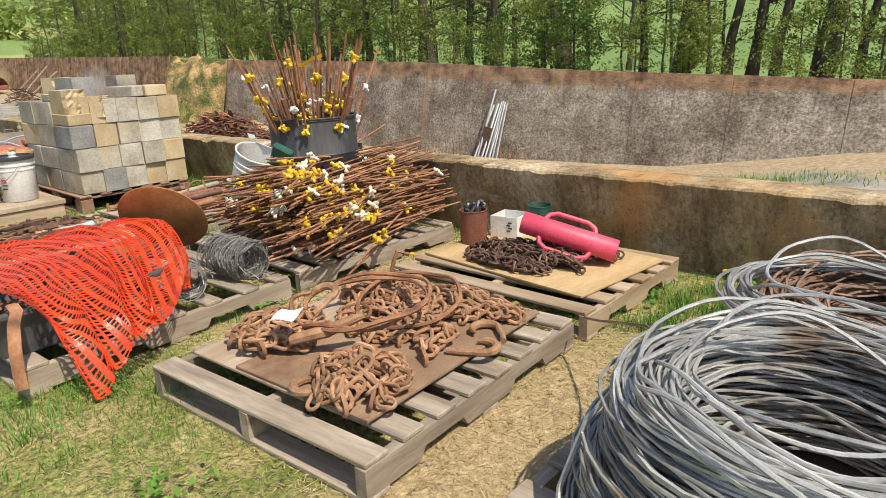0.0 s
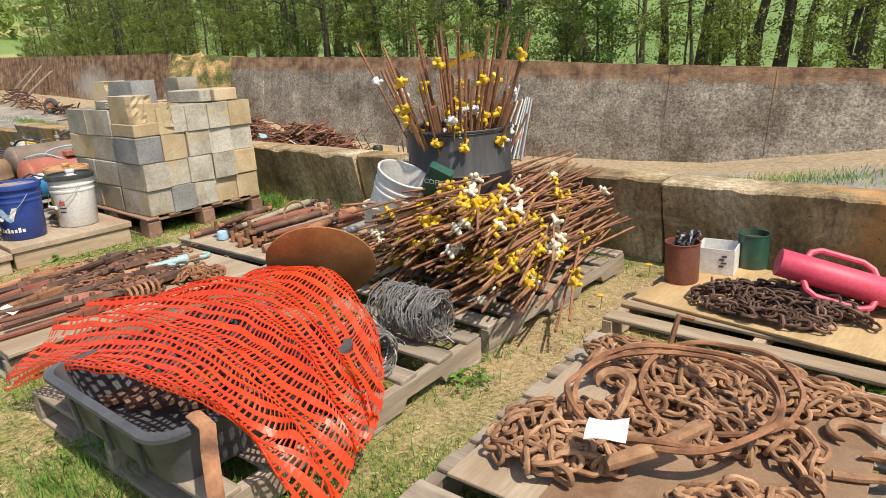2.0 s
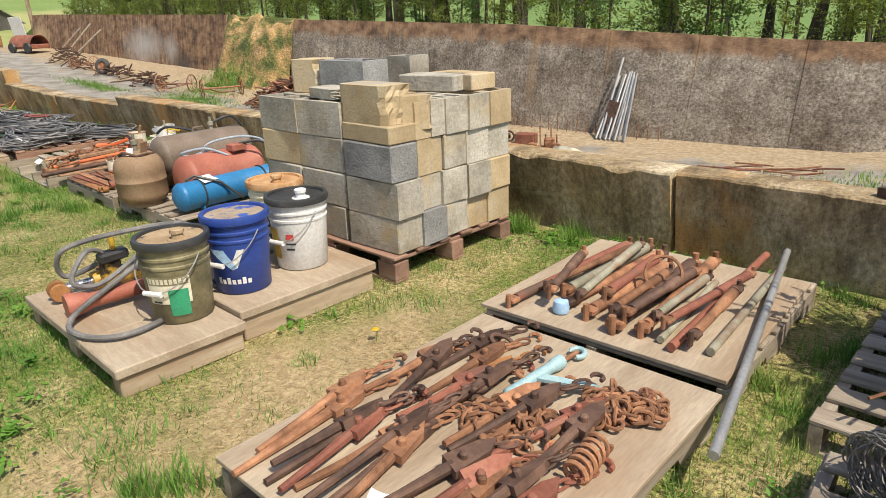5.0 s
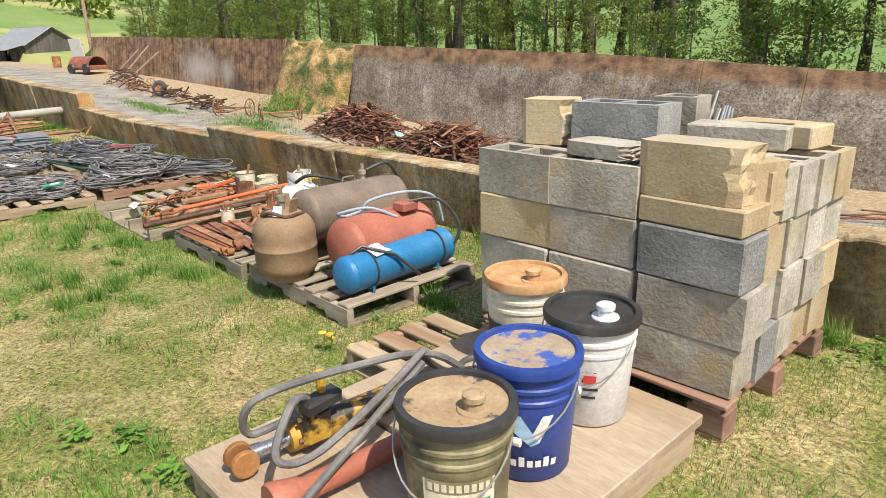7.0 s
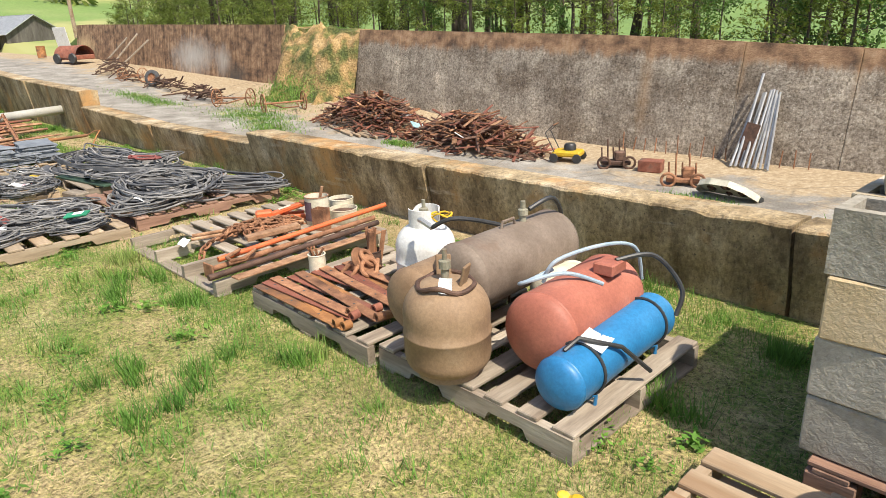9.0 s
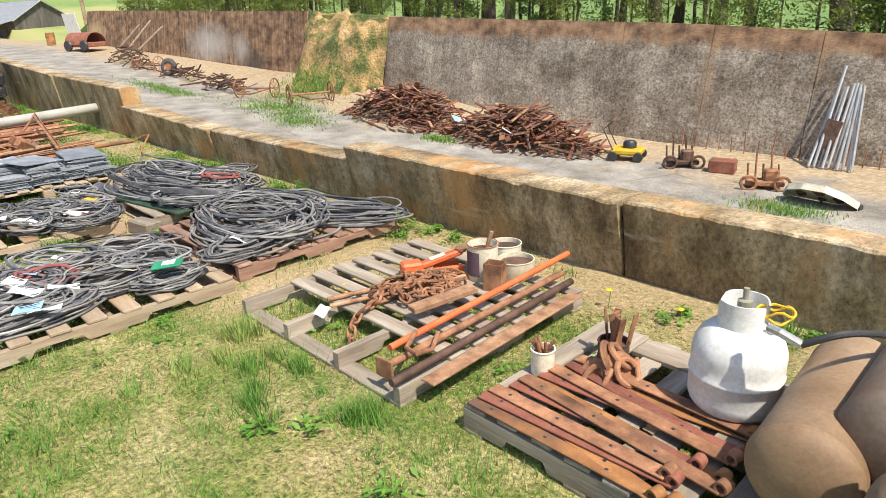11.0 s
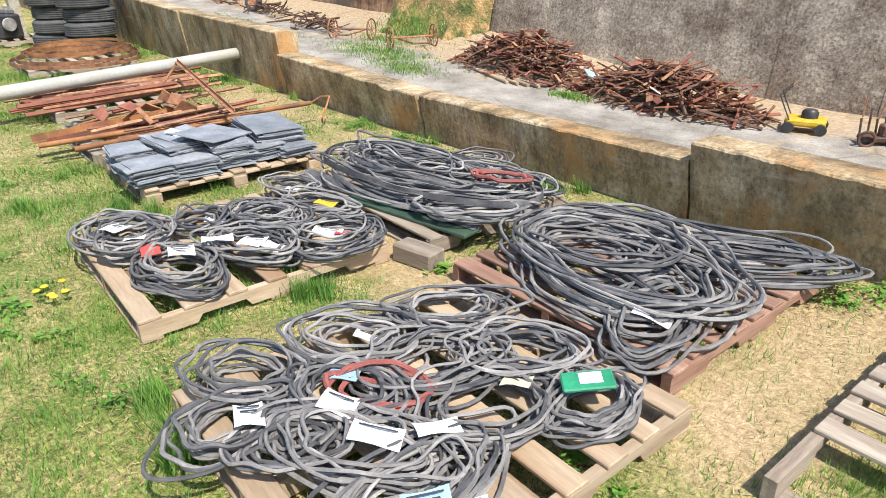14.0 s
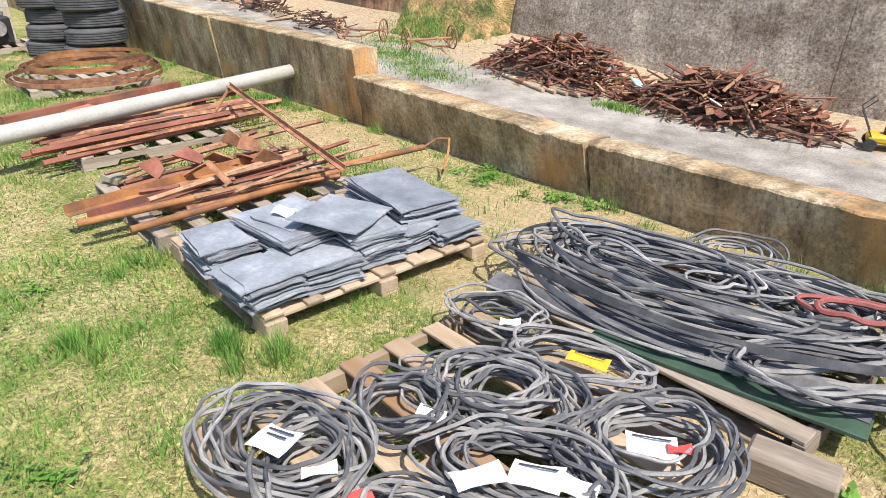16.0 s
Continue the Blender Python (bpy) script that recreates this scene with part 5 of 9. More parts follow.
        if not thick and rng.random() < 0.85:
            mat = M_YELLOW if rng.random() < 0.62 else M_WHITE
            part("insulator", rng.choice(clips[mat]), mat, ob, m=pose(0, rng.uniform(-0.25, 0.85) * ln, 0.004, 90, rng.uniform(0, 360), 0) @ Matrix.Scale(1.3, 4))
    solid("ribbon", Shape().sheet([[(0.03 * i, 0.008 * math.sin(i), 0.012 * i + s * 0.011 + 0.006 * math.sin(i * 2)) for i in range(7)] for s in (1, -1)], 0.001), M_YELLOW, "yellow plastic ribbon tied to stakes", "ribbon", pose(-1.50, 2.38, 1.12, 0, 0, 35))


stakes()


def pail(x, y, z, body, lid, label, spout=True, lean=(0, 0), yaw=0, ring=None, r=0.148, h=0.365, handle=True):
    """A twenty-litre pail with ribbed collar, wire handle and lid with a pouring spout."""
    ob = thing("bucket", label, "bucket", pose(x, y, z, lean[0], lean[1], yaw))
    rb = r * 0.86
    k = h / 0.365
    prof = [(0.0, 0.004), (rb - 0.006, 0.0), (rb, 0.006), (rb + (r - rb) * 0.70, 0.25 * k), (r * 0.985, 0.252 * k), (r * 0.985, 0.262 * k), (r * 0.955, 0.266 * k), (r * 0.965, 0.288 * k), (r * 1.0, 0.29 * k), (r * 1.0, 0.30 * k), (r * 0.965, 0.304 * k), (r * 0.97, 0.325 * k), (r * 1.01, 0.328 * k), (r * 1.01, 0.336 * k), (r * 0.975, 0.338 * k), (r * 0.985, 0.352 * k)]
    if lid is None:
        prof += [(r, h), (r + 0.006, h), (r + 0.006, h - 0.012), (r + 0.002, h - 0.012), (r - 0.004, h - 0.002), (rb - 0.004, 0.01), (0.0, 0.01)]
    part("body", Shape().lathe(prof, 40), body, ob, smooth=True)
    if lid is None:
        part("rim", Shape().tube([((r + 0.004) * math.cos(c), (r + 0.004) * math.sin(c), h) for c in np.linspace(0, 2 * math.pi, 41)[:-1]], 0.005, 8, True), body, ob, smooth=True)
        for s in (-1, 1):
            part("handle_lug", Shape().lathe([(0.0, 0.0), (0.016, 0.0), (0.016, 0.010), (0.008, 0.013), (0.0, 0.013)], 12), body, ob, m=pose(s * r * 0.965, 0, 0.312 * k, 0, 90 * s, 0))
    if lid is not None:
        part("lid_ring", Shape().lathe([(r * 1.0, h - 0.03), (r * 1.065, h - 0.028), (r * 1.075, h - 0.006), (r * 1.05, h + 0.004), (r * 0.93, h + 0.004), (r * 0.92, h - 0.008), (r * 0.9, h - 0.010)], 40), ring or body, ob, smooth=True)
        part("lid", Shape().lathe([(0.0, h - 0.008), (r * 0.85, h - 0.010), (r * 0.925, h - 0.0085)], 40), lid, ob, smooth=True)
        if spout:
            part("spout", Shape().lathe([(0.045, h - 0.009), (0.043, h - 0.004), (0.026, h - 0.004), (0.024, h + 0.018), (0.030, h + 0.02), (0.030, h + 0.034), (0.024, h + 0.038), (0.0, h + 0.038)], 20), M_WHITE if lid is M_BLACK else lid, ob, smooth=True, m=pose(0.055, -0.02, 0))
    if handle:
        pts = []
        for i in range(15):
            c = math.pi * i / 14
            pts.append((1.06 * r * math.cos(c), -0.03 - 0.13 * math.sin(c), 0.305 * k - 0.15 * math.sin(c)))
        part("handle", Shape().tube(pts, 0.0028, 6), M_PIPE, ob, "thin wire handle", smooth=True)
        part("grip", Shape().lathe([(0.011, -0.045), (0.012, 0.045)], 10), M_WHITE, ob, m=pose(0, -0.16, 0.155 * k, 0, 90, 0))
    return ob


def wrap(name, ob, r0, r1, z0, z1, a0, a1, mat, n=12, lift=0.0015):
    """A printed patch that follows a pail's side between two angles (degrees)."""
    g = [[((r0 if s == 0 else r1) * math.cos(radians(a0 + (a1 - a0) * i / n)), (r0 if s == 0 else r1) * math.sin(radians(a0 + (a1 - a0) * i / n)), z0 if s == 0 else z1) for i in range(n + 1)] for s in (1, 0)]
    g = np.array(g)
    sc = 1 + lift / r0
    g[..., :2] *= sc
    return part(name, Shape().sheet(g), mat, ob)


pail(-1.56, 2.04, 0.128, M_CREAM, None, "cream plastic bucket with another bucket inside", handle=False, r=0.155)
pail(-1.585, 1.99, 0.37, M_WHITE, None, "white plastic bucket leaning inside a cream bucket", lean=(-6, 26), handle=False, r=0.13, h=0.31)
carton = thing("coffee_carton", "crumpled dark green coffee package", "package", pose(-1.27, 2.05, 0.62, 20, 28, 30))
part("box", Shape().box((0.12, 0.05, 0.17), b=0.008), M_DKGREEN, carton)
text_part("COFFEE", 0.034, M_PAPER, carton, pose(0, -0.0262, 0.01, 90, -20, 0))


# ---------------------------------------------------------------- tool board and drive shafts
board(-3.16, -2.16, 0.40, 1.64, 0.130, M_PLY, "weathered plywood sheet laid over a pallet", t=0.016, rot=1)
board(-3.26, -2.21, 1.72, 2.78, 0.130, M_PLY, "grey plywood sheet laid over a pallet", t=0.016, rot=2)


def binder(x, y0, y1, mat, label, seed, blade=0.035, z=0.146):
    """A ratchet or lever load binder: tapered handle, head plates, pin and a hook on short links."""
    rng = random.Random(seed)
    ob = thing("load_binder", label, "load binder", pose(x, y0, z, 0, 0, rng.uniform(-6, 6)))
    ln = y1 - y0
    part("handle", Shape().tube([(0, 0, 0.014), (0.004, ln * 0.3, 0.016), (0, ln * 0.62, 0.018)], [0.011, 0.014, 0.018], 8), mat, ob, smooth=True)
    part("head", Shape().prism([(-blade, -0.02), (blade * 1.1, -0.03), (blade * 0.8, 0.10), (0, 0.15), (-blade * 0.7, 0.10)], 0.028, pose(0, ln * 0.64, 0.02, -90, 0, 0)), mat, ob)
    part("pin", Shape().lathe([(0.013, 0.0), (0.013, 0.05), (0.009, 0.055), (0, 0.056)], 10), mat, ob, m=pose(0.006, ln * 0.68, 0.0))
    link = Shape().tube([(0.016 * math.cos(c) * (0.7), 0.03 * math.sin(c), 0) for c in np.linspace(0, 6.283, 13)[:-1]], 0.0055, 6, True).mesh("link", mat, True)
    for k in range(4):
        part("link", link, mat, ob, m=pose(0.012 * k, ln * 0.80 + 0.042 * k, 0.016, 0, 70 * (k % 2), -12 * k))
    pts = [(0.02 * math.cos(c), 0.024 * math.sin(c), 0) for c in np.linspace(-1, 3.4, 11)]
    part("hook", Shape().tube(pts, [0.008] * 8 + [0.007, 0.006, 0.003], 6), mat, ob, smooth=True, m=pose(0.05, ln * 0.80 + 0.19, 0.016, 0, 10, 40))
    return ob


for x, a, b, mat, lab in [(-3.02, 0.38, 0.98, M_RUST, "rusty lever chain binder"), (-2.92, 0.42, 0.92, M_RUST_DARK, "dark rusty chain binder"), (-2.84, 0.46, 0.96, M_RUST, "rusty lever chain binder"), (-2.72, 0.43, 1.02, M_RUST_DARK, "purple-brown painted chain binder"), (-2.60, 0.55, 1.10, M_RUST, "rusty ratchet binder with white tag"), (-2.47, 0.38, 0.98, M_RUST, "rusty lever chain binder"), (-2.34, 0.38, 1.02, M_RUST_RED, "red-brown lever chain binder"), (-2.90, 0.98, 1.48, M_RUST, "rusty lever chain binder"), (-2.99, 1.05, 1.56, M_RUST_DARK, "dark rusty chain binder"), (-2.78, 0.92, 1.40, M_RUST_ORANGE, "orange-rusted chain binder")]:
    binder(x, a, b, mat, lab + " lying on plywood", int(-x * 100))
tool_rng = random.Random(17)
for k in range(16):
    x = -3.04 + 0.62 * (k % 8) / 7 + tool_rng.uniform(-0.03, 0.03)
    y = (0.44 if k < 8 else 0.86) + tool_rng.uniform(-0.04, 0.05)
    ob = binder(x, y, y + tool_rng.uniform(0.38, 0.56), (M_RUST, M_RUST_DARK, M_RUST_RED, M_RUST_DARK)[k % 4], ("rusty", "dark rusty", "red-brown", "dark purple-brown")[k % 4] + " lever binder in a row on plywood", 500 + k, z=0.158 + 0.014 * (k % 2))
    ob.matrix_basis = ob.matrix_basis @ pose(0, 0, 0, 0, tool_rng.uniform(-25, 25), tool_rng.uniform(-14, 14))
for k in range(7):
    pts = [(0.03 * math.cos(c), 0.045 * math.sin(c), 0) for c in np.linspace(0.3, 5.6, 14)]
    solid("shackle", Shape().tube(pts, 0.009, 8), (M_RUST, M_RUST_DARK)[k % 2], "rusty chain shackle lying among the binders", "shackle", pose(tool_rng.uniform(-2.95, -2.3), tool_rng.uniform(0.75, 1.5), 0.172, tool_rng.uniform(-30, 30), tool_rng.uniform(-30, 30), tool_rng.uniform(0, 360)), "small shackles", smooth=True)
aq = thing("ratchet_binder", "pale blue painted ratchet load binder", "load binder", pose(-2.68, 1.06, 0.148, 0, 0, -2))
part("barrel", Shape().lathe([(0.012, 0.0), (0.021, 0.01), (0.021, 0.25), (0.026, 0.26), (0.026, 0.30), (0.012, 0.31)], 14), M_AQUA, aq, smooth=True, m=pose(0, 0.1, 0.024, -90, 0, 0))
part("lever", Shape().prism([(-0.02, -0.05), (0.02, -0.05), (0.012, 0.16), (-0.012, 0.16)], 0.012, pose(0.05, 0.27, 0.03, -90, 0, -70)), M_AQUA, aq)
for yy, an in ((0.02, 200), (0.50, 20)):
    part("hook", Shape().tube([(0.028 * math.cos(c), 0.034 * math.sin(c), 0) for c in np.linspace(-1.4, 3.2, 12)], [0.010] * 9 + [0.009, 0.007, 0.003], 8), M_AQUA, aq, smooth=True, m=pose(0, yy, 0.016, 0, 0, an))
part("screw", Shape().tube([(0, 0.02, 0.02), (0, 0.5, 0.02)], 0.009, 8), M_RUST, aq)
for k in range(3):
    chain(wander(-2.36, 1.36, 0.13, 0.13, 0.160, 0.04, 26, 120 + k), 0.052, 0.0065, M_RUST, "rusty chain piled on the plywood", "tool board chain", 80 + k)
for k in range(3):
    chain(wander(-2.58, 1.06, 0.16, 0.15, 0.160, 0.03, 18, 130 + k), 0.048, 0.006, M_RUST, "rusty chain among the binders", "tool board chain", 90 + k)
s = Shape()
a = np.linspace(0, 2 * math.pi * 6, 90)
solid("coil_spring", s.tube(np.stack([0.034 * np.cos(a), a * 0.0046, 0.034 * np.sin(a) + 0.04], 1), 0.0075, 6), M_RUST, "rusty coil spring lying on plywood", "spring", pose(-2.29, 0.96, 0.146, 0, 0, 8), smooth=True)
card("paper_tag", pose(-2.60, 0.56, 0.19, 8, 12, 30), 0.075, 0.055, M_PAPER, "small white paper tag on a binder")


def drive_shaft(p, q, r, mat, label, joints=True, yoke=M_RUST):
    p, q = Vector(p), Vector(q)
    ob = thing("drive_shaft", label, "drive shaft", Matrix.Translation(p) @ (q - p).to_track_quat("Z", "Y").to_matrix().to_4x4())
    ln = (q - p).length
    part("tube", Shape().lathe([(0.0, 0.05), (r, 0.05), (r, ln * 0.55), (r * 1.22, ln * 0.56), (r * 1.22, ln - 0.05), (0, ln - 0.05)], 14), mat, ob, smooth=True)
    if joints:
        for zz, sg in ((0.03, 1), (ln - 0.03, -1)):
            yk = part("yoke", Shape().box((r * 2.6, r * 1.2, 0.05), b=0.006), yoke, ob, m=pose(0, 0, zz))
            part("cross", Shape().lathe([(r * 0.55, -r * 1.6), (r * 0.55, r * 1.6)], 10), yoke, ob, m=pose(0, 0, zz - 0.03 * sg, 90, 0, 0))
    return ob


drive_shaft((-3.12, 1.74, 0.175), (-3.08, 2.72, 0.175), 0.020, M_RUST_RED, "red-brown drive shaft lying on plywood")
drive_shaft((-3.00, 1.98, 0.175), (-2.98, 2.75, 0.178), 0.022, M_PIPE_OLD, "old green painted drive shaft on plywood")
drive_shaft((-2.92, 1.86, 0.178), (-2.88, 2.70, 0.178), 0.022, M_RUST, "rusty drive shaft lying on plywood", yoke=M_RUST_DARK)
drive_shaft((-2.80, 1.84, 0.180), (-2.78, 2.55, 0.18), 0.024, M_RUST, "rusty drive shaft lying on plywood")
drive_shaft((-2.66, 1.80, 0.180), (-2.70, 2.65, 0.18), 0.028, M_RUST_DARK, "dark rusty drive shaft with collar")
drive_shaft((-2.56, 1.84, 0.178), (-2.64, 2.74, 0.18), 0.024, M_RUST, "rusty drive shaft lying on plywood")
for k in range(9):
    x = -3.06 + 0.085 * k + tool_rng.uniform(-0.02, 0.02)
    y0, ln = tool_rng.uniform(1.78, 2.1), tool_rng.uniform(0.4, 0.72)
    drive_shaft((x, y0, 0.205 + 0.02 * (k % 2)), (x + tool_rng.uniform(-0.16, 0.12), min(2.76, y0 + ln), 0.20 + 0.02 * (k % 3)), tool_rng.uniform(0.012, 0.022), (M_RUST, M_RUST_DARK, M_PIPE_OLD, M_RUST_RED)[k % 4], "rusty drive shaft resting across others on plywood", yoke=(M_RUST_DARK, M_RUST)[k % 2])
rod("pipe", (-2.42, 1.80, 0.170), (-2.48, 2.96, 0.175), 0.018, M_RUST_RED, "red-brown steel pipe lying on plywood", "pipe", 12)
rod("pipe", (-2.48, 1.84, 0.165), (-2.54, 2.50, 0.165), 0.015, M_PIPE_OLD, "grey-green pipe lying on plywood", "pipe", 12)
rod("pipe", (-2.30, 1.86, 0.168), (-2.37, 2.85, 0.168), 0.017, M_PIPE_OLD, "grey-green pipe lying on plywood", "pipe", 12)
rod("pipe", (-2.06, 1.30, 0.165), (-2.41, 3.04, 0.185), 0.016, M_PIPE, "long galvanised pipe across the pallet edge", "pipe", 12)
solid("iron_ring", Shape().tube(ring_path(0.075, 0.075, 28), 0.007, 6, True), M_RUST, "rusty iron ring standing on a shaft", "ring", pose(-2.66, 2.22, 0.265, 70, 0, 30), smooth=True)
solid("blue_cap", Shape().lathe([(0.0, 0.0), (0.034, 0.002), (0.036, 0.02), (0.030, 0.05), (0.018, 0.056), (0.0, 0.056)], 16), M_LBLUE, "blue plastic shaft guard end", "cap", pose(-2.92, 1.84, 0.150), smooth=True)


# ---------------------------------------------------------------- stacked concrete blocks
def block_mesh(lx, ly, h, mat, holes=True):
    if holes:
        xs = [-lx / 2, -lx / 2 + 0.032, -0.016, 0.016, lx / 2 - 0.032, lx / 2] if lx > 0.3 else [-lx / 2, -lx / 2 + 0.032, lx / 2 - 0.032, lx / 2]
        ys = [-ly / 2, -ly / 2 + 0.032, ly / 2 - 0.032, ly / 2]
        full = (lambda i, j, k: not (j == 1 and i in (1, 3))) if lx > 0.3 else (lambda i, j, k: not (j == 1 and i == 1))
        return Shape().cells(xs, ys, [0, h], full).mesh("concrete_block", mat)
    g = Shape().box((lx, ly, h), at=(0, 0, h / 2), b=0.006)
    return g.mesh("concrete_block", mat)


def broken_block(lx, ly, h, mat, seed):
    """A block whose one end has broken away unevenly."""
    s, n = Shape(), 7
    g = []
    for j in range(n + 1):
        row = []
        for c in range(28):
            a = 2 * math.pi * c / 28
            k = max(abs(math.cos(a)), abs(math.sin(a)))
            x, y = lx / 2 * math.cos(a) / k, ly / 2 * math.sin(a) / k
            if x > lx * 0.28:
                x -= 0.05 * abs(noise.noise((j * 0.6, c * 0.7, seed))) + 0.02 * abs(noise.noise((j * 1.7, c * 1.9, seed)))
            row.append((x, y, h * j / n))
        g.append(row)
    vs = [p for r in g for p in r]
    fs = [(j * 28 + c, j * 28 + (c + 1) % 28, (j + 1) * 28 + (c + 1) % 28, (j + 1) * 28 + c) for j in range(n) for c in range(28)]
    fs += [tuple(range(28))[::-1], tuple(n * 28 + c for c in range(28))]
    return s.add(vs, fs).mesh("concrete_block", mat)


def block_stack():
    rng = random.Random(5)
    H, Z0 = 0.193, 0.153
    mats = {"g": M_BLOCK_GREY, "t": M_BLOCK_TAN, "d": M_BLOCK_DARK}
    words = {"g": "grey hollow concrete block in a stack", "t": "tan weathered concrete block in a stack", "d": "dark grey hollow concrete block in a stack"}
    full = {k: [block_mesh(0.392, 0.19, H - 0.004, m), block_mesh(0.386, 0.188, H - 0.004, m, False)] for k, m in mats.items()}
    half = {k: block_mesh(0.192, 0.188, H - 0.004, m) for k, m in mats.items()}
    slab = {k: block_mesh(0.386, 0.188, 0.092, m, False) for k, m in mats.items()}

    def put(kind, me, x, y, z, rz=0.0, rx=0.0, ry=0.0, txt=None):
        solid("concrete_block", me, mats[kind], txt or words[kind], "concrete block", pose(x, y, z, rx, ry, rz + rng.uniform(-2.8, 2.8)), "stacked concrete blocks")
    pick = "ggggggtgggggtgdg"
    n = 0
    for c in range(4):
        z = Z0 + c * H
        for i in range(3):
            for j in range(5):
                x, y = -4.155 - i * 0.396, 1.965 + j * 0.19
                n += 1
                kind = pick[(n * 7 + c * 3) % 16]
                if j == 0:
                    kind = {(0, 0): "g", (1, 0): "g", (2, 0): "d", (2, 1): "g", (3, 1): "g", (0, 1): "g", (1, 1): "g", (0, 2): "g", (1, 2): "g", (2, 2): "t", (3, 2): "g"}.get((c, i), kind)
                if j == 4 and i == 0:
                    kind = "ttgt"[c]
                if c == 3 and i == 0 and j < 3:
                    continue
                dx = rng.uniform(-0.022, 0.018)
                if j in (1, 3) and i == 0 and c < 3:
                    put(kind, half[kind], x + 0.10 + dx, y, z)
                    put(kind, half[kind], x - 0.098, y, z)
                else:
                    put(kind, full[kind][0 if c == 3 or rng.random() < 0.6 else 1], x + dx, y + rng.uniform(-0.004, 0.004), z)
    top = Z0 + 3 * H
    put("t", slab["t"], -4.165, 1.975, top, txt="tan half-height concrete block")
    put("t", broken_block(0.38, 0.188, H, M_BLOCK_TAN, 3), -4.19, 1.985, top + 0.094, 2, txt="tan concrete block with broken end")
    put("t", half["t"], -4.07, 2.16, top, 90)
    put("g", half["g"], -4.06, 2.27, top - 0.03 + 0.032, 90, 0, 0)
    put("g", half["g"], -4.05, 2.37, top, 90)
    put("t", broken_block(0.20, 0.10, H * 0.9, M_BLOCK_TAN, 5), -4.03, 2.10, top + 0.05, 70)
    put("g", broken_block(0.31, 0.17, 0.055, M_BLOCK_GREY, 12), -4.58, 2.02, top + H, -5, txt="thin broken grey slab lying on the stack")
    put("t", broken_block(0.23, 0.19, H, M_BLOCK_TAN, 8), -4.98, 2.19, top + H, 12, txt="yellowish broken concrete block on top")
    put("g", full["d"][0], -4.64, 2.22, top + H, 4)
    put("g", slab["g"], -4.30, 2.55, top + H, 10, txt="thin grey concrete block on top")
    put("t", slab["t"], -4.22, 2.70, top + H, -6, txt="thin tan concrete block on top")
    put("g", half["g"], -4.60, 2.62, top + H, 8)


block_stack()


# ---------------------------------------------------------------- bucket platform
def platform(x0, x1, y0, y1, z, boards, label):
    ob = thing("wooden_platform", label, "platform", pose((x0 + x1) / 2, (y0 + y1) / 2, 0))
    lx, ly = x1 - x0, y1 - y0
    for k in range(3):
        part("timber", Shape().box((ly - 0.03, 0.085, z - 0.045), b=0.005), M_WOOD_TAN, ob, m=pose(lx / 2 - 0.06 - k * (lx - 0.12) / 2, 0, (z - 0.045) / 2, 0, 0, 90))
    w = lx / boards
    for k in range(boards):
        part("deck_board", Shape().box((ly, w - 0.004, 0.042), b=0.005), M_PLY, ob, "dusty grey-brown plank", m=pose(-lx / 2 + w * (k + 0.5), 0, z - 0.022 + 0.002 * (k % 2), 0, 0, 90))


platform(-5.03, -3.92, 0.40, 0.95, 0.135, 3, "low timber platform topped with dusty planks")
platform(-5.00, -3.98, 0.96, 1.74, 0.155, 3, "low timber platform topped with dusty planks")
pallet(-5.35, -4.55, 1.25, 1.78, h=0.11, boards=4, mat=M_WOOD_TAN, label="short tan pallet behind the buckets")
b1 = pail(-4.22, 0.82, 0.136, M_OLIVE, M_DUST, "dirty olive oil bucket with muddy black lid", ring=M_BLACK, yaw=25)
wrap("label_patch", b1, 0.137, 0.143, 0.10, 0.22, 255, 330, M_CREAM)
wrap("label_patch", b1, 0.1335, 0.140, 0.045, 0.165, 292, 325, M_GREEN, lift=0.003)
wrap("label_band", b1, 0.1405, 0.1425, 0.185, 0.222, 258, 327, M_OLIVE, lift=0.003)
for k in range(9):
    wrap("print", b1, 0.1412, 0.1425, 0.192, 0.215, 261 + 7.2 * k, 266 + 7.2 * k, M_CREAM, 2, lift=0.0042)
for k in range(3):
    wrap("print", b1, 0.137, 0.1375, 0.155 - 0.025 * k, 0.163 - 0.025 * k, 262, 288 - 5 * k, M_INK, 6, lift=0.003)
b2 = pail(-4.25, 1.14, 0.157, M_BLUE, M_LID_BLUE, "blue plastic oil bucket with muddy lid", spout=False, yaw=18)


def wrap_quad(name, ob, corners, rad, mat, n=8, lift=0.0018):
    """A printed four-cornered patch on a pail; corners are (degrees, height), rad gives the side's radius at a height."""
    c = [np.array(q, float) for q in corners]
    g = []
    for j in range(n + 1):
        row = []
        for i in range(n + 1):
            a, z = (c[0] * (1 - i / n) + c[1] * i / n) * (1 - j / n) + (c[3] * (1 - i / n) + c[2] * i / n) * j / n
            r = rad(z) + lift
            row.append((r * math.cos(radians(a)), r * math.sin(radians(a)), z))
        g.append(row)
    return part(name, Shape().sheet(g), mat, ob)


def pail_radius(z):
    return 0.1273 + 0.0145 * z / 0.25


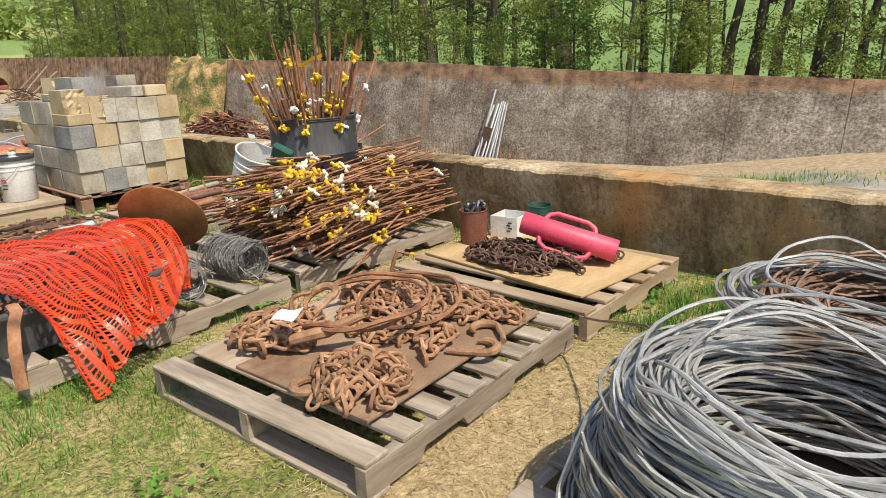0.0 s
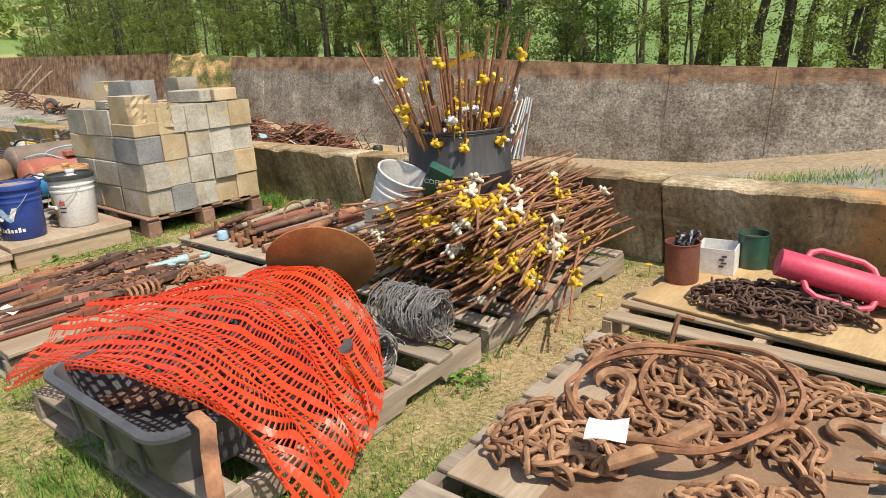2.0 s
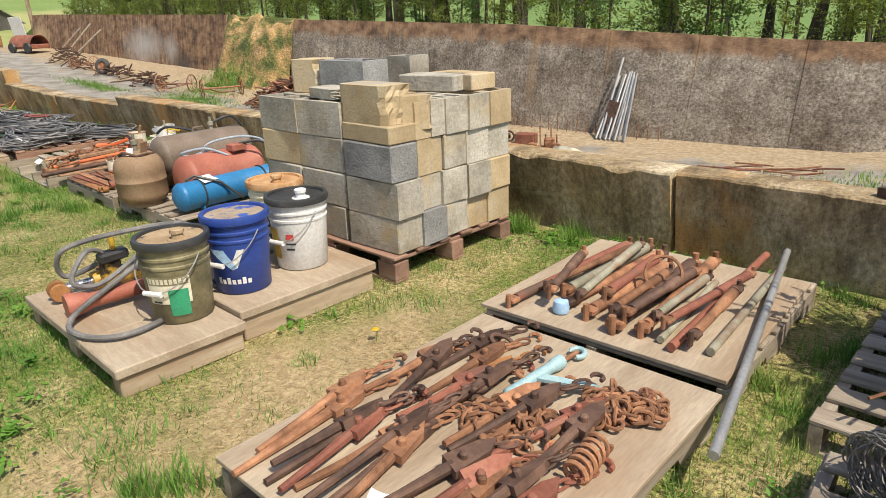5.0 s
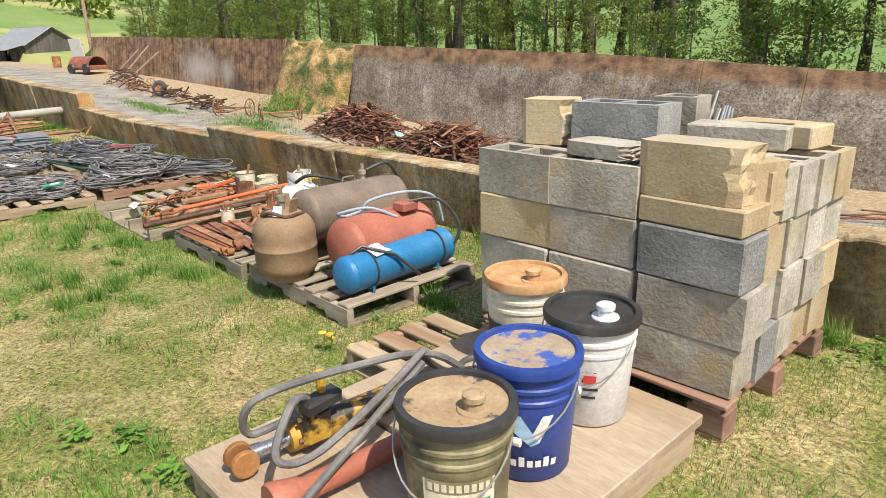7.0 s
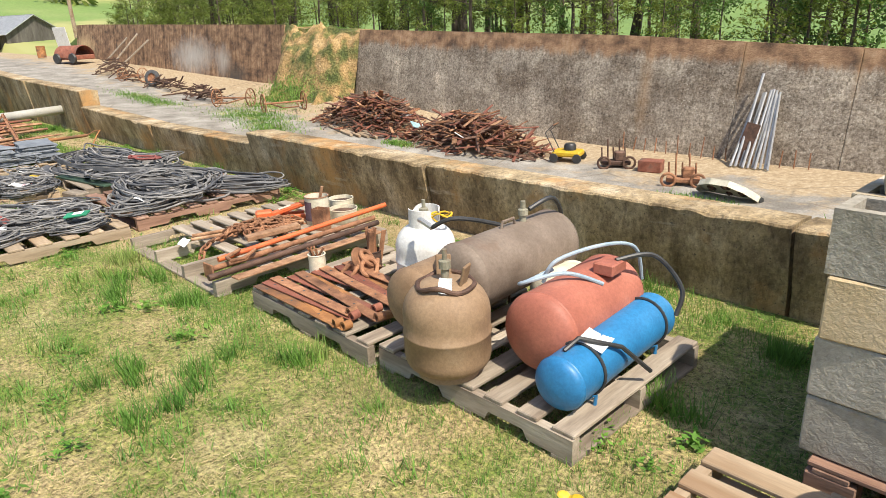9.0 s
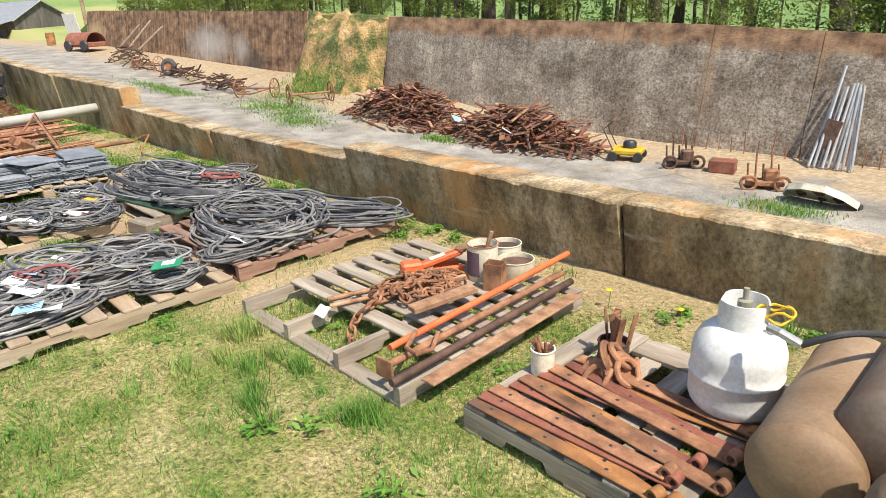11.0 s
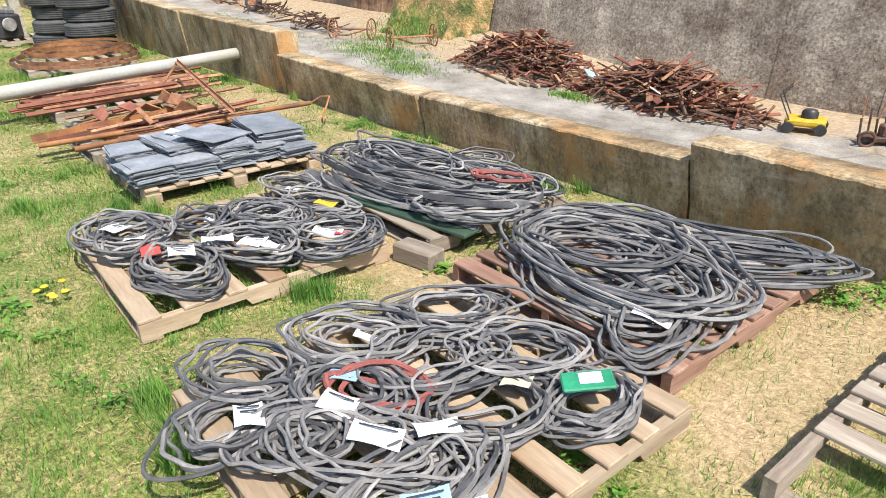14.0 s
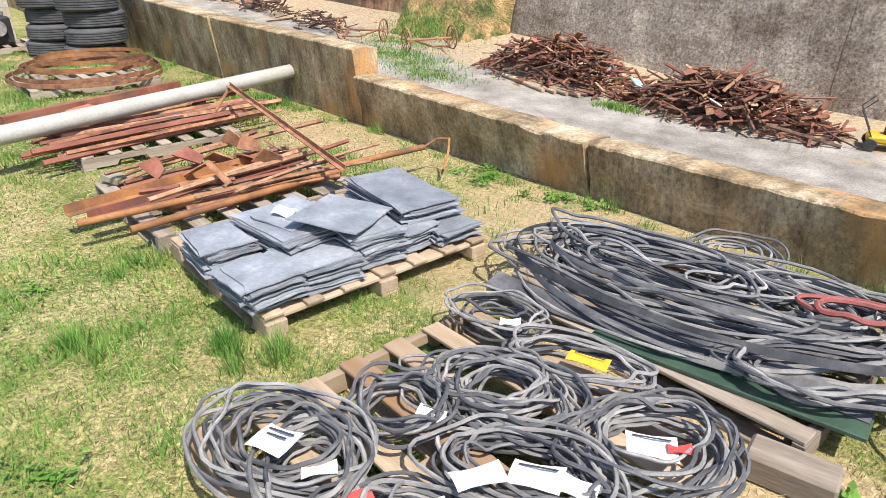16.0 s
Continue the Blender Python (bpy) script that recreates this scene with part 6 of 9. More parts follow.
wrap_quad("emblem", b2, [(250, 0.222), (284, 0.222), (306, 0.135), (296, 0.125)], pail_radius, M_LBLUE)
wrap_quad("emblem", b2, [(322, 0.222), (309, 0.222), (298, 0.165), (306, 0.135)], pail_radius, M_PAPER)
for k in range(7):
    wrap("print", b2, 0.1315, 0.1340, 0.055, 0.088 if k in (0, 2, 5) else 0.078, 262 + 10 * k, 269 + 10 * k, M_PAPER, 3)
b3 = pail(-4.28, 1.50, 0.157, M_WHITE, M_BLACK, "white plastic bucket with black spout lid", ring=M_BLACK, yaw=10)
wrap("label_patch", b3, 0.132, 0.1425, 0.06, 0.22, 225, 268, M_GOLD)
for k in range(4):
    wrap("print", b3, 0.136, 0.1375, 0.195 - 0.028 * k, 0.205 - 0.028 * k, 285, 306 - 3 * (k % 2), M_INK, 4)
wrap("print", b3, 0.138, 0.141, 0.165, 0.195, 287, 303, M_RED_INK, 4)
b4 = pail(-4.66, 1.62, 0.155, M_CREAM, M_LID_RUST, "cream bucket with rust-covered lid", ring=M_LID_RUST, handle=False)
wrap("label_band", b4, 0.135, 0.141, 0.13, 0.20, 180, 360, M_INK, 24)
wrap("print", b4, 0.137, 0.139, 0.15, 0.175, 255, 290, M_PAPER, 6, lift=0.003)


M_OILY = surface("oily_yellow_paint", [(0.3, (0.40, 0.22, 0.03)), (0.6, (0.58, 0.36, 0.06)), (0.8, (0.62, 0.44, 0.14))], 6, 60, 0.45, 0.2, stain=(0.028, 0.022, 0.017), stain_scale=7, stain_at=(0.44, 0.53))


def hydraulic_cylinder():
    ob = thing("hydraulic_cylinder", "oily yellow hydraulic cylinder with hoses", "hydraulic cylinder", pose(-4.72, 0.52, 0.137, 0, 0, -4))
    part("barrel", Shape().lathe([(0.0, 0.0), (0.045, 0.0), (0.045, 0.55), (0.05, 0.56), (0.05, 0.60), (0.0, 0.61)], 20), M_OILY, ob, "yellow paint with black oil", smooth=True, m=pose(-0.09, 0.12, 0.055, -90, 0, 0))
    part("rod", Shape().lathe([(0.022, 0.0), (0.022, 0.14)], 14), M_CHROME, ob, smooth=True, m=pose(-0.09, 0.0, 0.055, -90, 0, 0))
    for dx in (-0.03, 0.03):
        part("clevis", Shape().lathe([(0.04, -0.011), (0.043, -0.007), (0.043, 0.007), (0.04, 0.011)], 16), M_RUST_ORANGE, ob, m=pose(-0.09 + dx, -0.03, 0.05, 0, 90, 0))
    part("valve", Shape().box((0.09, 0.10, 0.13), b=0.012), M_OILY, ob, m=pose(-0.07, 0.20, 0.10))
    part("valve_cap", Shape().box((0.06, 0.14, 0.05), b=0.01), M_BLACK, ob, m=pose(-0.04, 0.22, 0.175, 0, 8, 12))
    for k in range(4):
        part("bolt", Shape().lathe([(0.009, 0), (0.009, 0.012), (0, 0.013)], 6), M_RUST_DARK, ob, m=pose(-0.105 + 0.06 * (k % 2), 0.15, 0.06 + 0.07 * (k // 2), 90, 0, 0))
    part("pin", Shape().lathe([(0.014, 0), (0.014, 0.09), (0, 0.092)], 10), M_GOLD, ob, m=pose(-0.05, 0.23, 0.18))
    tb = part("jack_tube", Shape().lathe([(0.0, 0.0), (0.055, 0.0), (0.06, 0.01), (0.042, 0.09), (0.035, 0.1), (0.035, 0.45), (0.0, 0.46)], 18), M_TANKRED, ob, "faded red steel tube", smooth=True, m=pose(0.17, -0.06, 0.06, -90, 0, 0))
    hoses = [[(-0.06, 0.20, 0.18), (0.02, 0.10, 0.24), (0.10, 0.0, 0.14), (0.10, 0.12, 0.10), (0.14, 0.35, 0.24), (0.10, 0.52, 0.30), (0.03, 0.42, 0.16)],
             [(-0.04, 0.22, 0.17), (-0.12, 0.02, 0.10), (-0.05, 0.02, 0.25), (0.05, 0.30, 0.30), (0.12, 0.55, 0.28), (0.20, 0.75, 0.10), (0.15, 0.95, 0.04)],
             [(0.12, 0.5, 0.27), (0.18, 0.2, 0.14), (0.26, -0.06, 0.04), (0.42, -0.08, 0.02), (0.56, 0.05, 0.02), (0.50, 0.28, 0.02), (0.34, 0.55, 0.05), (0.2, 0.8, 0.06)],
             [(0.10, 0.5, 0.29), (0.0, 0.70, 0.12), (-0.08, 0.88, 0.08), (0.05, 1.0, 0.10), (0.2, 0.86, 0.06)]]
    for k, h in enumerate(hoses):
        pts = [catmull(np.array(h), t) for t in np.linspace(0, 1, 40)]
        part("hose", Shape().tube(pts, 0.0125, 8), M_BELT_GREY if k != 3 else M_BELT, ob, "grey rubber hydraulic hose", smooth=True)


hydraulic_cylinder()


# ---------------------------------------------------------------- tanks
def lying_tank(x, y0, y1, z, r, mat, label, feet=True, dx=0.0, band=False):
    ob = thing("gas_cylinder" if r < 0.12 else "air_tank", label, "tank", pose(x, y0, z, 0, 0, math.degrees(math.atan2(-dx, y1 - y0))))
    ln = y1 - y0
    e = r * 0.45
    prof = [(0.0, 0.0)] + [(r * math.sin(c), e * (1 - math.cos(c))) for c in np.linspace(0.25, math.pi / 2, 8)]
    prof += [(r, e + 0.001), (r + 0.003, e + 0.006), (r, e + 0.012), (r, ln - e - 0.012), (r + 0.003, ln - e - 0.006), (r, ln - e)] + [(r * math.cos(c), ln - e + e * math.sin(c)) for c in np.linspace(0.15, math.pi / 2 - 0.25, 7)] + [(0.0, ln)]
    part("shell", Shape().lathe(prof, 36), mat, ob, smooth=True, m=pose(0, 0, 0, -90, 0, 0))
    if feet:
        for yy in (ln * 0.2, ln * 0.8):
            pts = [(-r * 0.75, 0, -r - 0.02), (-r * 0.8, 0, -r * 0.75), (-r * 0.5, 0, -r * 0.95), (r * 0.5, 0, -r * 0.95), (r * 0.8, 0, -r * 0.75), (r * 0.75, 0, -r - 0.02)]
            part("foot", Shape().tube(pts, 0.008, 6), mat, ob, m=pose(0, yy, 0))
    return ob


blue = lying_tank(-5.82, 1.55, 2.36, 0.232, 0.098, M_TANKBLUE, "blue steel gas cylinder lying on a pallet", dx=-0.05)
card("label", pose(0.025, 0.24, 0.100, 0, 14, 8), 0.10, 0.12, M_PAPER, "", parent=blue, curl=0.004)
for yy in (0.18, 0.68):
    part("strap", Shape().tube([(0.103 * math.cos(c), yy, 0.103 * math.sin(c)) for c in np.linspace(-1.2, 4.3, 22)], 0.006, 6), M_BLACK, blue, "thin black tie strap", smooth=True)
part("hose", Shape().tube([(-0.02, 0.10, 0.10), (0.0, 0.16, 0.13), (0.10, 0.30, 0.07), (0.16, 0.42, -0.06)], 0.009, 8), M_BLACK, blue, "short black hose with nozzle", smooth=True)
red = lying_tank(-6.02, 1.68, 2.36, 0.305, 0.160, M_TANKRED, "faded red air tank lying on a pallet", dx=-0.05)
part("bracket", Shape().box((0.09, 0.12, 0.05), b=0.006), M_TANKRED, red, m=pose(0.08, 0.45, 0.175))
for k, pts in enumerate([[(-0.14, 0.30, 0.10), (-0.09, 0.32, 0.20), (0.02, 0.52, 0.235), (0.07, 0.70, 0.18), (0.08, 0.76, 0.02)], [(-0.12, 0.34, 0.15), (-0.17, 0.22, 0.12), (-0.12, 0.12, 0.16), (0.0, 0.24, 0.19), (0.10, 0.36, 0.13)], [(0.10, 0.46, 0.2), (0.2, 0.60, 0.20), (0.3, 0.66, 0.06), (0.3, 0.62, -0.05)]]):
    part("hose", Shape().tube([catmull(np.array(pts), t) for t in np.linspace(0, 1, 24)], 0.0085 if k < 2 else 0.010, 8), M_HOSE if k < 2 else M_BLACK, red, "grey-blue air hose" if k < 2 else "black air hose", smooth=True)
tankA = lying_tank(-6.66, 1.60, 2.38, 0.285, 0.150, M_TANKBROWN, "rusty brown air tank lying on a pallet", dx=-0.05)
tankB = lying_tank(-6.48, 1.72, 2.52, 0.400, 0.155, M_TANKGREY, "grey-brown pressure tank resting on another tank", feet=False, dx=-0.02)
part("valve", Shape().lathe([(0.016, 0), (0.016, 0.03), (0.024, 0.035), (0.024, 0.06), (0.012, 0.065), (0.012, 0.10), (0.0, 0.102)], 12), M_PIPE_OLD, tankB, "brass tank valve", m=pose(0, 0.50, 0.15))
part("hose", Shape().tube([catmull(np.array([(0.02, 0.52, 0.21), (0.05, 0.66, 0.24), (0.03, 0.76, 0.12), (-0.05, 0.70, 0.02), (-0.12, 0.45, 0.13), (-0.2, 0.25, 0.19), (-0.3, 0.20, 0.14)]), t) for t in np.linspace(0, 1, 34)], 0.011, 8), M_BLACK, tankB, "black rubber hose", smooth=True)
part("handle", Shape().tube([(0, 0.34, 0.15), (0, 0.35, 0.185), (0, 0.43, 0.185), (0, 0.44, 0.15)], 0.007, 6), M_TANKGREY, tankB)
part("nozzle", Shape().tube([(-0.3, 0.20, 0.14), (-0.36, 0.20, 0.16), (-0.40, 0.22, 0.155)], 0.014, 8), M_PIPE, tankB, "metal hose fitting")


def upright_tank(x, y, z, r, h, mat, label, collar):
    ob = thing("propane_tank", label, "tank", pose(x, y, z))
    prof = [(r * 0.7, 0.0), (r * 0.72, 0.0), (r * 0.72, 0.03)] + [(r * (0.72 + 0.28 * math.sin(c)), 0.03 + 0.06 * (1 - math.cos(c))) for c in np.linspace(0.2, math.pi / 2, 6)]
    prof += [(r, h * 0.45), (r + 0.003, h * 0.46), (r + 0.003, h * 0.48), (r, h * 0.49)] + [(r * 0.995, h * 0.60)] + [(r * math.cos(c) ** 0.75 if c < 1.5 else 0.0, h * 0.66 + h * 0.34 * math.sin(c)) for c in np.linspace(0, math.pi / 2, 14)]
    part("shell", Shape().lathe(prof, 36), mat, ob, smooth=True)
    if collar:
        n, rc, z0 = 26, r * 0.52, h * 0.93
        vs, fs = [], []
        for i in range(n + 1):
            c = 0.5 + 5.5 * i / n
            hh = 0.105 - 0.03 * max(0.0, math.cos(2 * c - 0.4)) ** 3
            for rr2 in (rc, rc - 0.005):
                vs += [(rr2 * math.cos(c), rr2 * math.sin(c), z0), (rr2 * math.cos(c), rr2 * math.sin(c), z0 + hh)]
        for i in range(n):
            a, b = 4 * i, 4 * i + 4
            fs += [(a, b, b + 1, a + 1), (b + 2, a + 2, a + 3, b + 3), (a + 1, b + 1, b + 3, a + 3)]
        part("collar", Shape().add(vs, fs), mat, ob, smooth=True)
    part("valve", Shape().lathe([(0.016, h * 0.97), (0.016, h + 0.04), (0.024, h + 0.045), (0.024, h + 0.075), (0.010, h + 0.08), (0.010, h + 0.12), (0, h + 0.121)], 12), M_PIPE_OLD, ob, "brass valve")
    return ob


wt = upright_tank(-7.02, 2.08, 0.0, 0.155, 0.36, M_WHITE, "white propane tank standing in the grass", True)
wt.matrix_basis = pose(-7.02, 2.08, 0.122)
part("cord", Shape().tube(np.concatenate([ring_path(0.06, 0.05, 20, 0.2, k, 0.03) + np.array([0.09, 0.03, 0.40 + 0.012 * k]) for k in range(2)]), 0.0045, 6), M_YELLOW, wt, "yellow looped cord", smooth=True)
bt = upright_tank(-6.325, 1.545, 0.122, 0.172, 0.39, M_TANKBROWN, "rusty brown upright gas tank on a pallet", False)
part("hose", Shape().tube(ring_path(0.11, 0.11, 30, 0.1, 3, 0.03) + np.array([0, 0, 0.375]), 0.010, 8, True), M_RUST_DARK, bt, "dark hose coiled round the valve", smooth=True)
for an in (20, 140):
    part("lug", Shape().box((0.012, 0.06, 0.10), b=0.004), M_TANKBROWN, bt, m=pose(0.08 * math.cos(radians(an)), 0.08 * math.sin(radians(an)), 0.41, 0, 14, an))
card("tag", pose(0.07, -0.07, 0.40, 60, 0, 30), 0.05, 0.06, M_PAPER, "", parent=bt)
pinkt = lying_tank(-6.28, 2.10, 2.40, 0.26, 0.11, M_CREAM, "small pinkish white tank with hose fittings", feet=True)

# flat irons, cans and chain links
for k in range(13):
    x0, y0 = -7.74 + 0.012 * k, 1.49 + 0.045 * k
    z0 = 0.126 + 0.012 * (k % 3)
    ob = thing("flat_iron", "long rusty flat iron strap with rolled eye", "iron strap", pose(x0, y0, z0, RNG.uniform(-3, 3), 0, RNG.uniform(-13, 8) - 2))
    ln = RNG.uniform(0.72, 0.86)
    mat = (M_RUST_ORANGE, M_RUST_RED, M_RUST)[k % 3]
    part("strap", Shape().box((ln, 0.06, 0.008), at=(ln / 2, 0, 0.006), b=0.002), mat, ob)
    part("eye", Shape().lathe([(0.014, -0.022), (0.022, -0.022), (0.022, 0.022), (0.014, 0.022)], 14, closed=True), mat, ob, smooth=True, m=pose(ln, 0, 0.022, 90, 0, 0))
    # flat black discs stand in for the shade inside undrilled bolt holes
    for j in range(3):
        part("bolt_hole", Shape().lathe([(0.007, 0.0), (0.007, 0.0006), (0.0, 0.0008)], 8), M_BLACK, ob, m=pose(ln * (0.12 + 0.3 * j), 0, 0.0102))
tin("can", -7.52, 2.10, 0.0, 0.062, 0.22, M_RUST_DARK, "ribbed old can full of flat iron strips", ridges=5, full=0.9)
for k in range(9):
    a = RNG.uniform(0, 6.28)
    solid("iron_strip", Shape().box((0.03, 0.006, 0.30), at=(0, 0, 0.15), b=0.002), M_RUST, "rusty iron strip standing in a can", "iron strip", pose(-7.52 + 0.03 * math.cos(a), 2.10 + 0.03 * math.sin(a), 0.04, RNG.uniform(-9, 9), RNG.uniform(-9, 9), RNG.uniform(0, 180)), "iron strips in the can")
tin("can", -7.68, 1.84, 0.122, 0.048, 0.11, M_CREAM, "small dirty white can with bolts", full=0.8)
for k in range(6):
    rod("bolt", (-7.68 + RNG.uniform(-.025, .025), 1.84 + RNG.uniform(-.025, .025), 0.18), (-7.68 + RNG.uniform(-.04, .04), 1.84 + RNG.uniform(-.04, .04), 0.27), 0.007, M_RUST, "rusty bolt standing in a can", "bolt", 6, "bolts in the can")
for k, (x, y, rz) in enumerate([(-7.47, 1.90, 0), (-7.38, 1.98, 50), (-7.44, 2.02, 100)]):
    pts = [(0.055 * math.cos(c) * 0.8, 0.055 * math.sin(c), 0) for c in np.linspace(0.5, 5.8, 16)]
    ob = thing("shackle", "rusty iron shackle with pin", "shackle", pose(x, y, 0.15 + 0.03 * k, 40, 10 * k, rz), "rusty shackles")
    part("bow", Shape().tube(pts, 0.013, 8), M_RUST, ob, smooth=True)
    part("pin", Shape().lathe([(0.011, -0.06), (0.011, 0.06), (0.018, 0.062), (0.018, 0.075), (0, 0.076)], 10), M_RUST, ob, m=pose(0.042, 0, 0, 90, 0, 0))
    part("plate", Shape().lathe([(0.0, 0.0), (0.07, 0.0), (0.074, 0.006), (0.07, 0.012), (0.0, 0.014)], 20), M_RUST, ob, m=pose(-0.02, 0.02, -0.04, 20, 0, 0))
board(-7.50, -7.10, 2.22, 2.36, 0.11, M_WOOD, "short grey board lying by the wall", t=0.02, name="plank")


# ---------------------------------------------------------------- scrap on the open pallet
rod("wagon_pole", (-8.26, 1.52, 0.15), (-8.28, 2.84, 0.205), 0.017, M_ORANGE, "long orange-red steel pole on a pallet", "pole", 10)
rod("wagon_pole", (-8.17, 1.42, 0.135), (-8.19, 2.66, 0.165), 0.017, M_RUST, "rusty steel pole with flat end on a pallet", "pole", 12)
rod("wagon_pole", (-8.06, 1.36, 0.13), (-8.10, 2.62, 0.155), 0.019, M_RUST_DARK, "dark rusty bar on a pallet", "pole", 10)
solid("iron_bar", Shape().box((0.075, 1.10, 0.012), b=0.003), M_RUST_TAN, "flat rusty drawbar with holes", "bar", pose(-8.00, 2.02, 0.118, 0, 0, 3))
solid("iron_plate", Shape().box((0.10, 0.012, 0.09), b=0.003), M_RUST, "small square rusty end plate", "plate", pose(-8.17, 1.415, 0.13, 0, 0, 4))
solid("clevis", Shape().tube([(-0.05, 0.10, 0), (-0.055, -0.05, 0), (0, -0.10, 0), (0.055, -0.05, 0), (0.05, 0.10, 0)], 0.011, 8), M_RUST, "rusty U-shaped clevis on the bars", "clevis", pose(-8.14, 1.60, 0.185, 0, 0, 35), smooth=True)
for k in range(3):
    chain(wander(-8.66, 2.02, 0.22, 0.34, 0.125, 0.07, 24, 160 + k), 0.06, 0.0075, M_RUST, "rusty chain heaped on the open pallet", "pallet chain", 150 + k)
chain([(-8.70, 1.78, 0.15), (-8.66, 1.66, 0.14), (-8.62, 1.57, 0.10), (-8.60, 1.54, 0.03)], 0.06, 0.0075, M_RUST, "rusty chain end hanging between boards", "pallet chain", 3)
rod("iron_bar", (-8.94, 1.66, 0.128), (-8.72, 2.30, 0.135), 0.012, M_RUST_TAN, "thin brown rod on pallet boards", "bar", 8)
rod("iron_bar", (-8.86, 1.62, 0.128), (-8.60, 2.34, 0.14), 0.011, M_RUST_TAN, "thin brown rod on pallet boards", "bar", 8)
solid("wedge", Shape().box((0.075, 0.36, 0.03), b=0.004), M_RUST_TAN, "tan iron wedge lying on chains", "wedge", pose(-8.40, 1.98, 0.185, 4, 0, -14))
card("paper_tag", pose(-8.84, 1.56, 0.13, 25, 10, 20), 0.06, 0.07, M_PAPER, "small white paper tag on a bar")
jack = thing("bottle_jack", "orange-red painted trolley jack", "jack", pose(-8.80, 2.28, 0.112, 0, 0, 62))
part("frame", Shape().box((0.34, 0.03, 0.05), at=(0, 0.05, 0.03), b=0.005), M_ORANGE, jack)
part("frame", Shape().box((0.34, 0.03, 0.05), at=(0, -0.05, 0.03), b=0.005), M_ORANGE, jack)
part("arm", Shape().box((0.30, 0.05, 0.035), b=0.008), M_ORANGE, jack, m=pose(0.03, 0, 0.085, 0, -14, 0))
part("saddle", Shape().lathe([(0.03, 0), (0.034, 0.005), (0.034, 0.02), (0.0, 0.024)], 14), M_RUST, jack, m=pose(0.17, 0, 0.12))
part("body", Shape().box((0.12, 0.09, 0.09), b=0.012), M_ORANGE, jack, m=pose(-0.12, 0, 0.05))
for sx in (-0.14, 0.14):
    part("wheel", Shape().lathe([(0.0, -0.012), (0.026, -0.012), (0.028, 0), (0.026, 0.012), (0.0, 0.012)], 14), M_RUST_DARK, jack, m=pose(sx, 0.078, 0.028, 90, 0, 0))
part("label", Shape().box((0.09, 0.045, 0.001), b=0.0002), M_CREAM, jack, m=pose(0.03, 0, 0.106, 0, -14, 0))
c1 = tin("can", -8.56, 2.44, 0.112, 0.085, 0.20, M_CREAM, "open paint can with rusty contents", full=0.8, rim=M_RUST)
wrap("label_patch", c1, 0.0855, 0.0855, 0.03, 0.17, 230, 300, surface("purple_brown_print", [(0.3, (0.07, 0.04, 0.06)), (0.7, (0.16, 0.10, 0.12))], 8, 60, 0.6, 0), 10)
rod("stirring_stick", (-8.56, 2.44, 0.20), (-8.52, 2.47, 0.38), 0.012, M_RUST_TAN, "brown wooden stick standing in a can", "stick", 6)
tin("can", -8.44, 2.58, 0.112, 0.10, 0.10, M_CREAM, "low cream plastic tub", full=0.75)
tin("can", -8.60, 2.68, 0.112, 0.09, 0.13, M_CREAM, "cream plastic tub by the wall", full=0.8)
solid("rusty_box", Shape().cells([-0.05, -0.045, 0.045, 0.05], [-0.04, -0.035, 0.035, 0.04], [0, 0.005, 0.15], lambda i, j, k: k == 0 or i != 1 or j != 1), M_RUST, "small open rusty steel box", "box", pose(-8.40, 2.36, 0.112, 0, 0, 20))


# ---------------------------------------------------------------- drive belts
def belt_bundle(x, y, z, a, b, rot, count, seed, label, group, mat=None, r=0.0075, wob=0.2, lift=0.07, spread=0.1, flat=1.0, lean=0.0):
    rng = random.Random(seed)
    ob = thing("drive_belt", label, "drive belt", pose(x, y, z, lean, 0, rot), group)
    for k in range(count):
        f = rng.uniform(1 - spread * 3.2, 1 + spread * 0.8)
        path = ring_path(a * f, b * f * rng.uniform(0.86, 1.08), 46, wob, seed * 1.7 + k * 0.37, lift)
        path += np.array([rng.uniform(-0.02, 0.02), rng.uniform(-0.02, 0.02), 0])
        path[:, 2] = np.maximum(path[:, 2] * rng.uniform(0.2, 1), 0) + 0.008 + rng.random() * min(lift, 0.012 * count)
        mm = mat or (M_BELT_GREY if rng.random() < 0.6 else M_BELT)
        part("belt", Shape().tube(path, r * rng.uniform(0.8, 1.15), 6, True, flat=flat), mm, ob, smooth=True)
    return ob


GA = "bundled drive belts on a tan pallet"
for i, (x, y, a, b, rot, n) in enumerate([(-10.68, 0.84, 0.24, 0.17, 40, 8), (-10.62, 1.26, 0.25, 0.14, 60, 8), (-10.72, 0.42, 0.21, 0.14, 30, 8), (-10.50, 0.28, 0.15, 0.19, 0, 8), (-10.40, 0.62, 0.19, 0.14, 20, 9), (-10.14, 0.52, 0.26, 0.14, 30, 10), (-9.90, 0.52, 0.14, 0.33, 8, 12), (-10.36, 0.98, 0.20, 0.26, -20, 9), (-10.20, 1.24, 0.24, 0.17, 50, 9), (-9.86, 1.22, 0.13, 0.19, 5, 12), (-10.06, 0.94, 0.20, 0.24, -15, 8), (-10.30, 0.40, 0.17, 0.12, 70, 6)]):
    belt_bundle(x, y, 0.112, a * 1.06, b * 1.1, rot, int(n * 1.5), 200 + i, "bundle of dusty black rubber drive belts", GA, r=0.0068, lift=0.065, spread=0.14, wob=0.3)
belt_bundle(-10.34, 0.70, 0.14, 0.19, 0.11, 40, 3, 230, "reddish rubber drive belts", GA, mat=M_BELT_RED, r=0.009)
GB = "large drive belts on a brown pallet"
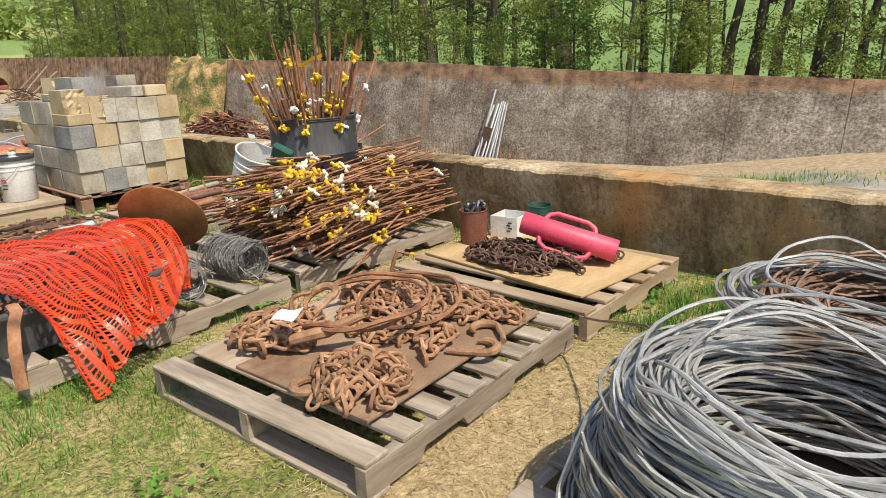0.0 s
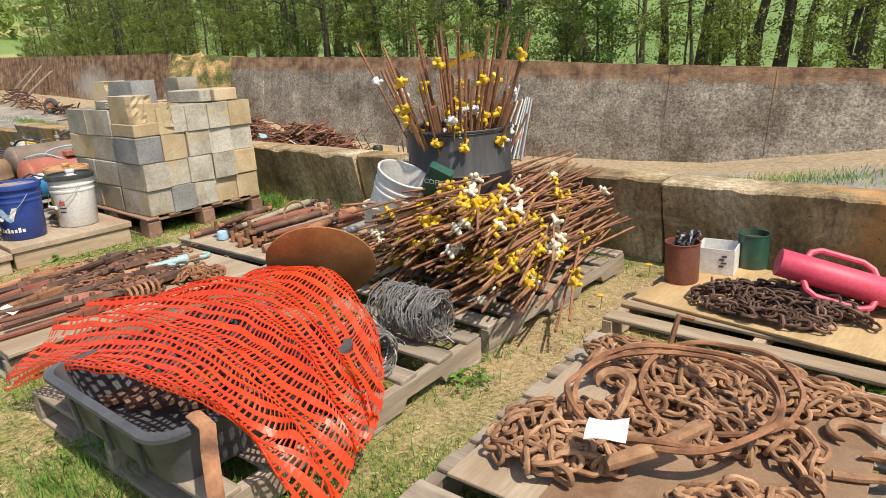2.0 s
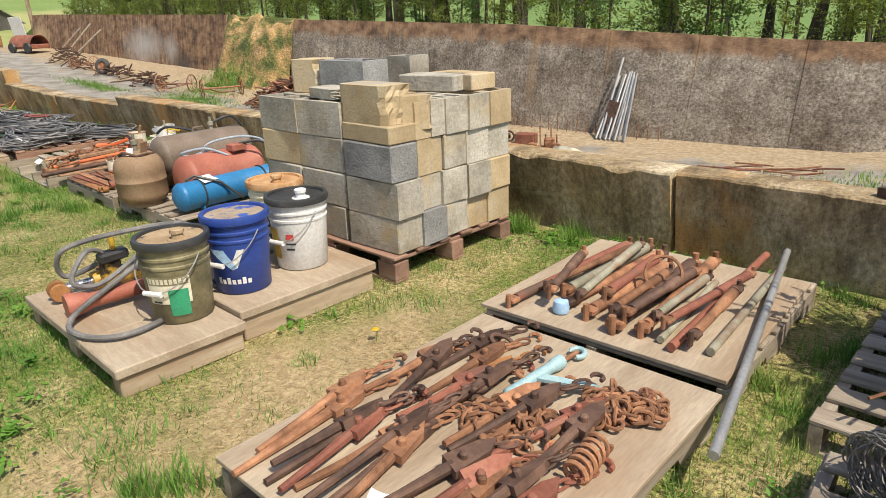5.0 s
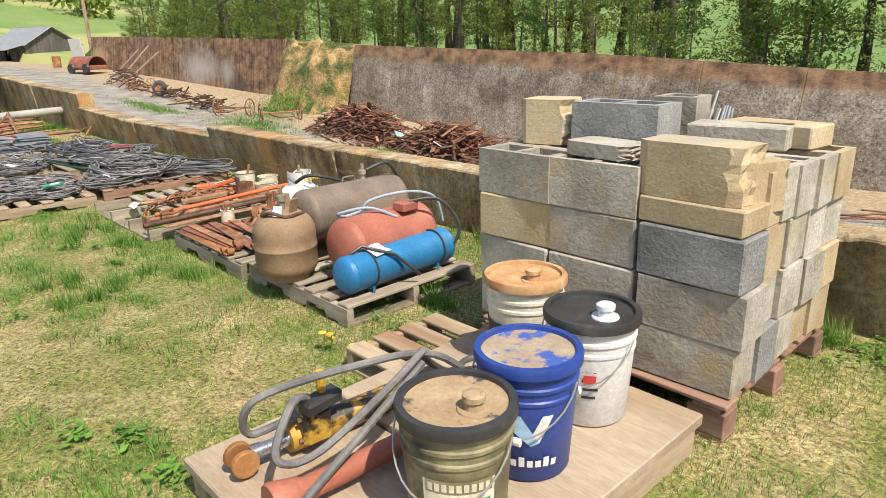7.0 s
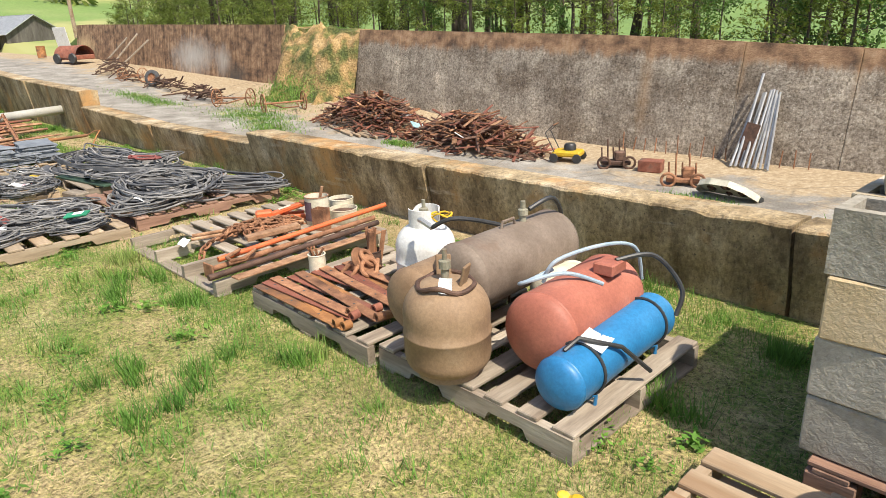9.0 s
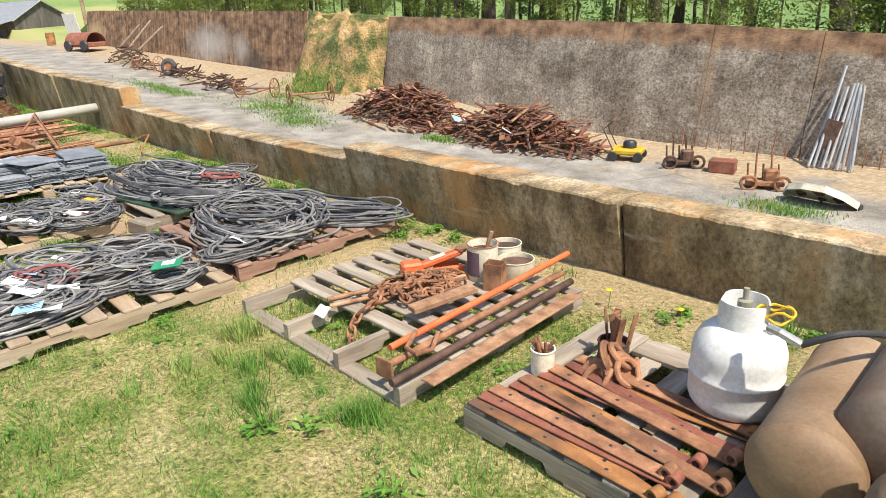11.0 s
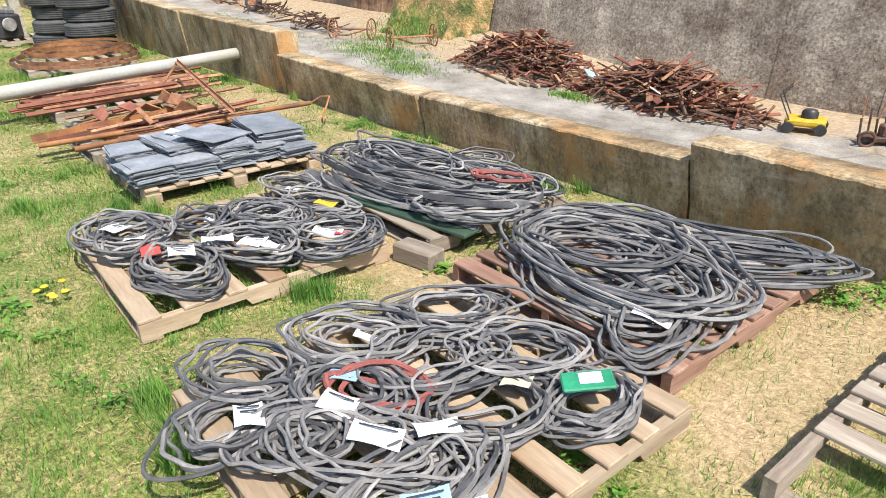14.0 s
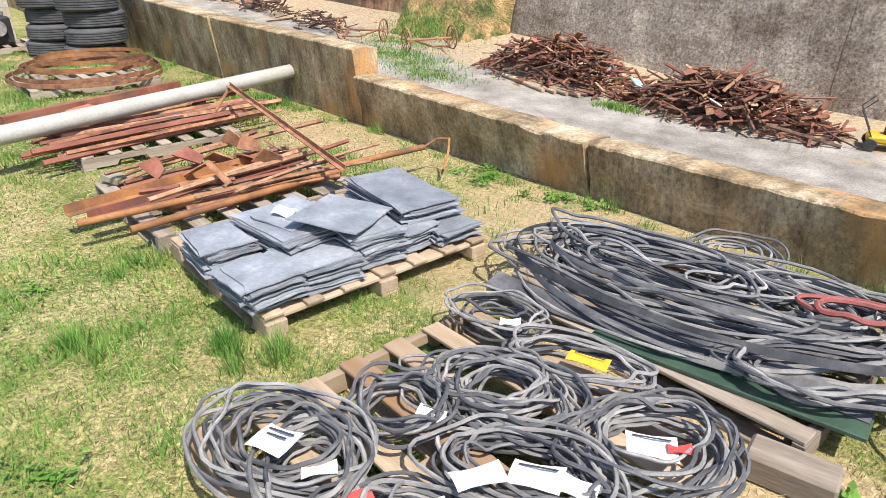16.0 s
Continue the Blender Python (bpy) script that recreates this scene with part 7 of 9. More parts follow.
for i, (x, y, a, b, rot, n, r) in enumerate([(-10.42, 2.12, 0.62, 0.42, -8, 10, 0.0085), (-10.36, 2.02, 0.50, 0.32, 0, 9, 0.008), (-10.60, 2.16, 0.42, 0.34, 20, 10, 0.009), (-10.10, 2.54, 0.50, 0.20, 40, 12, 0.0085), (-10.25, 2.66, 0.46, 0.17, 25, 9, 0.008), (-10.02, 1.80, 0.17, 0.36, 20, 10, 0.008), (-10.34, 1.82, 0.36, 0.20, -10, 8, 0.009), (-10.70, 2.50, 0.34, 0.26, 10, 8, 0.009)]):
    belt_bundle(x, y, 0.112, a, b, rot, n, 260 + i, "large dusty black drive belts coiled on pallet", GB, r=r, lift=0.13 if i < 3 else 0.08, wob=0.26)
GC = "bundled drive belts with paper tags"
for i, (x, y, a, b, rot, n) in enumerate([(-12.32, 0.44, 0.27, 0.19, 10, 10), (-12.16, 0.44, 0.22, 0.15, -30, 8), (-11.74, 0.52, 0.25, 0.15, 10, 12), (-12.22, 0.80, 0.17, 0.17, 0, 9), (-12.12, 1.10, 0.26, 0.19, 30, 13), (-12.00, 1.12, 0.22, 0.17, 0, 9), (-11.76, 0.90, 0.25, 0.15, 20, 11), (-11.58, 1.26, 0.20, 0.25, -15, 13), (-11.98, 1.42, 0.26, 0.12, 20, 7), (-12.44, 1.48, 0.20, 0.13, 15, 7)]):
    belt_bundle(x, y, 0.112, a * 1.05, b * 1.08, rot, int(n * 1.3), 300 + i, "bundle of black rubber drive belts with tag", GC, r=0.007, lift=0.08, spread=0.13, wob=0.3)
GD = "long drive belts heaped by the wall"
for i, (x, y, a, b, rot, n, r, z) in enumerate([(-11.98, 2.18, 0.84, 0.38, 10, 6, 0.009, 0.12), (-12.02, 2.22, 0.76, 0.30, 14, 5, 0.008, 0.13), (-12.10, 2.26, 0.68, 0.24, 6, 5, 0.007, 0.15), (-11.92, 2.20, 0.62, 0.17, 16, 5, 0.008, 0.16), (-12.20, 2.24, 0.50, 0.16, 2, 5, 0.008, 0.18), (-11.58, 2.34, 0.42, 0.26, 24, 5, 0.008, 0.13), (-11.40, 1.98, 0.34, 0.17, 34, 4, 0.009, 0.13)]):
    belt_bundle(x, y, z, a, b * 1.08, rot, n + 3, 340 + i, "long dusty black drive belts heaped on pallet", GD, r=r, lift=0.13, wob=0.34, spread=0.12)
for k, (x, y, z, a, b, rot, tall) in enumerate([(-11.98, 2.16, 0.22, 0.86, 0.37, 11, 0.032), (-11.94, 2.14, 0.165, 0.80, 0.40, 8, 0.028), (-12.02, 2.24, 0.23, 0.66, 0.26, 15, 0.024)]):
    loop = ring_path(a, b, 60, 0.05, 11 + k, 0.025)
    loop = np.concatenate([loop, loop[:1]])
    solid("flat_belt", Shape().sheet([[(px * g, py * g, pz + w) for px, py, pz in loop] for w, g in ((tall, 1.0), (0.0, 1.012))], 0.005), M_BELT_GREY if k else M_BELT, "broad dusty black belt in a long oval", "flat belt", pose(x, y, z, 0, 0, rot), GD, smooth=True)
solid("painted_board", Shape().box((0.95, 0.13, 0.018), b=0.003), surface("dark_green_paint", [(0.3, (0.03, 0.06, 0.04)), (0.7, (0.06, 0.11, 0.07))], 6, 60, 0.5, 0.2), "dark green painted board under the belts", "board", pose(-11.66, 1.80, 0.121, 0, 0, 10))
belt_bundle(-11.42, 2.30, 0.27, 0.20, 0.09, 30, 2, 372, "red rubber belt across the heap", GD, mat=M_BELT_RED, r=0.012)
belt_bundle(-12.10, 2.72, 0.12, 0.20, 0.20, 0, 9, 380, "flat belt rolled into a tight spiral", GD, r=0.006, wob=0.02, lift=0.05, spread=0.3)
sx = np.linspace(-0.75, 0.75, 12)
solid("flat_belt", Shape().sheet([[(x, s * 0.055 + 0.02 * math.sin(x * 3), 0.02 + 0.01 * math.sin(x * 5)) for x in sx] for s in (1, -1)], 0.006), M_BELT, "wide flat black belt lying along the pallet", "flat belt", pose(-11.95, 1.82, 0.13, 14, 0, 9))
for (x, y, z, rz, w, h, mt, bars) in [(-10.45, 0.31, .20, 70, .09, .13, M_PAPER, 2), (-10.32, 0.55, .20, 30, .12, .08, M_PAPER, 1), (-10.12, 0.56, .20, 40, .16, .08, M_PAPER, 1), (-9.80, 0.50, .22, 60, .13, .09, M_LBLUE, 2), (-9.74, 0.56, .215, 60, .15, .05, M_PAPER, 1), (-10.06, 1.08, .18, 30, .10, .08, M_CREAM, 0), (-10.47, 0.66, .18, 40, .11, .08, M_LBLUE, 0), (-10.03, 0.72, .20, 75, .15, .06, M_PAPER, 0), (-10.00, 1.75, .20, 20, .15, .07, M_PAPER, 1), (-10.62, 0.86, .17, 30, .12, .04, M_PAPER, 1)]:
    card("paper_tag", pose(x, y, z, RNG.uniform(-12, 12), RNG.uniform(-12, 12), rz), w, h, mt, "printed paper belt sleeve on the belts", "tag", "belt sleeves", bars, M_INK)
gs = thing("belt_sleeve", "bright green and white paper belt sleeve", "tag", pose(-9.88, 1.22, 0.215, 8, -6, 50))
part("sleeve", Shape().box((0.17, 0.085, 0.016), b=0.005), M_GREEN, gs)
part("white_patch", Shape().box((0.075, 0.05, 0.002), b=0.0004), M_PAPER, gs, m=pose(0.01, 0.005, 0.009))
for (x, y, z, rz, w, h, mt, bars) in [(-12.28, 0.40, .22, 20, .13, .11, M_PAPER, 2), (-12.10, 0.44, .21, 60, .10, .05, M_PAPER, 0), (-11.92, 0.46, .20, -10, .11, .09, M_RED_INK, 0), (-11.77, 0.56, .22, 75, .12, .085, M_PAPER, 3), (-11.78, 0.74, .23, 70, .15, .075, M_PAPER, 0), (-11.70, 0.88, .20, 25, .15, .09, M_PAPER, 1), (-11.60, 0.94, .19, 25, .10, .07, M_PAPER, 0), (-11.56, 1.22, .20, 40, .15, .09, M_PAPER, 1), (-11.50, 1.27, .20, 40, .07, .04, M_RED_INK, 0), (-11.96, 1.44, .19, 15, .15, .06, M_YELLOW, 1), (-12.10, 0.84, .19, 30, .09, .05, M_PAPER, 1), (-12.32, 1.42, .19, 40, .08, .06, M_PAPER, 0)]:
    card("paper_tag", pose(x, y, z, RNG.uniform(-10, 10), RNG.uniform(-10, 10), rz), w, h, mt, "printed paper tag tucked in the belts", "tag", "belt tags", bars, M_INK)
cb = thing("concrete_slab", "grey broken cinder slab beside the belts", "block", pose(-11.30, 1.60, 0.0, 0, 0, 12))
part("body", Shape().box((0.26, 0.13, 0.10), at=(0, 0, 0.05), b=0.01), M_WOOD, cb)


# ---------------------------------------------------------------- slate
def slate_stacks():
    rng = random.Random(21)
    def tile(lx, ly):
        s, pts = Shape(), []
        for (ax, ay), (bx, by) in zip([(-1, -1), (1, -1), (1, 1), (-1, 1)], [(1, -1), (1, 1), (-1, 1), (-1, -1)]):
            for i in range(5):
                f, jit = i / 5, 0.007 if i else 0.016
                pts.append(((ax + (bx - ax) * f) * lx / 2 + rng.uniform(-jit, jit), (ay + (by - ay) * f) * ly / 2 + rng.uniform(-jit, jit)))
        n = len(pts)
        vs = [(x, y, 0) for x, y in pts] + [(x, y, 0.0068) for x, y in pts]
        fs = [tuple(range(n))[::-1], tuple(range(n, 2 * n))] + [(i, (i + 1) % n, n + (i + 1) % n, n + i) for i in range(n)]
        return s.add(vs, fs).mesh("slate", M_SLATE)
    for (x, y, lx, ly, top, rz) in [(-13.72, 0.86, 0.33, 0.25, 0.255, -2), (-13.27, 0.83, 0.29, 0.26, 0.245, 3), (-13.58, 1.14, 0.46, 0.28, 0.30, 8), (-13.28, 1.13, 0.30, 0.30, 0.235, -3), (-13.42, 1.42, 0.50, 0.27, 0.29, -2), (-13.95, 1.30, 0.30, 0.40, 0.20, 4), (-13.36, 1.66, 0.34, 0.24, 0.22, 5), (-13.60, 1.86, 0.64, 0.34, 0.30, -5), (-13.24, 1.88, 0.22, 0.26, 0.20, 2)]:
        kinds = [tile(lx, ly) for _ in range(4)]
        z = 0.124
        while z < top:
            solid("slate", rng.choice(kinds), M_SLATE, "blue-grey roofing slate in a stack", "slate", pose(x + rng.uniform(-0.024, 0.024), y + rng.uniform(-0.022, 0.022), z, 0, 0, rz + rng.uniform(-5, 5)), "stacked roofing slates")
            z += 0.0085
    solid("slate", tile(0.36, 0.46), M_SLATE, "large loose slate lying across stacks", "slate", pose(-13.42, 1.37, 0.325, -5, 6, 32), "stacked roofing slates")
    solid("slate", tile(0.30, 0.30), M_SLATE, "loose slate lying on the stacks", "slate", pose(-13.62, 1.20, 0.312, 3, 2, 14), "stacked roofing slates")


slate_stacks()
card("paper_tag", pose(-13.62, 1.16, 0.335, 10, 10, 30), 0.10, 0.08, M_PAPER, "small white paper tag on slate")


# ---------------------------------------------------------------- bundles of iron bars and angle iron
def angle_iron(p, q, mat, label, w=0.05):
    p, q = Vector(p), Vector(q)
    ln = (q - p).length
    line = [(0, 0), (w, 0), (w, 0.006), (0.006, 0.006), (0.006, w), (0, w)]
    vs = [(x, 0, z) for x, z in line] + [(x, ln, z) for x, z in line]
    k = len(line)
    fs = [tuple(range(k)), tuple(range(k, 2 * k))[::-1]] + [((i + 1) % k, i, k + i, k + (i + 1) % k) for i in range(k)]
    return solid("angle_iron", Shape().add(vs, fs), mat, label, "angle iron", Matrix.Translation(p) @ (q - p).to_track_quat("Y", "Z").to_matrix().to_4x4(), "iron bars")


rod("iron_pipe", (-14.58, 0.42, 0.17), (-14.38, 2.66, 0.21), 0.021, M_RUST_ORANGE, "long yellow-rusted iron pipe with hook end", "pipe", 10)
solid("iron_hook", Shape().tube([(0, 0, 0), (0.03, 0.10, 0.05), (0.12, 0.14, 0.06), (0.20, 0.06, 0.0), (0.24, -0.02, -0.10), (0.20, 0.0, -0.15)], 0.009, 6), M_RUST_ORANGE, "thin yellow iron hook", "hook", pose(-14.38, 2.66, 0.21), smooth=True)
rod("iron_pipe", (-14.34, 0.62, 0.155), (-14.42, 1.98, 0.17), 0.022, M_RUST_ORANGE, "orange-rusted iron pipe on a pallet", "pipe", 10)
angle_iron((-14.86, 0.42, 0.14), (-14.92, 1.66, 0.19), M_RUST_ORANGE, "orange-rusted angle iron across a pallet", 0.06)
angle_iron((-14.70, 0.50, 0.14), (-14.72, 1.90, 0.20), M_RUST_RED, "red-brown angle iron across a pallet")
angle_iron((-16.42, 2.15, 0.42), (-14.05, 1.80, 0.30), M_RUST, "long rusty iron bar leaning over the bundle", 0.035)
rod("iron_bar", (-16.42, 2.15, 0.42), (-16.30, 1.82, 0.12), 0.014, M_RUST, "rusty iron leg of a bent bar", "bar", 8)
solid("plough_beam", Shape().tube([(0, 0, 0.02), (0.25, 0.1, 0.16), (0.42, 0.15, 0.05)], 0.026, 6, flat=0.5), M_RUST, "curved rusty plough beam on the bundle", "beam", pose(-14.95, 1.12, 0.16), smooth=True)
for k in range(26):
    x, y = RNG.uniform(-15.45, -14.35), RNG.uniform(0.75, 1.35)
    ln = RNG.uniform(0.5, 1.2)
    rod("iron_bar", (x, y, 0.125 + 0.03 * (k % 4)), (x + RNG.uniform(-0.25, 0.25), y + ln, 0.14 + 0.035 * (k % 4)), RNG.uniform(0.008, 0.018), (M_RUST_ORANGE, M_RUST, M_RUST_RED, M_RUST_TAN)[k % 4], "rusty iron bar in a loose bundle", "bar", 6, "loose iron bars", bend=RNG.uniform(-0.06, 0.06))
for k in range(8):
    x, y = RNG.uniform(-15.3, -14.6), RNG.uniform(0.9, 1.9)
    solid("iron_plate", Shape().prism([(-0.1, 0), (0.1, 0.01), (0.08, 0.09), (-0.05, 0.12)], 0.012), (M_RUST, M_RUST_RED)[k % 2], "rusty iron plate on the bundle", "plate", pose(x, y, 0.22, RNG.uniform(-70, 70), 20, RNG.uniform(0, 180)), "loose iron plates")
solid("metal_box", Shape().box((0.14, 0.10, 0.06), b=0.012), M_PIPE_OLD, "grey metal bracket on the pallet", "bracket", pose(-15.35, 0.82, 0.15, 0, 12, 30))
for k in range(30):
    x = -16.10 - 1.15 * (k / 30) + RNG.uniform(-.03, .03)
    y = RNG.uniform(0.45, 0.85)
    ob = rod("fence_post", (x, y, 0.13 + 0.035 * (k % 3)), (x + RNG.uniform(-0.35, 0.15), y + RNG.uniform(1.4, 1.95), 0.14 + 0.04 * (k % 3)), RNG.uniform(0.014, 0.024), (M_RUST_RED, M_RUST, M_RUST_RED, M_RUST_TAN)[k % 4], "rusty red-brown steel fence post in a stack", "fence post", 5, "stacked fence posts")
solid("red_panel", Shape().box((0.34, 0.22, 0.025), b=0.006), M_TANKRED, "faded red metal panel on posts", "panel", pose(-16.90, 1.10, 0.27, 4, 6, 20))
pp = thing("pvc_pipe", "long grey plastic pipe lying across the posts", "pipe", Matrix.Translation((-16.22, -0.12, 0.30)) @ (Vector((-17.22, 3.26, 0.34)) - Vector((-16.22, -0.12, 0.30))).to_track_quat("Z", "Y").to_matrix().to_4x4())
ln = 3.53
part("tube", Shape().lathe([(0.062, 0.0), (0.070, 0.0), (0.070, ln), (0.062, ln)], 26, closed=True), surface("grey_pvc", [(0.3, (0.36, 0.35, 0.30)), (0.7, (0.48, 0.47, 0.42))], 3, 60, 0.5, 0.1), pp, smooth=True)

# ---------------------------------------------------------------- wagon tyres, car tyres and engine
for k, (x, y, z, r, w) in enumerate([(-19.85, 1.80, 0.115, 0.86, 0.05), (-19.80, 1.82, 0.168, 0.80, 0.05), (-19.95, 1.86, 0.22, 0.74, 0.045), (-19.75, 1.78, 0.268, 0.62, 0.04), (-19.90, 1.88, 0.31, 0.60, 0.04)]):
    solid("iron_hoop", Shape().lathe([(r - 0.008, 0), (r, 0), (r, w), (r - 0.008, w)], 56, closed=True), M_RUST_ORANGE if k > 2 else M_RUST, "large rusty iron wagon wheel hoop", "iron hoop", pose(x, y, z, RNG.uniform(-1, 1), RNG.uniform(-1, 1), 0), "stacked iron hoops", smooth=True)
rod("iron_beam", (-18.10, 0.60, 0.06), (-18.75, 2.50, 0.07), 0.055, M_RUST_RED, "red-brown steel beam lying on the grass", "beam", 4)


def tyre(x, y, z, r=0.42, w=0.22, rx=0.0, rz=0.0, label="worn black car tyre in a stack", rim=False):
    ob = thing("tyre", label, "tyre", pose(x, y, z, rx, 0, rz), "stacked tyres")
    prof = [(r * 0.56, 0.02), (r * 0.60, 0.0), (r * 0.86, -0.005), (r * 0.95, 0.02)]
    for k in range(5):
        z0 = 0.025 + (w - 0.05) * k / 5
        z1 = 0.025 + (w - 0.05) * (k + 0.75) / 5
        prof += [(r * 0.97, z0), (r, z0 + 0.003), (r, z1 - 0.003), (r * 0.97, z1)]
    prof += [(r * 0.95, w - 0.02), (r * 0.86, w + 0.005), (r * 0.60, w), (r * 0.56, w - 0.02), (r * 0.62, w * 0.5)]
    part("casing", Shape().lathe(prof, 40, closed=True), M_TYRE, ob, smooth=True)
    if rim:
        part("rim", Shape().lathe([(0.0, w * 0.4), (r * 0.3, w * 0.45), (r * 0.5, w * 0.3), (r * 0.58, w * 0.1), (r * 0.58, w * 0.9), (r * 0.5, w * 0.6), (0, w * 0.6)], 24), M_RUST, ob, smooth=True)
    return ob


for k in range(4):
    tyre(-21.9 + 0.05 * (k % 2), 2.45 + 0.04 * (k % 3), 0.02 + 0.232 * k)
for k in range(4):
    tyre(-22.95 + 0.05 * (k % 2), 2.15 + 0.04 * (k % 3), 0.02 + 0.232 * k)
pallet(-24.6, -23.4, 0.9, 2.0, h=0.12, boards=6)
eng = thing("engine", "black oily engine block on a pallet", "engine", pose(-23.95, 1.45, 0.12, 0, 0, 20))
part("block", Shape().box((0.55, 0.40, 0.42), at=(0, 0, 0.22), b=0.03), M_BLACK, eng)
part("pulley", Shape().lathe([(0.0, 0), (0.11, 0), (0.12, 0.01), (0.10, 0.025), (0.12, 0.04), (0.11, 0.05), (0, 0.05)], 20), M_BELT_GREY, eng, m=pose(0.30, -0.05, 0.26, 0, 90, 0))
part("cover", Shape().box((0.40, 0.16, 0.09), b=0.02), M_BELT_GREY, eng, m=pose(0, 0.08, 0.47))
part("manifold", Shape().tube([(-0.2, -0.22, 0.3), (0.0, -0.26, 0.34), (0.2, -0.22, 0.3)], 0.05, 8), M_BLACK, eng, smooth=True)
far_block = block_mesh(0.392, 0.19, 0.19, M_BLOCK_GREY, False)
for k in range(10):
    solid("concrete_block", far_block, M_BLOCK_GREY, "pale concrete block stacked beyond the tyres", "concrete block", pose(-25.6 - 0.4 * (k % 3), 1.9, 0.0 + 0.192 * (k // 3)), "far concrete blocks")


# ---------------------------------------------------------------- things on the concrete floor
def on_floor(x, y):
    return floor_z(x, y)


def scrap_pile(cx, cy, ax, ay, h, n, seed, joined=None):
    rng = random.Random(seed)
    for k in range(n):
        u, v = rng.gauss(0, 0.45), rng.gauss(0, 0.4)
        d = u * u + v * v
        if d > 1:
            u, v = u / (d ** 0.5) * 0.9, v / (d ** 0.5) * 0.9
        x, y = cx + ax * u, cy + ay * v
        z = on_floor(x, y) + 0.03 + h * max(0, 1 - d) * rng.random() ** 0.5
        ln = rng.uniform(0.2, 0.75) if k % 5 else rng.uniform(0.8, 1.4)
        yaw, pit = rng.uniform(-1.5, 1.7), rng.gauss(0, 0.30)
        dx, dy, dz = ln / 2 * math.cos(yaw), ln / 2 * math.sin(yaw), ln / 2 * math.sin(pit)
        mat = (M_RUST, M_RUST_DARK, M_RUST_RED, M_RUST, M_RUST_DARK, M_RUST_TAN)[k % 6]
        z = max(z, on_floor(x, y) + abs(dz) + 0.02)
        if joined is not None:
            joined.tube([(x - dx, y - dy, z - dz), (x + rng.uniform(-.1, .1), y, z), (x + dx, y + dy, z + dz)], rng.uniform(0.014, 0.04), 5)
        elif k % 3 == 2:
            solid("scrap_iron", Shape().box((ln, rng.uniform(0.05, 0.16), 0.02), b=0.003), mat, "flat rusty scrap iron in a heap", "scrap iron", pose(x, y, z, rng.uniform(-40, 40), -math.degrees(pit), math.degrees(yaw)), "heap of scrap iron")
        else:
            rod("scrap_iron", (x - dx, y - dy, z - dz), (x + dx, y + dy, z + dz), rng.uniform(0.010, 0.030), mat, "rusty scrap bar in a heap", "scrap iron", 5, "heap of scrap iron", bend=rng.uniform(-0.25, 0.25))


scrap_pile(-22.4, 13.9, 3.0, 1.4, 1.15, 150, 31)
scrap_pile(-17.6, 13.8, 2.6, 1.25, 1.0, 145, 32)
for k, mat in enumerate((M_RUST_DARK, M_RUST, M_RUST_RED)):
    under = Shape()
    scrap_pile(-22.4, 13.9, 2.8, 1.3, 1.0, 150, 33 + 2 * k, under)
    scrap_pile(-17.6, 13.8, 2.5, 1.1, 0.9, 140, 34 + 2 * k, under)
    solid("scrap_tangle", under, mat, "dense tangle of small rusty scrap inside the heaps", "scrap iron", kind="stuff")
for k, (x, y, mt) in enumerate([(-21.2, 14.2, M_PIPE), (-22.0, 13.6, M_PIPE), (-19.6, 13.4, M_AQUA), (-17.6, 13.2, M_WHITE), (-23.4, 13.9, M_CREAM)]):
    solid("sheet_metal", Shape().box((0.5, 0.3, 0.03), b=0.005), mt, "pale bent sheet among the scrap", "scrap panel", pose(x, y, on_floor(x, y) + 0.55 - 0.05 * k, 30, 20, 40 * k), "pale scrap panels")
for k in range(4):
    x = -23.6 + 0.3 * k
    rod("wooden_pole", (x, 12.9, on_floor(x, 12.9) + 0.06), (x + 1.9, 12.4 + 0.1 * k, on_floor(x + 1.9, 12.4) + 0.06), 0.05, M_WOOD_TAN, "pale wooden pole in front of the heap", "pole", 8, "wooden poles")


def mower(x, y):
    z = on_floor(x, y)
    ob = thing("lawn_mower", "yellow push lawn mower with folded handle", "lawn mower", pose(x, y, z, 0, 0, 20))
    part("deck", Shape().box((0.75, 0.52, 0.16), b=0.05), M_YELLOW, ob, m=pose(0, 0, 0.22))
    part("engine", Shape().lathe([(0.0, 0), (0.16, 0), (0.16, 0.12), (0.12, 0.17), (0, 0.18)], 16), M_BLACK, ob, smooth=True, m=pose(0.05, 0, 0.30))
    for sx in (-0.3, 0.3):
        for sy in (-0.29, 0.29):
            part("wheel", Shape().lathe([(0, -0.03), (0.11, -0.03), (0.12, 0), (0.11, 0.03), (0, 0.03)], 16), M_BLACK, ob, m=pose(sx, sy, 0.12, 90, 0, 0))
    for sy in (-0.24, 0.24):
        part("handle_bar", Shape().tube([(-0.3, sy, 0.26), (-0.55, sy, 0.75), (-0.35, sy, 0.95)], 0.014, 6), M_BLACK, ob)
    part("cross_bar", Shape().tube([(-0.35, -0.24, 0.95), (-0.35, 0.24, 0.95)], 0.016, 6), M_RUST, ob)


mower(-14.5, 14.0)


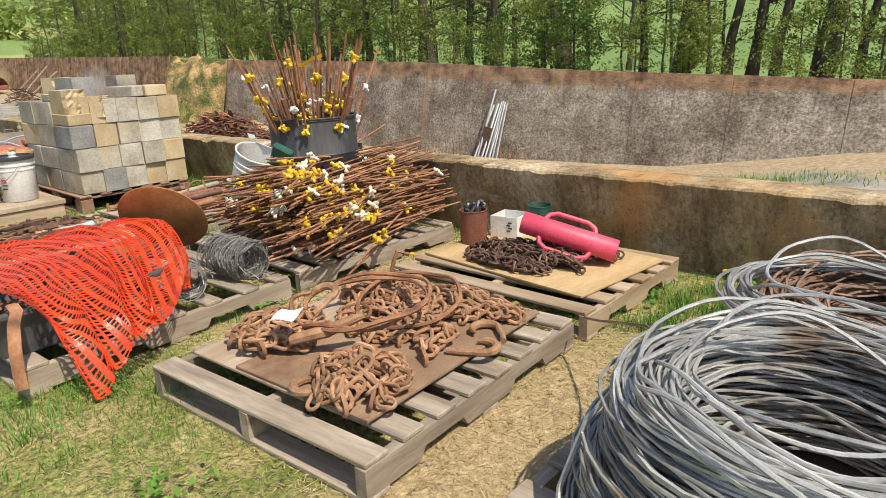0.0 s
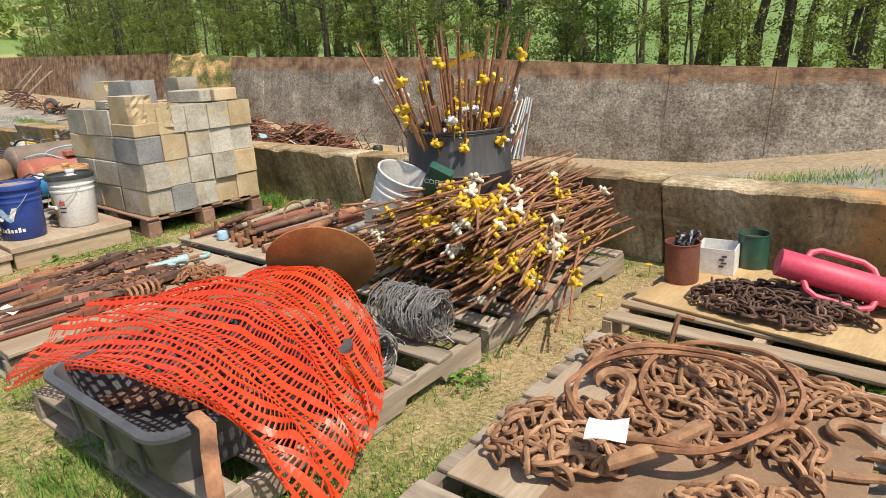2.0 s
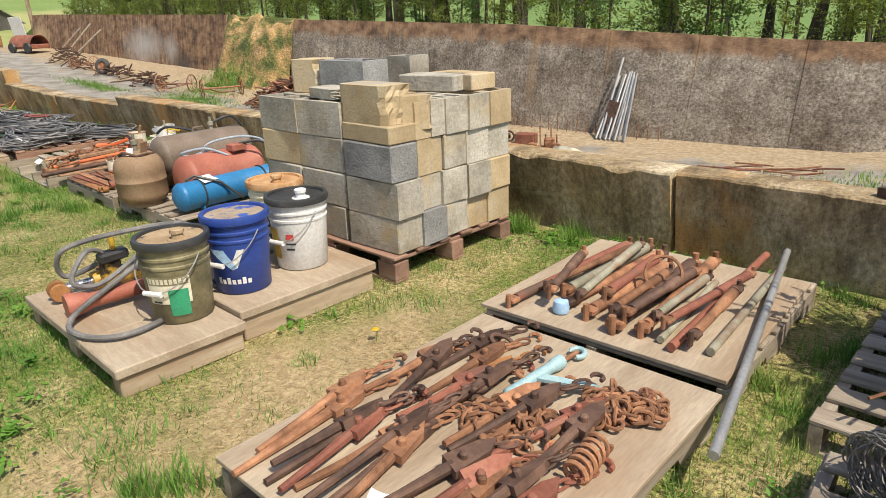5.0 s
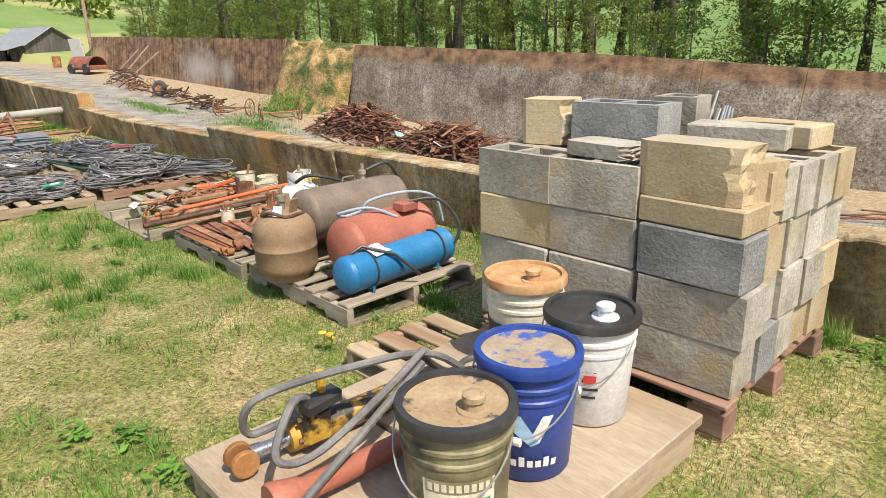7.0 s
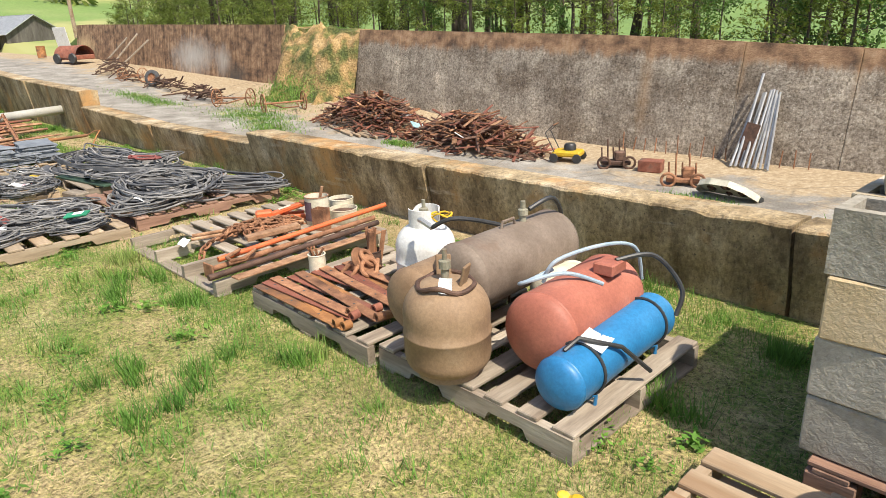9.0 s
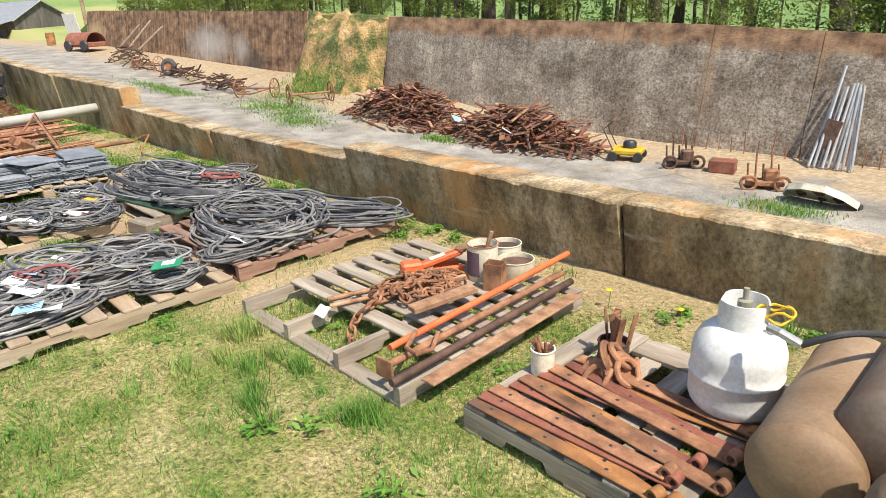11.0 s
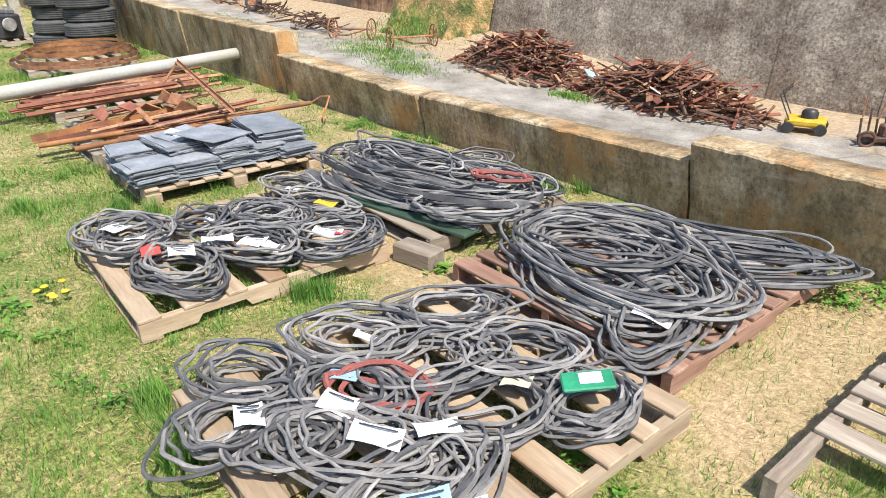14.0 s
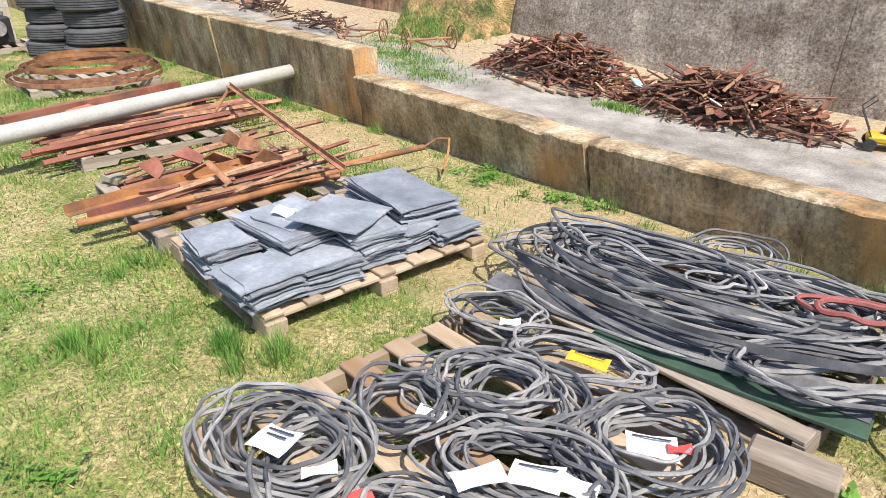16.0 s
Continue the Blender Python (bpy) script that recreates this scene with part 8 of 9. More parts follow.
def tiller(x, y, mat, label):
    z = on_floor(x, y)
    ob = thing("old_machine", label, "machine", pose(x, y, z, 0, 0, RNG.uniform(0, 90)))
    part("base", Shape().box((0.7, 0.35, 0.10), b=0.02), mat, ob, m=pose(0, 0, 0.12))
    part("motor", Shape().box((0.26, 0.22, 0.24), b=0.03), mat, ob, m=pose(0.1, 0, 0.27))
    for k in range(5):
        part("tine", Shape().tube([(-0.3 + 0.14 * k, 0.18, 0.1), (-0.32 + 0.14 * k, 0.2, 0.45 + 0.2 * (k % 2))], 0.022, 6), mat, ob)
    for sx in (-0.3, 0.3):
        part("wheel", Shape().tube(ring_path(0.14, 0.14, 18), 0.03, 6, True), mat, ob, m=pose(sx, -0.22, 0.14, 90, 0, 0))


tiller(-13.1, 14.0, M_RUST_DARK, "dark rusty cultivator on the floor")
solid("metal_box", Shape().box((0.55, 0.35, 0.28), b=0.02), M_RUST_RED, "small red-brown metal box on the floor", "box", pose(-12.2, 14.1, on_floor(-12.2, 14.1) + 0.14, 0, 0, 15))
tiller(-11.0, 13.3, M_RUST, "rusty iron machine on the floor")
md = thing("mower_deck", "dirty cream mower deck propped upside down with rusty spindles", "mower deck", pose(-9.78, 13.0, on_floor(-9.78, 13.0) + 0.02, 52, 0, -8))
deck_line = [(-0.62, 0.0), (-0.66, 0.28), (-0.50, 0.52), (-0.20, 0.66), (0.20, 0.68), (0.46, 0.50), (0.64, 0.22), (0.60, 0.0)]
part("plate", Shape().prism(deck_line, 0.02), M_CREAM, md)
rim = np.array([(x, -0.05, z) for x, z in deck_line])
part("skirt", Shape().sheet([rim + np.array([0, 0.05, 0]), rim + np.array([0, -0.07, 0])], 0.01), M_CREAM, md)
for x, z, r in ((-0.36, 0.24, 0.10), (0.0, 0.40, 0.11), (0.30, 0.22, 0.10), (-0.02, 0.12, 0.07), (-0.2, 0.5, 0.05)):
    part("spindle", Shape().lathe([(0.0, 0.05), (r * 0.4, 0.05), (r * 0.45, 0.02), (r, 0.015), (r, 0.0)], 16), M_RUST_DARK, md, m=pose(x, -0.01, z, 90, 0, 0))
part("wheel", Shape().lathe([(0, -0.03), (0.08, -0.03), (0.09, 0), (0.08, 0.03), (0, 0.03)], 16), M_BLACK, md, m=pose(0.62, -0.05, 0.08, 0, 90, 0))
for k in range(10):
    f = k / 9
    xb, yb = -10.95 + 0.86 * f, 15.62 + 0.05 * (k % 3)
    rod("galvanised_pipe", (xb, yb, on_floor(xb, yb) + 0.03), (-10.84 + 0.50 * f + RNG.uniform(-0.05, 0.05), 16.66, 0.06 if k == 1 else -0.34 + RNG.uniform(-0.09, 0.05)), RNG.uniform(0.024, 0.034), M_PIPE, "galvanised pipe leaning on the slanted wall", "pipe", 8, "leaning pipes")
solid("scrap_iron", Shape().box((0.32, 0.02, 0.9), b=0.004), M_RUST_DARK, "flat rusty iron sheet leaning behind the pipes", "scrap iron", pose(-10.75, 15.95, on_floor(-10.75, 15.95) + 0.58, -12, 12, 0))
for k in range(16):
    x = -14.2 + 0.32 * k
    rod("iron_stake", (x, 16.2, floor_far(x)), (x + RNG.uniform(-0.05, 0.05), 16.25, floor_far(x) + RNG.uniform(0.3, 0.55)), 0.016, M_RUST, "short rusty rod standing along the wall", "rod", 5, "rods along the wall")
rod("wooden_post", (-2.1, 3.20, 0.50), (-1.62, 2.95, 0.56), 0.032, M_RUST_DARK, "dark wooden beam across the wall top", "beam", 4)


for k in range(12):
    x, y = -6.3 + RNG.uniform(-0.8, 1.6), 13.4 + RNG.uniform(-0.5, 0.6)
    yaw, ln = RNG.uniform(-0.5, 0.7), RNG.uniform(0.5, 1.3)
    rod("reinforcing_bar", (x, y, on_floor(x, y) + 0.03 + 0.025 * (k % 3)), (x + ln * math.cos(yaw), y + ln * math.sin(yaw), on_floor(x + ln, y) + 0.05 + 0.05 * (k % 2)), 0.018, (M_RUST, M_RUST_RED)[k % 2], "rusty bar lying loose on the concrete floor", "bar", 6, "loose bars on the floor", bend=RNG.uniform(-0.1, 0.1))


# old implements in front of the brown wall
def axle(x, y, rz, label):
    z = on_floor(x, y)
    ob = thing("wheel_axle", label, "axle", pose(x, y, z, 0, 0, rz))
    part("shaft", Shape().tube([(-0.8, 0, 0.36), (0.8, 0, 0.36)], 0.035, 8), M_RUST, ob, smooth=True)
    for sx in (-0.8, 0.8):
        w = part("wheel", Shape().tube(ring_path(0.36, 0.36, 30), 0.025, 6, True), M_RUST, ob, m=pose(sx, 0, 0.37, 0, 90, 0), smooth=True)
        for k in range(4):
            part("spoke", Shape().tube([(-0.35, 0, 0), (0.35, 0, 0)], 0.012, 5), M_RUST, w, m=pose(0, 0, 0, 0, 0, 45 * k))
    part("frame", Shape().tube([(-0.5, 0, 0.34), (-0.3, -0.9, 0.25), (0.3, -0.9, 0.25), (0.5, 0, 0.34)], 0.03, 6), M_RUST, ob)


axle(-27.6, 13.6, 75, "rusty iron-wheeled cart axle on the grass")
axle(-30.5, 13.0, 30, "rusty iron-wheeled implement in the grass")
far_scrap = Shape()
scrap_pile(-33.5, 13.2, 2.2, 0.7, 0.7, 60, 41, far_scrap)
scrap_pile(-38.5, 13.6, 2.8, 0.7, 0.6, 60, 42, far_scrap)
scrap_pile(-46.0, 13.8, 3.4, 0.7, 1.0, 80, 43, far_scrap)
solid("far_scrap", far_scrap, M_RUST_DARK, "tangled rusty farm scrap along the brown wall", "scrap iron", kind="stuff")
tyre(-40.2, 13.6, on_floor(-40.2, 13.6) + 0.42, 0.42, 0.16, 80, 35, "old rubber tyre on a rusty wheel", True)
axle(-43.0, 13.6, 20, "old rusty implement with iron wheels")
mx = thing("cement_mixer", "dark red round-backed machine with wheels", "machine", pose(-56.0, 14.6, on_floor(-56.0, 14.6), 0, 0, 20))
g = [[(-1.1 + 0.2 * i, 0.75 * math.cos(c), 0.45 + 0.75 * math.sin(c)) for i in range(12)] for c in np.linspace(0, math.pi, 12)]
part("hood", Shape().sheet(g, 0.03), M_RUST_RED, mx, smooth=True)
part("chassis", Shape().box((2.3, 1.4, 0.3), b=0.04), M_RUST_RED, mx, m=pose(0, 0, 0.42))
for sx in (-0.8, 0.8):
    part("wheel", Shape().lathe([(0, -0.09), (0.32, -0.09), (0.36, 0), (0.32, 0.09), (0, 0.09)], 20), M_BLACK, mx, m=pose(sx, -0.75, 0.36, 90, 0, 0))
for k, (x, lean) in enumerate([(-50.5, 0.9), (-52.0, 0.5), (-49.2, 1.2)]):
    rod("wooden_pole", (x, 14.9, on_floor(x, 14.9)), (x + lean, 16.7, 1.7 - 0.2 * k), 0.06, M_WOOD, "grey pole leaning on the brown wall", "pole", 6, "leaning poles")
solid("metal_sheet", Shape().box((1.5, 0.05, 2.3), at=(0, 0, 1.15), b=0.01), M_WHITE, "white metal sheet standing by the wall", "sheet", pose(-64.0, 16.4, 0.2, 8, 0, 20))
solid("oil_barrel", Shape().lathe([(0, 0), (0.32, 0), (0.33, 0.3), (0.32, 0.32), (0.33, 0.6), (0.32, 0.9), (0, 0.9)], 20), M_RUST_ORANGE, "rusty barrel by the white sheet", "barrel", pose(-66.5, 15.2, 0.25), smooth=True)


def barn():
    ob = thing("barn", "small weathered grey wooden barn with tin roof", "barn", pose(-96.0, 20.5, -0.2, 0, 0, 22))
    W, L, H = 7.0, 6.0, 2.6
    for k in range(int(L / 0.3)):
        part("board", Shape().box((0.28, 0.06, H), b=0.01), M_BARN, ob, m=pose(-L / 2 + 0.15 + 0.3 * k, -W / 2, H / 2)) if not 8 <= k <= 10 else None
    part("wall", Shape().box((L, 0.1, H), b=0.01), M_BARN, ob, m=pose(0, W / 2, H / 2))
    part("wall", Shape().prism([(-W / 2, 0), (W / 2, 0), (W / 2, H), (0, H + 2.0), (-W / 2, H)], 0.1), M_BARN, ob, m=pose(L / 2, 0, 0, 0, 0, 90))
    part("wall", Shape().prism([(-W / 2, 0), (-W / 4, 0), (-W / 4, H * 0.8), (W / 4, H * 0.8), (W / 4, 0), (W / 2, 0), (W / 2, H), (0, H + 2.0), (-W / 2, H)], 0.1), M_BARN, ob, m=pose(-L / 2, 0, 0, 0, 0, 90))
    for s in (-1, 1):
        part("roof", Shape().box((L + 0.8, 4.4, 0.08), b=0.01), M_PIPE, ob, "grey tin roof sheets", m=pose(0, s * 1.85, H + 0.98, s * -29, 0, 0))
    lean = part("lean_to", Shape().box((L, 2.6, 0.08), b=0.01), M_PIPE, ob, m=pose(0, -W / 2 - 1.1, H - 0.25, 14, 0, 0))


barn()
rod("utility_pole", (-68.0, 18.5, 0.3), (-68.3, 18.5, 11.0), 0.16, M_WOOD_TAN, "tall pale wooden utility pole", "utility pole", 10)


# ---------------------------------------------------------------- trees and bushes
def fast_mesh(name, verts, faces_n, mat):
    """A mesh of separate triangles or quads from an array (count, corners, 3)."""
    verts = np.asarray(verts, np.float32)
    n, c = verts.shape[:2]
    me = bpy.data.meshes.new(name)
    me.vertices.add(n * c)
    me.vertices.foreach_set("co", verts.reshape(-1))
    me.loops.add(n * c)
    me.loops.foreach_set("vertex_index", np.arange(n * c, dtype=np.int32))
    me.polygons.add(n)
    me.polygons.foreach_set("loop_start", np.arange(0, n * c, c, dtype=np.int32))
    me.update(calc_edges=True)
    me.materials.append(mat)
    return me


def leaf_quads(centres, size, rng):
    n = len(centres)
    a = rng.normal(size=(n, 3))
    a /= np.linalg.norm(a, axis=1)[:, None]
    b = np.cross(a, rng.normal(size=(n, 3)))
    b /= np.linalg.norm(b, axis=1)[:, None]
    s = size * rng.uniform(0.6, 1.3, (n, 1))
    c = np.asarray(centres)
    return np.stack([c - a * s, c + b * s * 0.45, c + a * s, c - b * s * 0.45], 1)


def grow(seed, height, r0, lean, branches, twig_leaves, leaf, low, spread):
    """Trunk, limbs and twigs as tubes; leaf places along the twigs."""
    rng = random.Random(seed)
    s = Shape()
    pts, x, y = [], 0.0, 0.0
    n = 9
    for i in range(n):
        z = height * i / (n - 1)
        x += lean[0] * height / n + rng.uniform(-0.07, 0.07) * height / 8
        y += lean[1] * height / n + rng.uniform(-0.07, 0.07) * height / 8
        pts.append(np.array([x, y, z - 0.2]))
    rad = [r0 * (1.25 if i == 0 else 1) * (1 - 0.82 * i / (n - 1)) for i in range(n)]
    s.tube(pts, rad, 9)
    leaves = []
    for b in range(branches):
        f = low + (1 - low) * (b + rng.random()) / branches
        i = min(n - 2, int(f * (n - 1)))
        p0 = pts[i] + (pts[i + 1] - pts[i]) * (f * (n - 1) - i)
        a = rng.uniform(0, 6.283)
        ln = spread * height * (1.1 - 0.6 * f) * rng.uniform(0.5, 1.1)
        up = rng.uniform(0.1, 0.7)
        d = np.array([math.cos(a), math.sin(a), up])
        bp = [p0]
        for k in range(5):
            d = d + np.array([rng.uniform(-.25, .25), rng.uniform(-.25, .25), rng.uniform(-.2, .16)])
            bp.append(bp[-1] + d / np.linalg.norm(d) * ln / 5)
        rb = max(0.012, rad[i] * 0.32)
        s.tube(bp, [rb * (1 - 0.8 * k / 5) for k in range(6)], 5)
        for k in range(1, 6):
            for _ in range(3):
                d2 = np.array([rng.uniform(-1, 1), rng.uniform(-1, 1), rng.uniform(-0.4, 0.9)])
                d2 /= np.linalg.norm(d2)
                tl = ln * rng.uniform(0.12, 0.3)
                q = bp[k] + d2 * tl * 0.5
                e = bp[k] + d2 * tl + np.array([0, 0, -0.04])
                s.tube([bp[k], q, e], [rb * 0.22, rb * 0.16, 0.003], 3, caps=False)
                for _ in range(twig_leaves):
                    t = rng.random()
                    leaves.append(bp[k] + d2 * tl * (0.3 + 0.75 * t) + np.array([rng.gauss(0, 0.09), rng.gauss(0, 0.09), rng.gauss(0, 0.08)]))
    return s, leaves


def make_tree(name, seed, height, r0, lean, branches, twig_leaves, leaf, low, spread, mat, label, m, category="tree", group="trees behind the wall"):
    s, leaves = grow(seed, height, r0, lean, branches, twig_leaves, leaf, low, spread)
    ob = thing(name, label, category, m, group)
    part("trunk", s, M_BARK, ob, smooth=True)
    nr = np.random.default_rng(seed)
    me = fast_mesh("crown", leaf_quads(np.array(leaves), leaf, nr), 4, mat)
    cr = new("crown", me)
    cr.parent = ob
    return ob


def stand(x, y, rz=0.0, k=1.0):
    return pose(x, y, land_z(x, y), 0, 0, rz) @ Matrix.Scale(k, 4)


T = "spring tree with thin fresh green leaves"
tall = [make_tree("tree", 1, 11, 0.20, (0.10, 0.02), 20, 5, 0.07, 0.2, 0.30, M_LEAF, T, stand(-8.2, 24.0)),
        make_tree("tree", 2, 12, 0.17, (0.16, 0.0), 18, 4, 0.07, 0.24, 0.26, M_LEAF, T, stand(-6.5, 23.5)),
        make_tree("tree", 3, 10, 0.15, (0.04, 0.05), 24, 6, 0.075, 0.12, 0.32, M_LEAF, T, stand(-21.0, 24.0)),
        make_tree("tree", 4, 12, 0.22, (-0.06, 0.0), 24, 7, 0.08, 0.12, 0.30, M_LEAF_DARK, "tree with darker green leaves", stand(-18.2, 22.0))]
gn = make_tree("tree", 9, 9, 0.38, (-0.22, 0.04), 20, 6, 0.07, 0.22, 0.42, M_LEAF, "thick gnarled leaning tree with long limbs", stand(-13.0, 24.8))
bare = [make_tree("sapling", 20 + k, 7, 0.06, (0.05 * (k - 1), 0.03), 22, 4, 0.06, 0.12, 0.30, M_LEAF, "thin grey sapling with sparse leaves", stand(-40 - 2.0 * k, 21 + k), "tree", "saplings behind the wall") for k in range(3)]
bush = [make_tree("bush", 30 + k, 2.6, 0.04, (0, 0), 15, 7, 0.06, 0.03, 0.55, (M_LEAF_DARK, M_LEAF, M_LEAF)[k], "leafy green bush behind the wall", stand(-11.2 + 5 * k, 20.5), "bush", "bushes behind the wall") for k in range(3)]
rt = random.Random(3)
for (x, y, i) in [(-5.6, 24.0, 0), (-5.0, 23.6, 1), (-3.9, 24.2, 1), (-3.3, 23.8, 0), (-2.7, 24.3, 1), (-1.6, 24.5, 2), (0.8, 24, 0), (3, 25, 1), (-9.9, 25, 2), (-15.8, 23.5, 2), (-17.3, 24.5, 3), (-19.8, 26, 0), (-23.5, 23, 3), (-25.4, 24.5, 2), (-27.6, 23.2, 2), (-29.4, 25.5, 3), (-31.8, 23.5, 0), (-34.2, 24.5, 2), (-37.0, 23.0, 3), (-39.5, 25.5, 2), (-43.0, 24.0, 2), (-46.5, 23.0, 3), (-50.0, 25.0, 2), (-54.0, 24.0, 0), (-59.0, 23.0, 2), (-64.0, 26.0, 3), (-20.5, 31, 2), (-26.5, 33, 3), (-33.5, 32, 2), (-14.5, 33, 2), (-41, 33, 3), (-50, 34, 2), (-62, 34, 3), (-76, 27, 2), (-84, 33, 3), (-75, 40, 2)]:
    copy_thing(tall[i], stand(x, y, rt.uniform(-25, 25) if i < 2 else rt.uniform(0, 360), rt.uniform(0.8, 1.15)))
for k in range(95):
    x = rt.uniform(-66, -14) if k < 78 else rt.uniform(-14, 3)
    copy_thing(bare[k % 3], stand(x, rt.uniform(19.5, 30), rt.uniform(0, 360), rt.uniform(0.7, 1.3)))
for k in range(64):
    x = -63 + 66 * k / 64 + rt.uniform(-0.6, 0.6)
    big = -26 < x < -9
    i = 0 if (big and k % 3 == 0) else 1 + k % 2
    copy_thing(bush[i], stand(x, rt.uniform(19.2, 24) if not big else rt.uniform(19.5, 22.5), rt.uniform(0, 360), rt.uniform(0.5, 0.9) if x > -9 else rt.uniform(0.75, 1.3)))
copy_thing(bush[1], pose(-34.6, 17.3, 1.5, 0, 0, 30) @ Matrix.Scale(0.55, 4))
# far tree lines on the fields
nr = np.random.default_rng(5)
c = []
for k in range(260):
    x, y = (nr.uniform(-300, 60), nr.uniform(150, 165)) if k < 90 else ((nr.uniform(-330, 200), nr.uniform(255, 300)) if k < 200 else (nr.uniform(-210, -130), nr.uniform(25, 150)))
    z = land_z(float(x), float(y))
    r = nr.uniform(2.5, 4.5)
    p = nr.normal(size=(70, 3)) * np.array([r * 0.55, r * 0.55, r * 0.5]) + np.array([x, y, z + r * 0.9])
    c.append(p)
tagged(new("far_woods", fast_mesh("far_woods", leaf_quads(np.concatenate(c), 0.9, nr), 4, M_LEAF)), "distant rows of trees across the fields", "woods", kind="stuff")


# ---------------------------------------------------------------- grass, straw and flowers
def blades(n, region, lo, hi, width, rng):
    (x0, x1), (y0, y1) = region
    x, y = rng.uniform(x0, x1, n), rng.uniform(y0, y1, n)
    dens = np.array([noise.noise((a * 0.9, b * 0.9, 7)) + 0.6 * noise.noise((a * 2.7, b * 2.7, 3)) for a, b in zip(x, y)])
    lush = np.clip((-x - 2.0) / 4.0, 0, 1) * np.clip((1.9 - y) / 1.0, 0.25, 1)
    keep = dens * 1.6 + 0.8 * lush > rng.uniform(-0.75, 0.8, n)
    for cx, cy, sx, sy in ((-12.6, 2.5, 1.4, 0.8), (-11.2, 1.55, 1.8, 0.3), (-9.55, 2.2, 0.35, 0.9), (-3.4, 1.1, 0.45, 0.7), (0.9, 1.3, 0.3, 1.1), (-3.2, 0.0, 0.6, 0.4), (-0.6, 2.1, 0.22, 1.1)):
        keep &= (((x - cx) / sx) ** 2 + ((y - cy) / sy) ** 2 > 1) | (rng.random(n) < 0.15)
    x, y, dens = x[keep], y[keep], dens[keep]
    m = len(x)
    tall = np.clip(0.8 + 1.6 * dens, 0.6, 1.9)
    h = rng.uniform(lo, hi, m) * tall
    a = rng.uniform(0, 6.283, m)
    bend = rng.uniform(0.1, 0.9, m) * h
    w = width * rng.uniform(0.7, 1.3, m)
    z = np.zeros(m) - 0.012
    p = np.stack([x, y, z], 1)
    side = np.stack([-np.sin(a) * w, np.cos(a) * w, np.zeros(m)], 1)
    tip = p + np.stack([np.cos(a) * bend, np.sin(a) * bend, h], 1)
    return np.stack([p - side, p + side, tip], 1)


def lawn():
    rng = np.random.default_rng(2)
    sets = [blades(520000, ((-13.8, 3.2), (-1.2, 3.13)), 0.016, 0.045, 0.0021, rng), blades(120000, ((-26, -13.5), (-1.5, 3.1)), 0.03, 0.07, 0.005, rng)]
    # taller tufts along the wall foot and round pallets
    t = []
    for k in range(70):
        x = rng.uniform(-22, 3)
        y = WALL_Y - abs(rng.normal(0, 0.09)) - 0.02
        t.append((x, y, rng.uniform(0.06, 0.15), 45))
    for (x, y) in [(-3.9, 2.95), (-3.6, 3.0), (-3.3, 3.02), (-4.0, 3.0), (-2.0, 2.4), (-2.05, 2.0), (-5.5, 2.7), (-8.1, 1.25), (-8.7, 1.2), (-9.0, 1.1), (-8.5, 1.0), (-9.1, 1.3), (-11.5, 0.95), (-11.38, 1.05), (-13.0, 0.7), (-13.1, 0.62), (-10.9, 0.1), (-10.6, 0.12), (-14.2, 0.6), (-11.5, 2.95), (0.95, 2.6), (1.0, 2.9), (0.9, 2.4), (-3.3, 0.3), (-2.9, 0.3), (-7.0, 1.3), (-7.2, 0.9), (-7.4, 0.7), (-7.1, 0.6), (-13.6, 0.1), (-5.6, 2.0)]:
        for _ in range(4):
            t.append((x + rng.normal(0, 0.1), y + rng.normal(0, 0.07), 0.13, 70))
    for x, y, h, n in t:
        a = rng.uniform(0, 6.283, n)
        p = np.stack([x + rng.normal(0, 0.035, n), y + rng.normal(0, 0.03, n), np.full(n, -0.01)], 1)
        p[:, 1] = np.minimum(p[:, 1], WALL_Y - 0.04)
        hh = h * rng.uniform(0.4, 1.1, n)
        side = np.stack([-np.sin(a), np.cos(a), np.zeros(n)], 1) * 0.003
        tip = p + np.stack([np.cos(a) * hh * 0.5, np.sin(a) * hh * 0.5, hh], 1)
        tip[:, 1] = np.minimum(tip[:, 1], WALL_Y - 0.03)
        sets.append(np.stack([p - side, p + side, tip], 1))
    tagged(new("grass", fast_mesh("grass", np.concatenate(sets), 3, M_GRASS)), "short green and yellowing grass blades", "grass", kind="stuff")
    # dead straw lying in all directions, longest where the grass is thin
    def straw(n, x0, x1, y0, y1, long, wide):
        x, y = rng.uniform(x0, x1, n), rng.uniform(y0, y1, n)
        dens = np.array([noise.noise((a * 0.9, b * 0.9, 7)) + 0.6 * noise.noise((a * 2.7, b * 2.7, 3)) for a, b in zip(x, y)])
        lush = np.clip((-x - 2.0) / 4.0, 0, 1) * np.clip((1.9 - y) / 1.0, 0.25, 1)
        keep = dens * 1.1 + 0.35 * lush < rng.uniform(-0.35, 0.75, n)
        x, y = x[keep], y[keep]
        m = len(x)
        a, ln = rng.uniform(0, 6.283, m), long * rng.uniform(0.35, 1.3, m)
        w = wide * rng.uniform(0.6, 1.4, m)
        p = np.stack([x, y, rng.uniform(0.0, 0.012, m)], 1)
        side = np.stack([-np.sin(a) * w, np.cos(a) * w, rng.uniform(-1, 1, m) * w], 1)
        tip = p + np.stack([np.cos(a) * ln, np.sin(a) * ln, rng.uniform(-0.1, 0.35, m) * ln], 1)
        tip[:, 1] = np.minimum(tip[:, 1], WALL_Y - 0.03)
        return np.stack([p - side, p + side, tip], 1)
    dry = [straw(340000, -13.8, 3.2, -1.2, 3.1, 0.036, 0.0014), straw(70000, -26, -13.8, -1.6, 3.1, 0.05, 0.0026)]
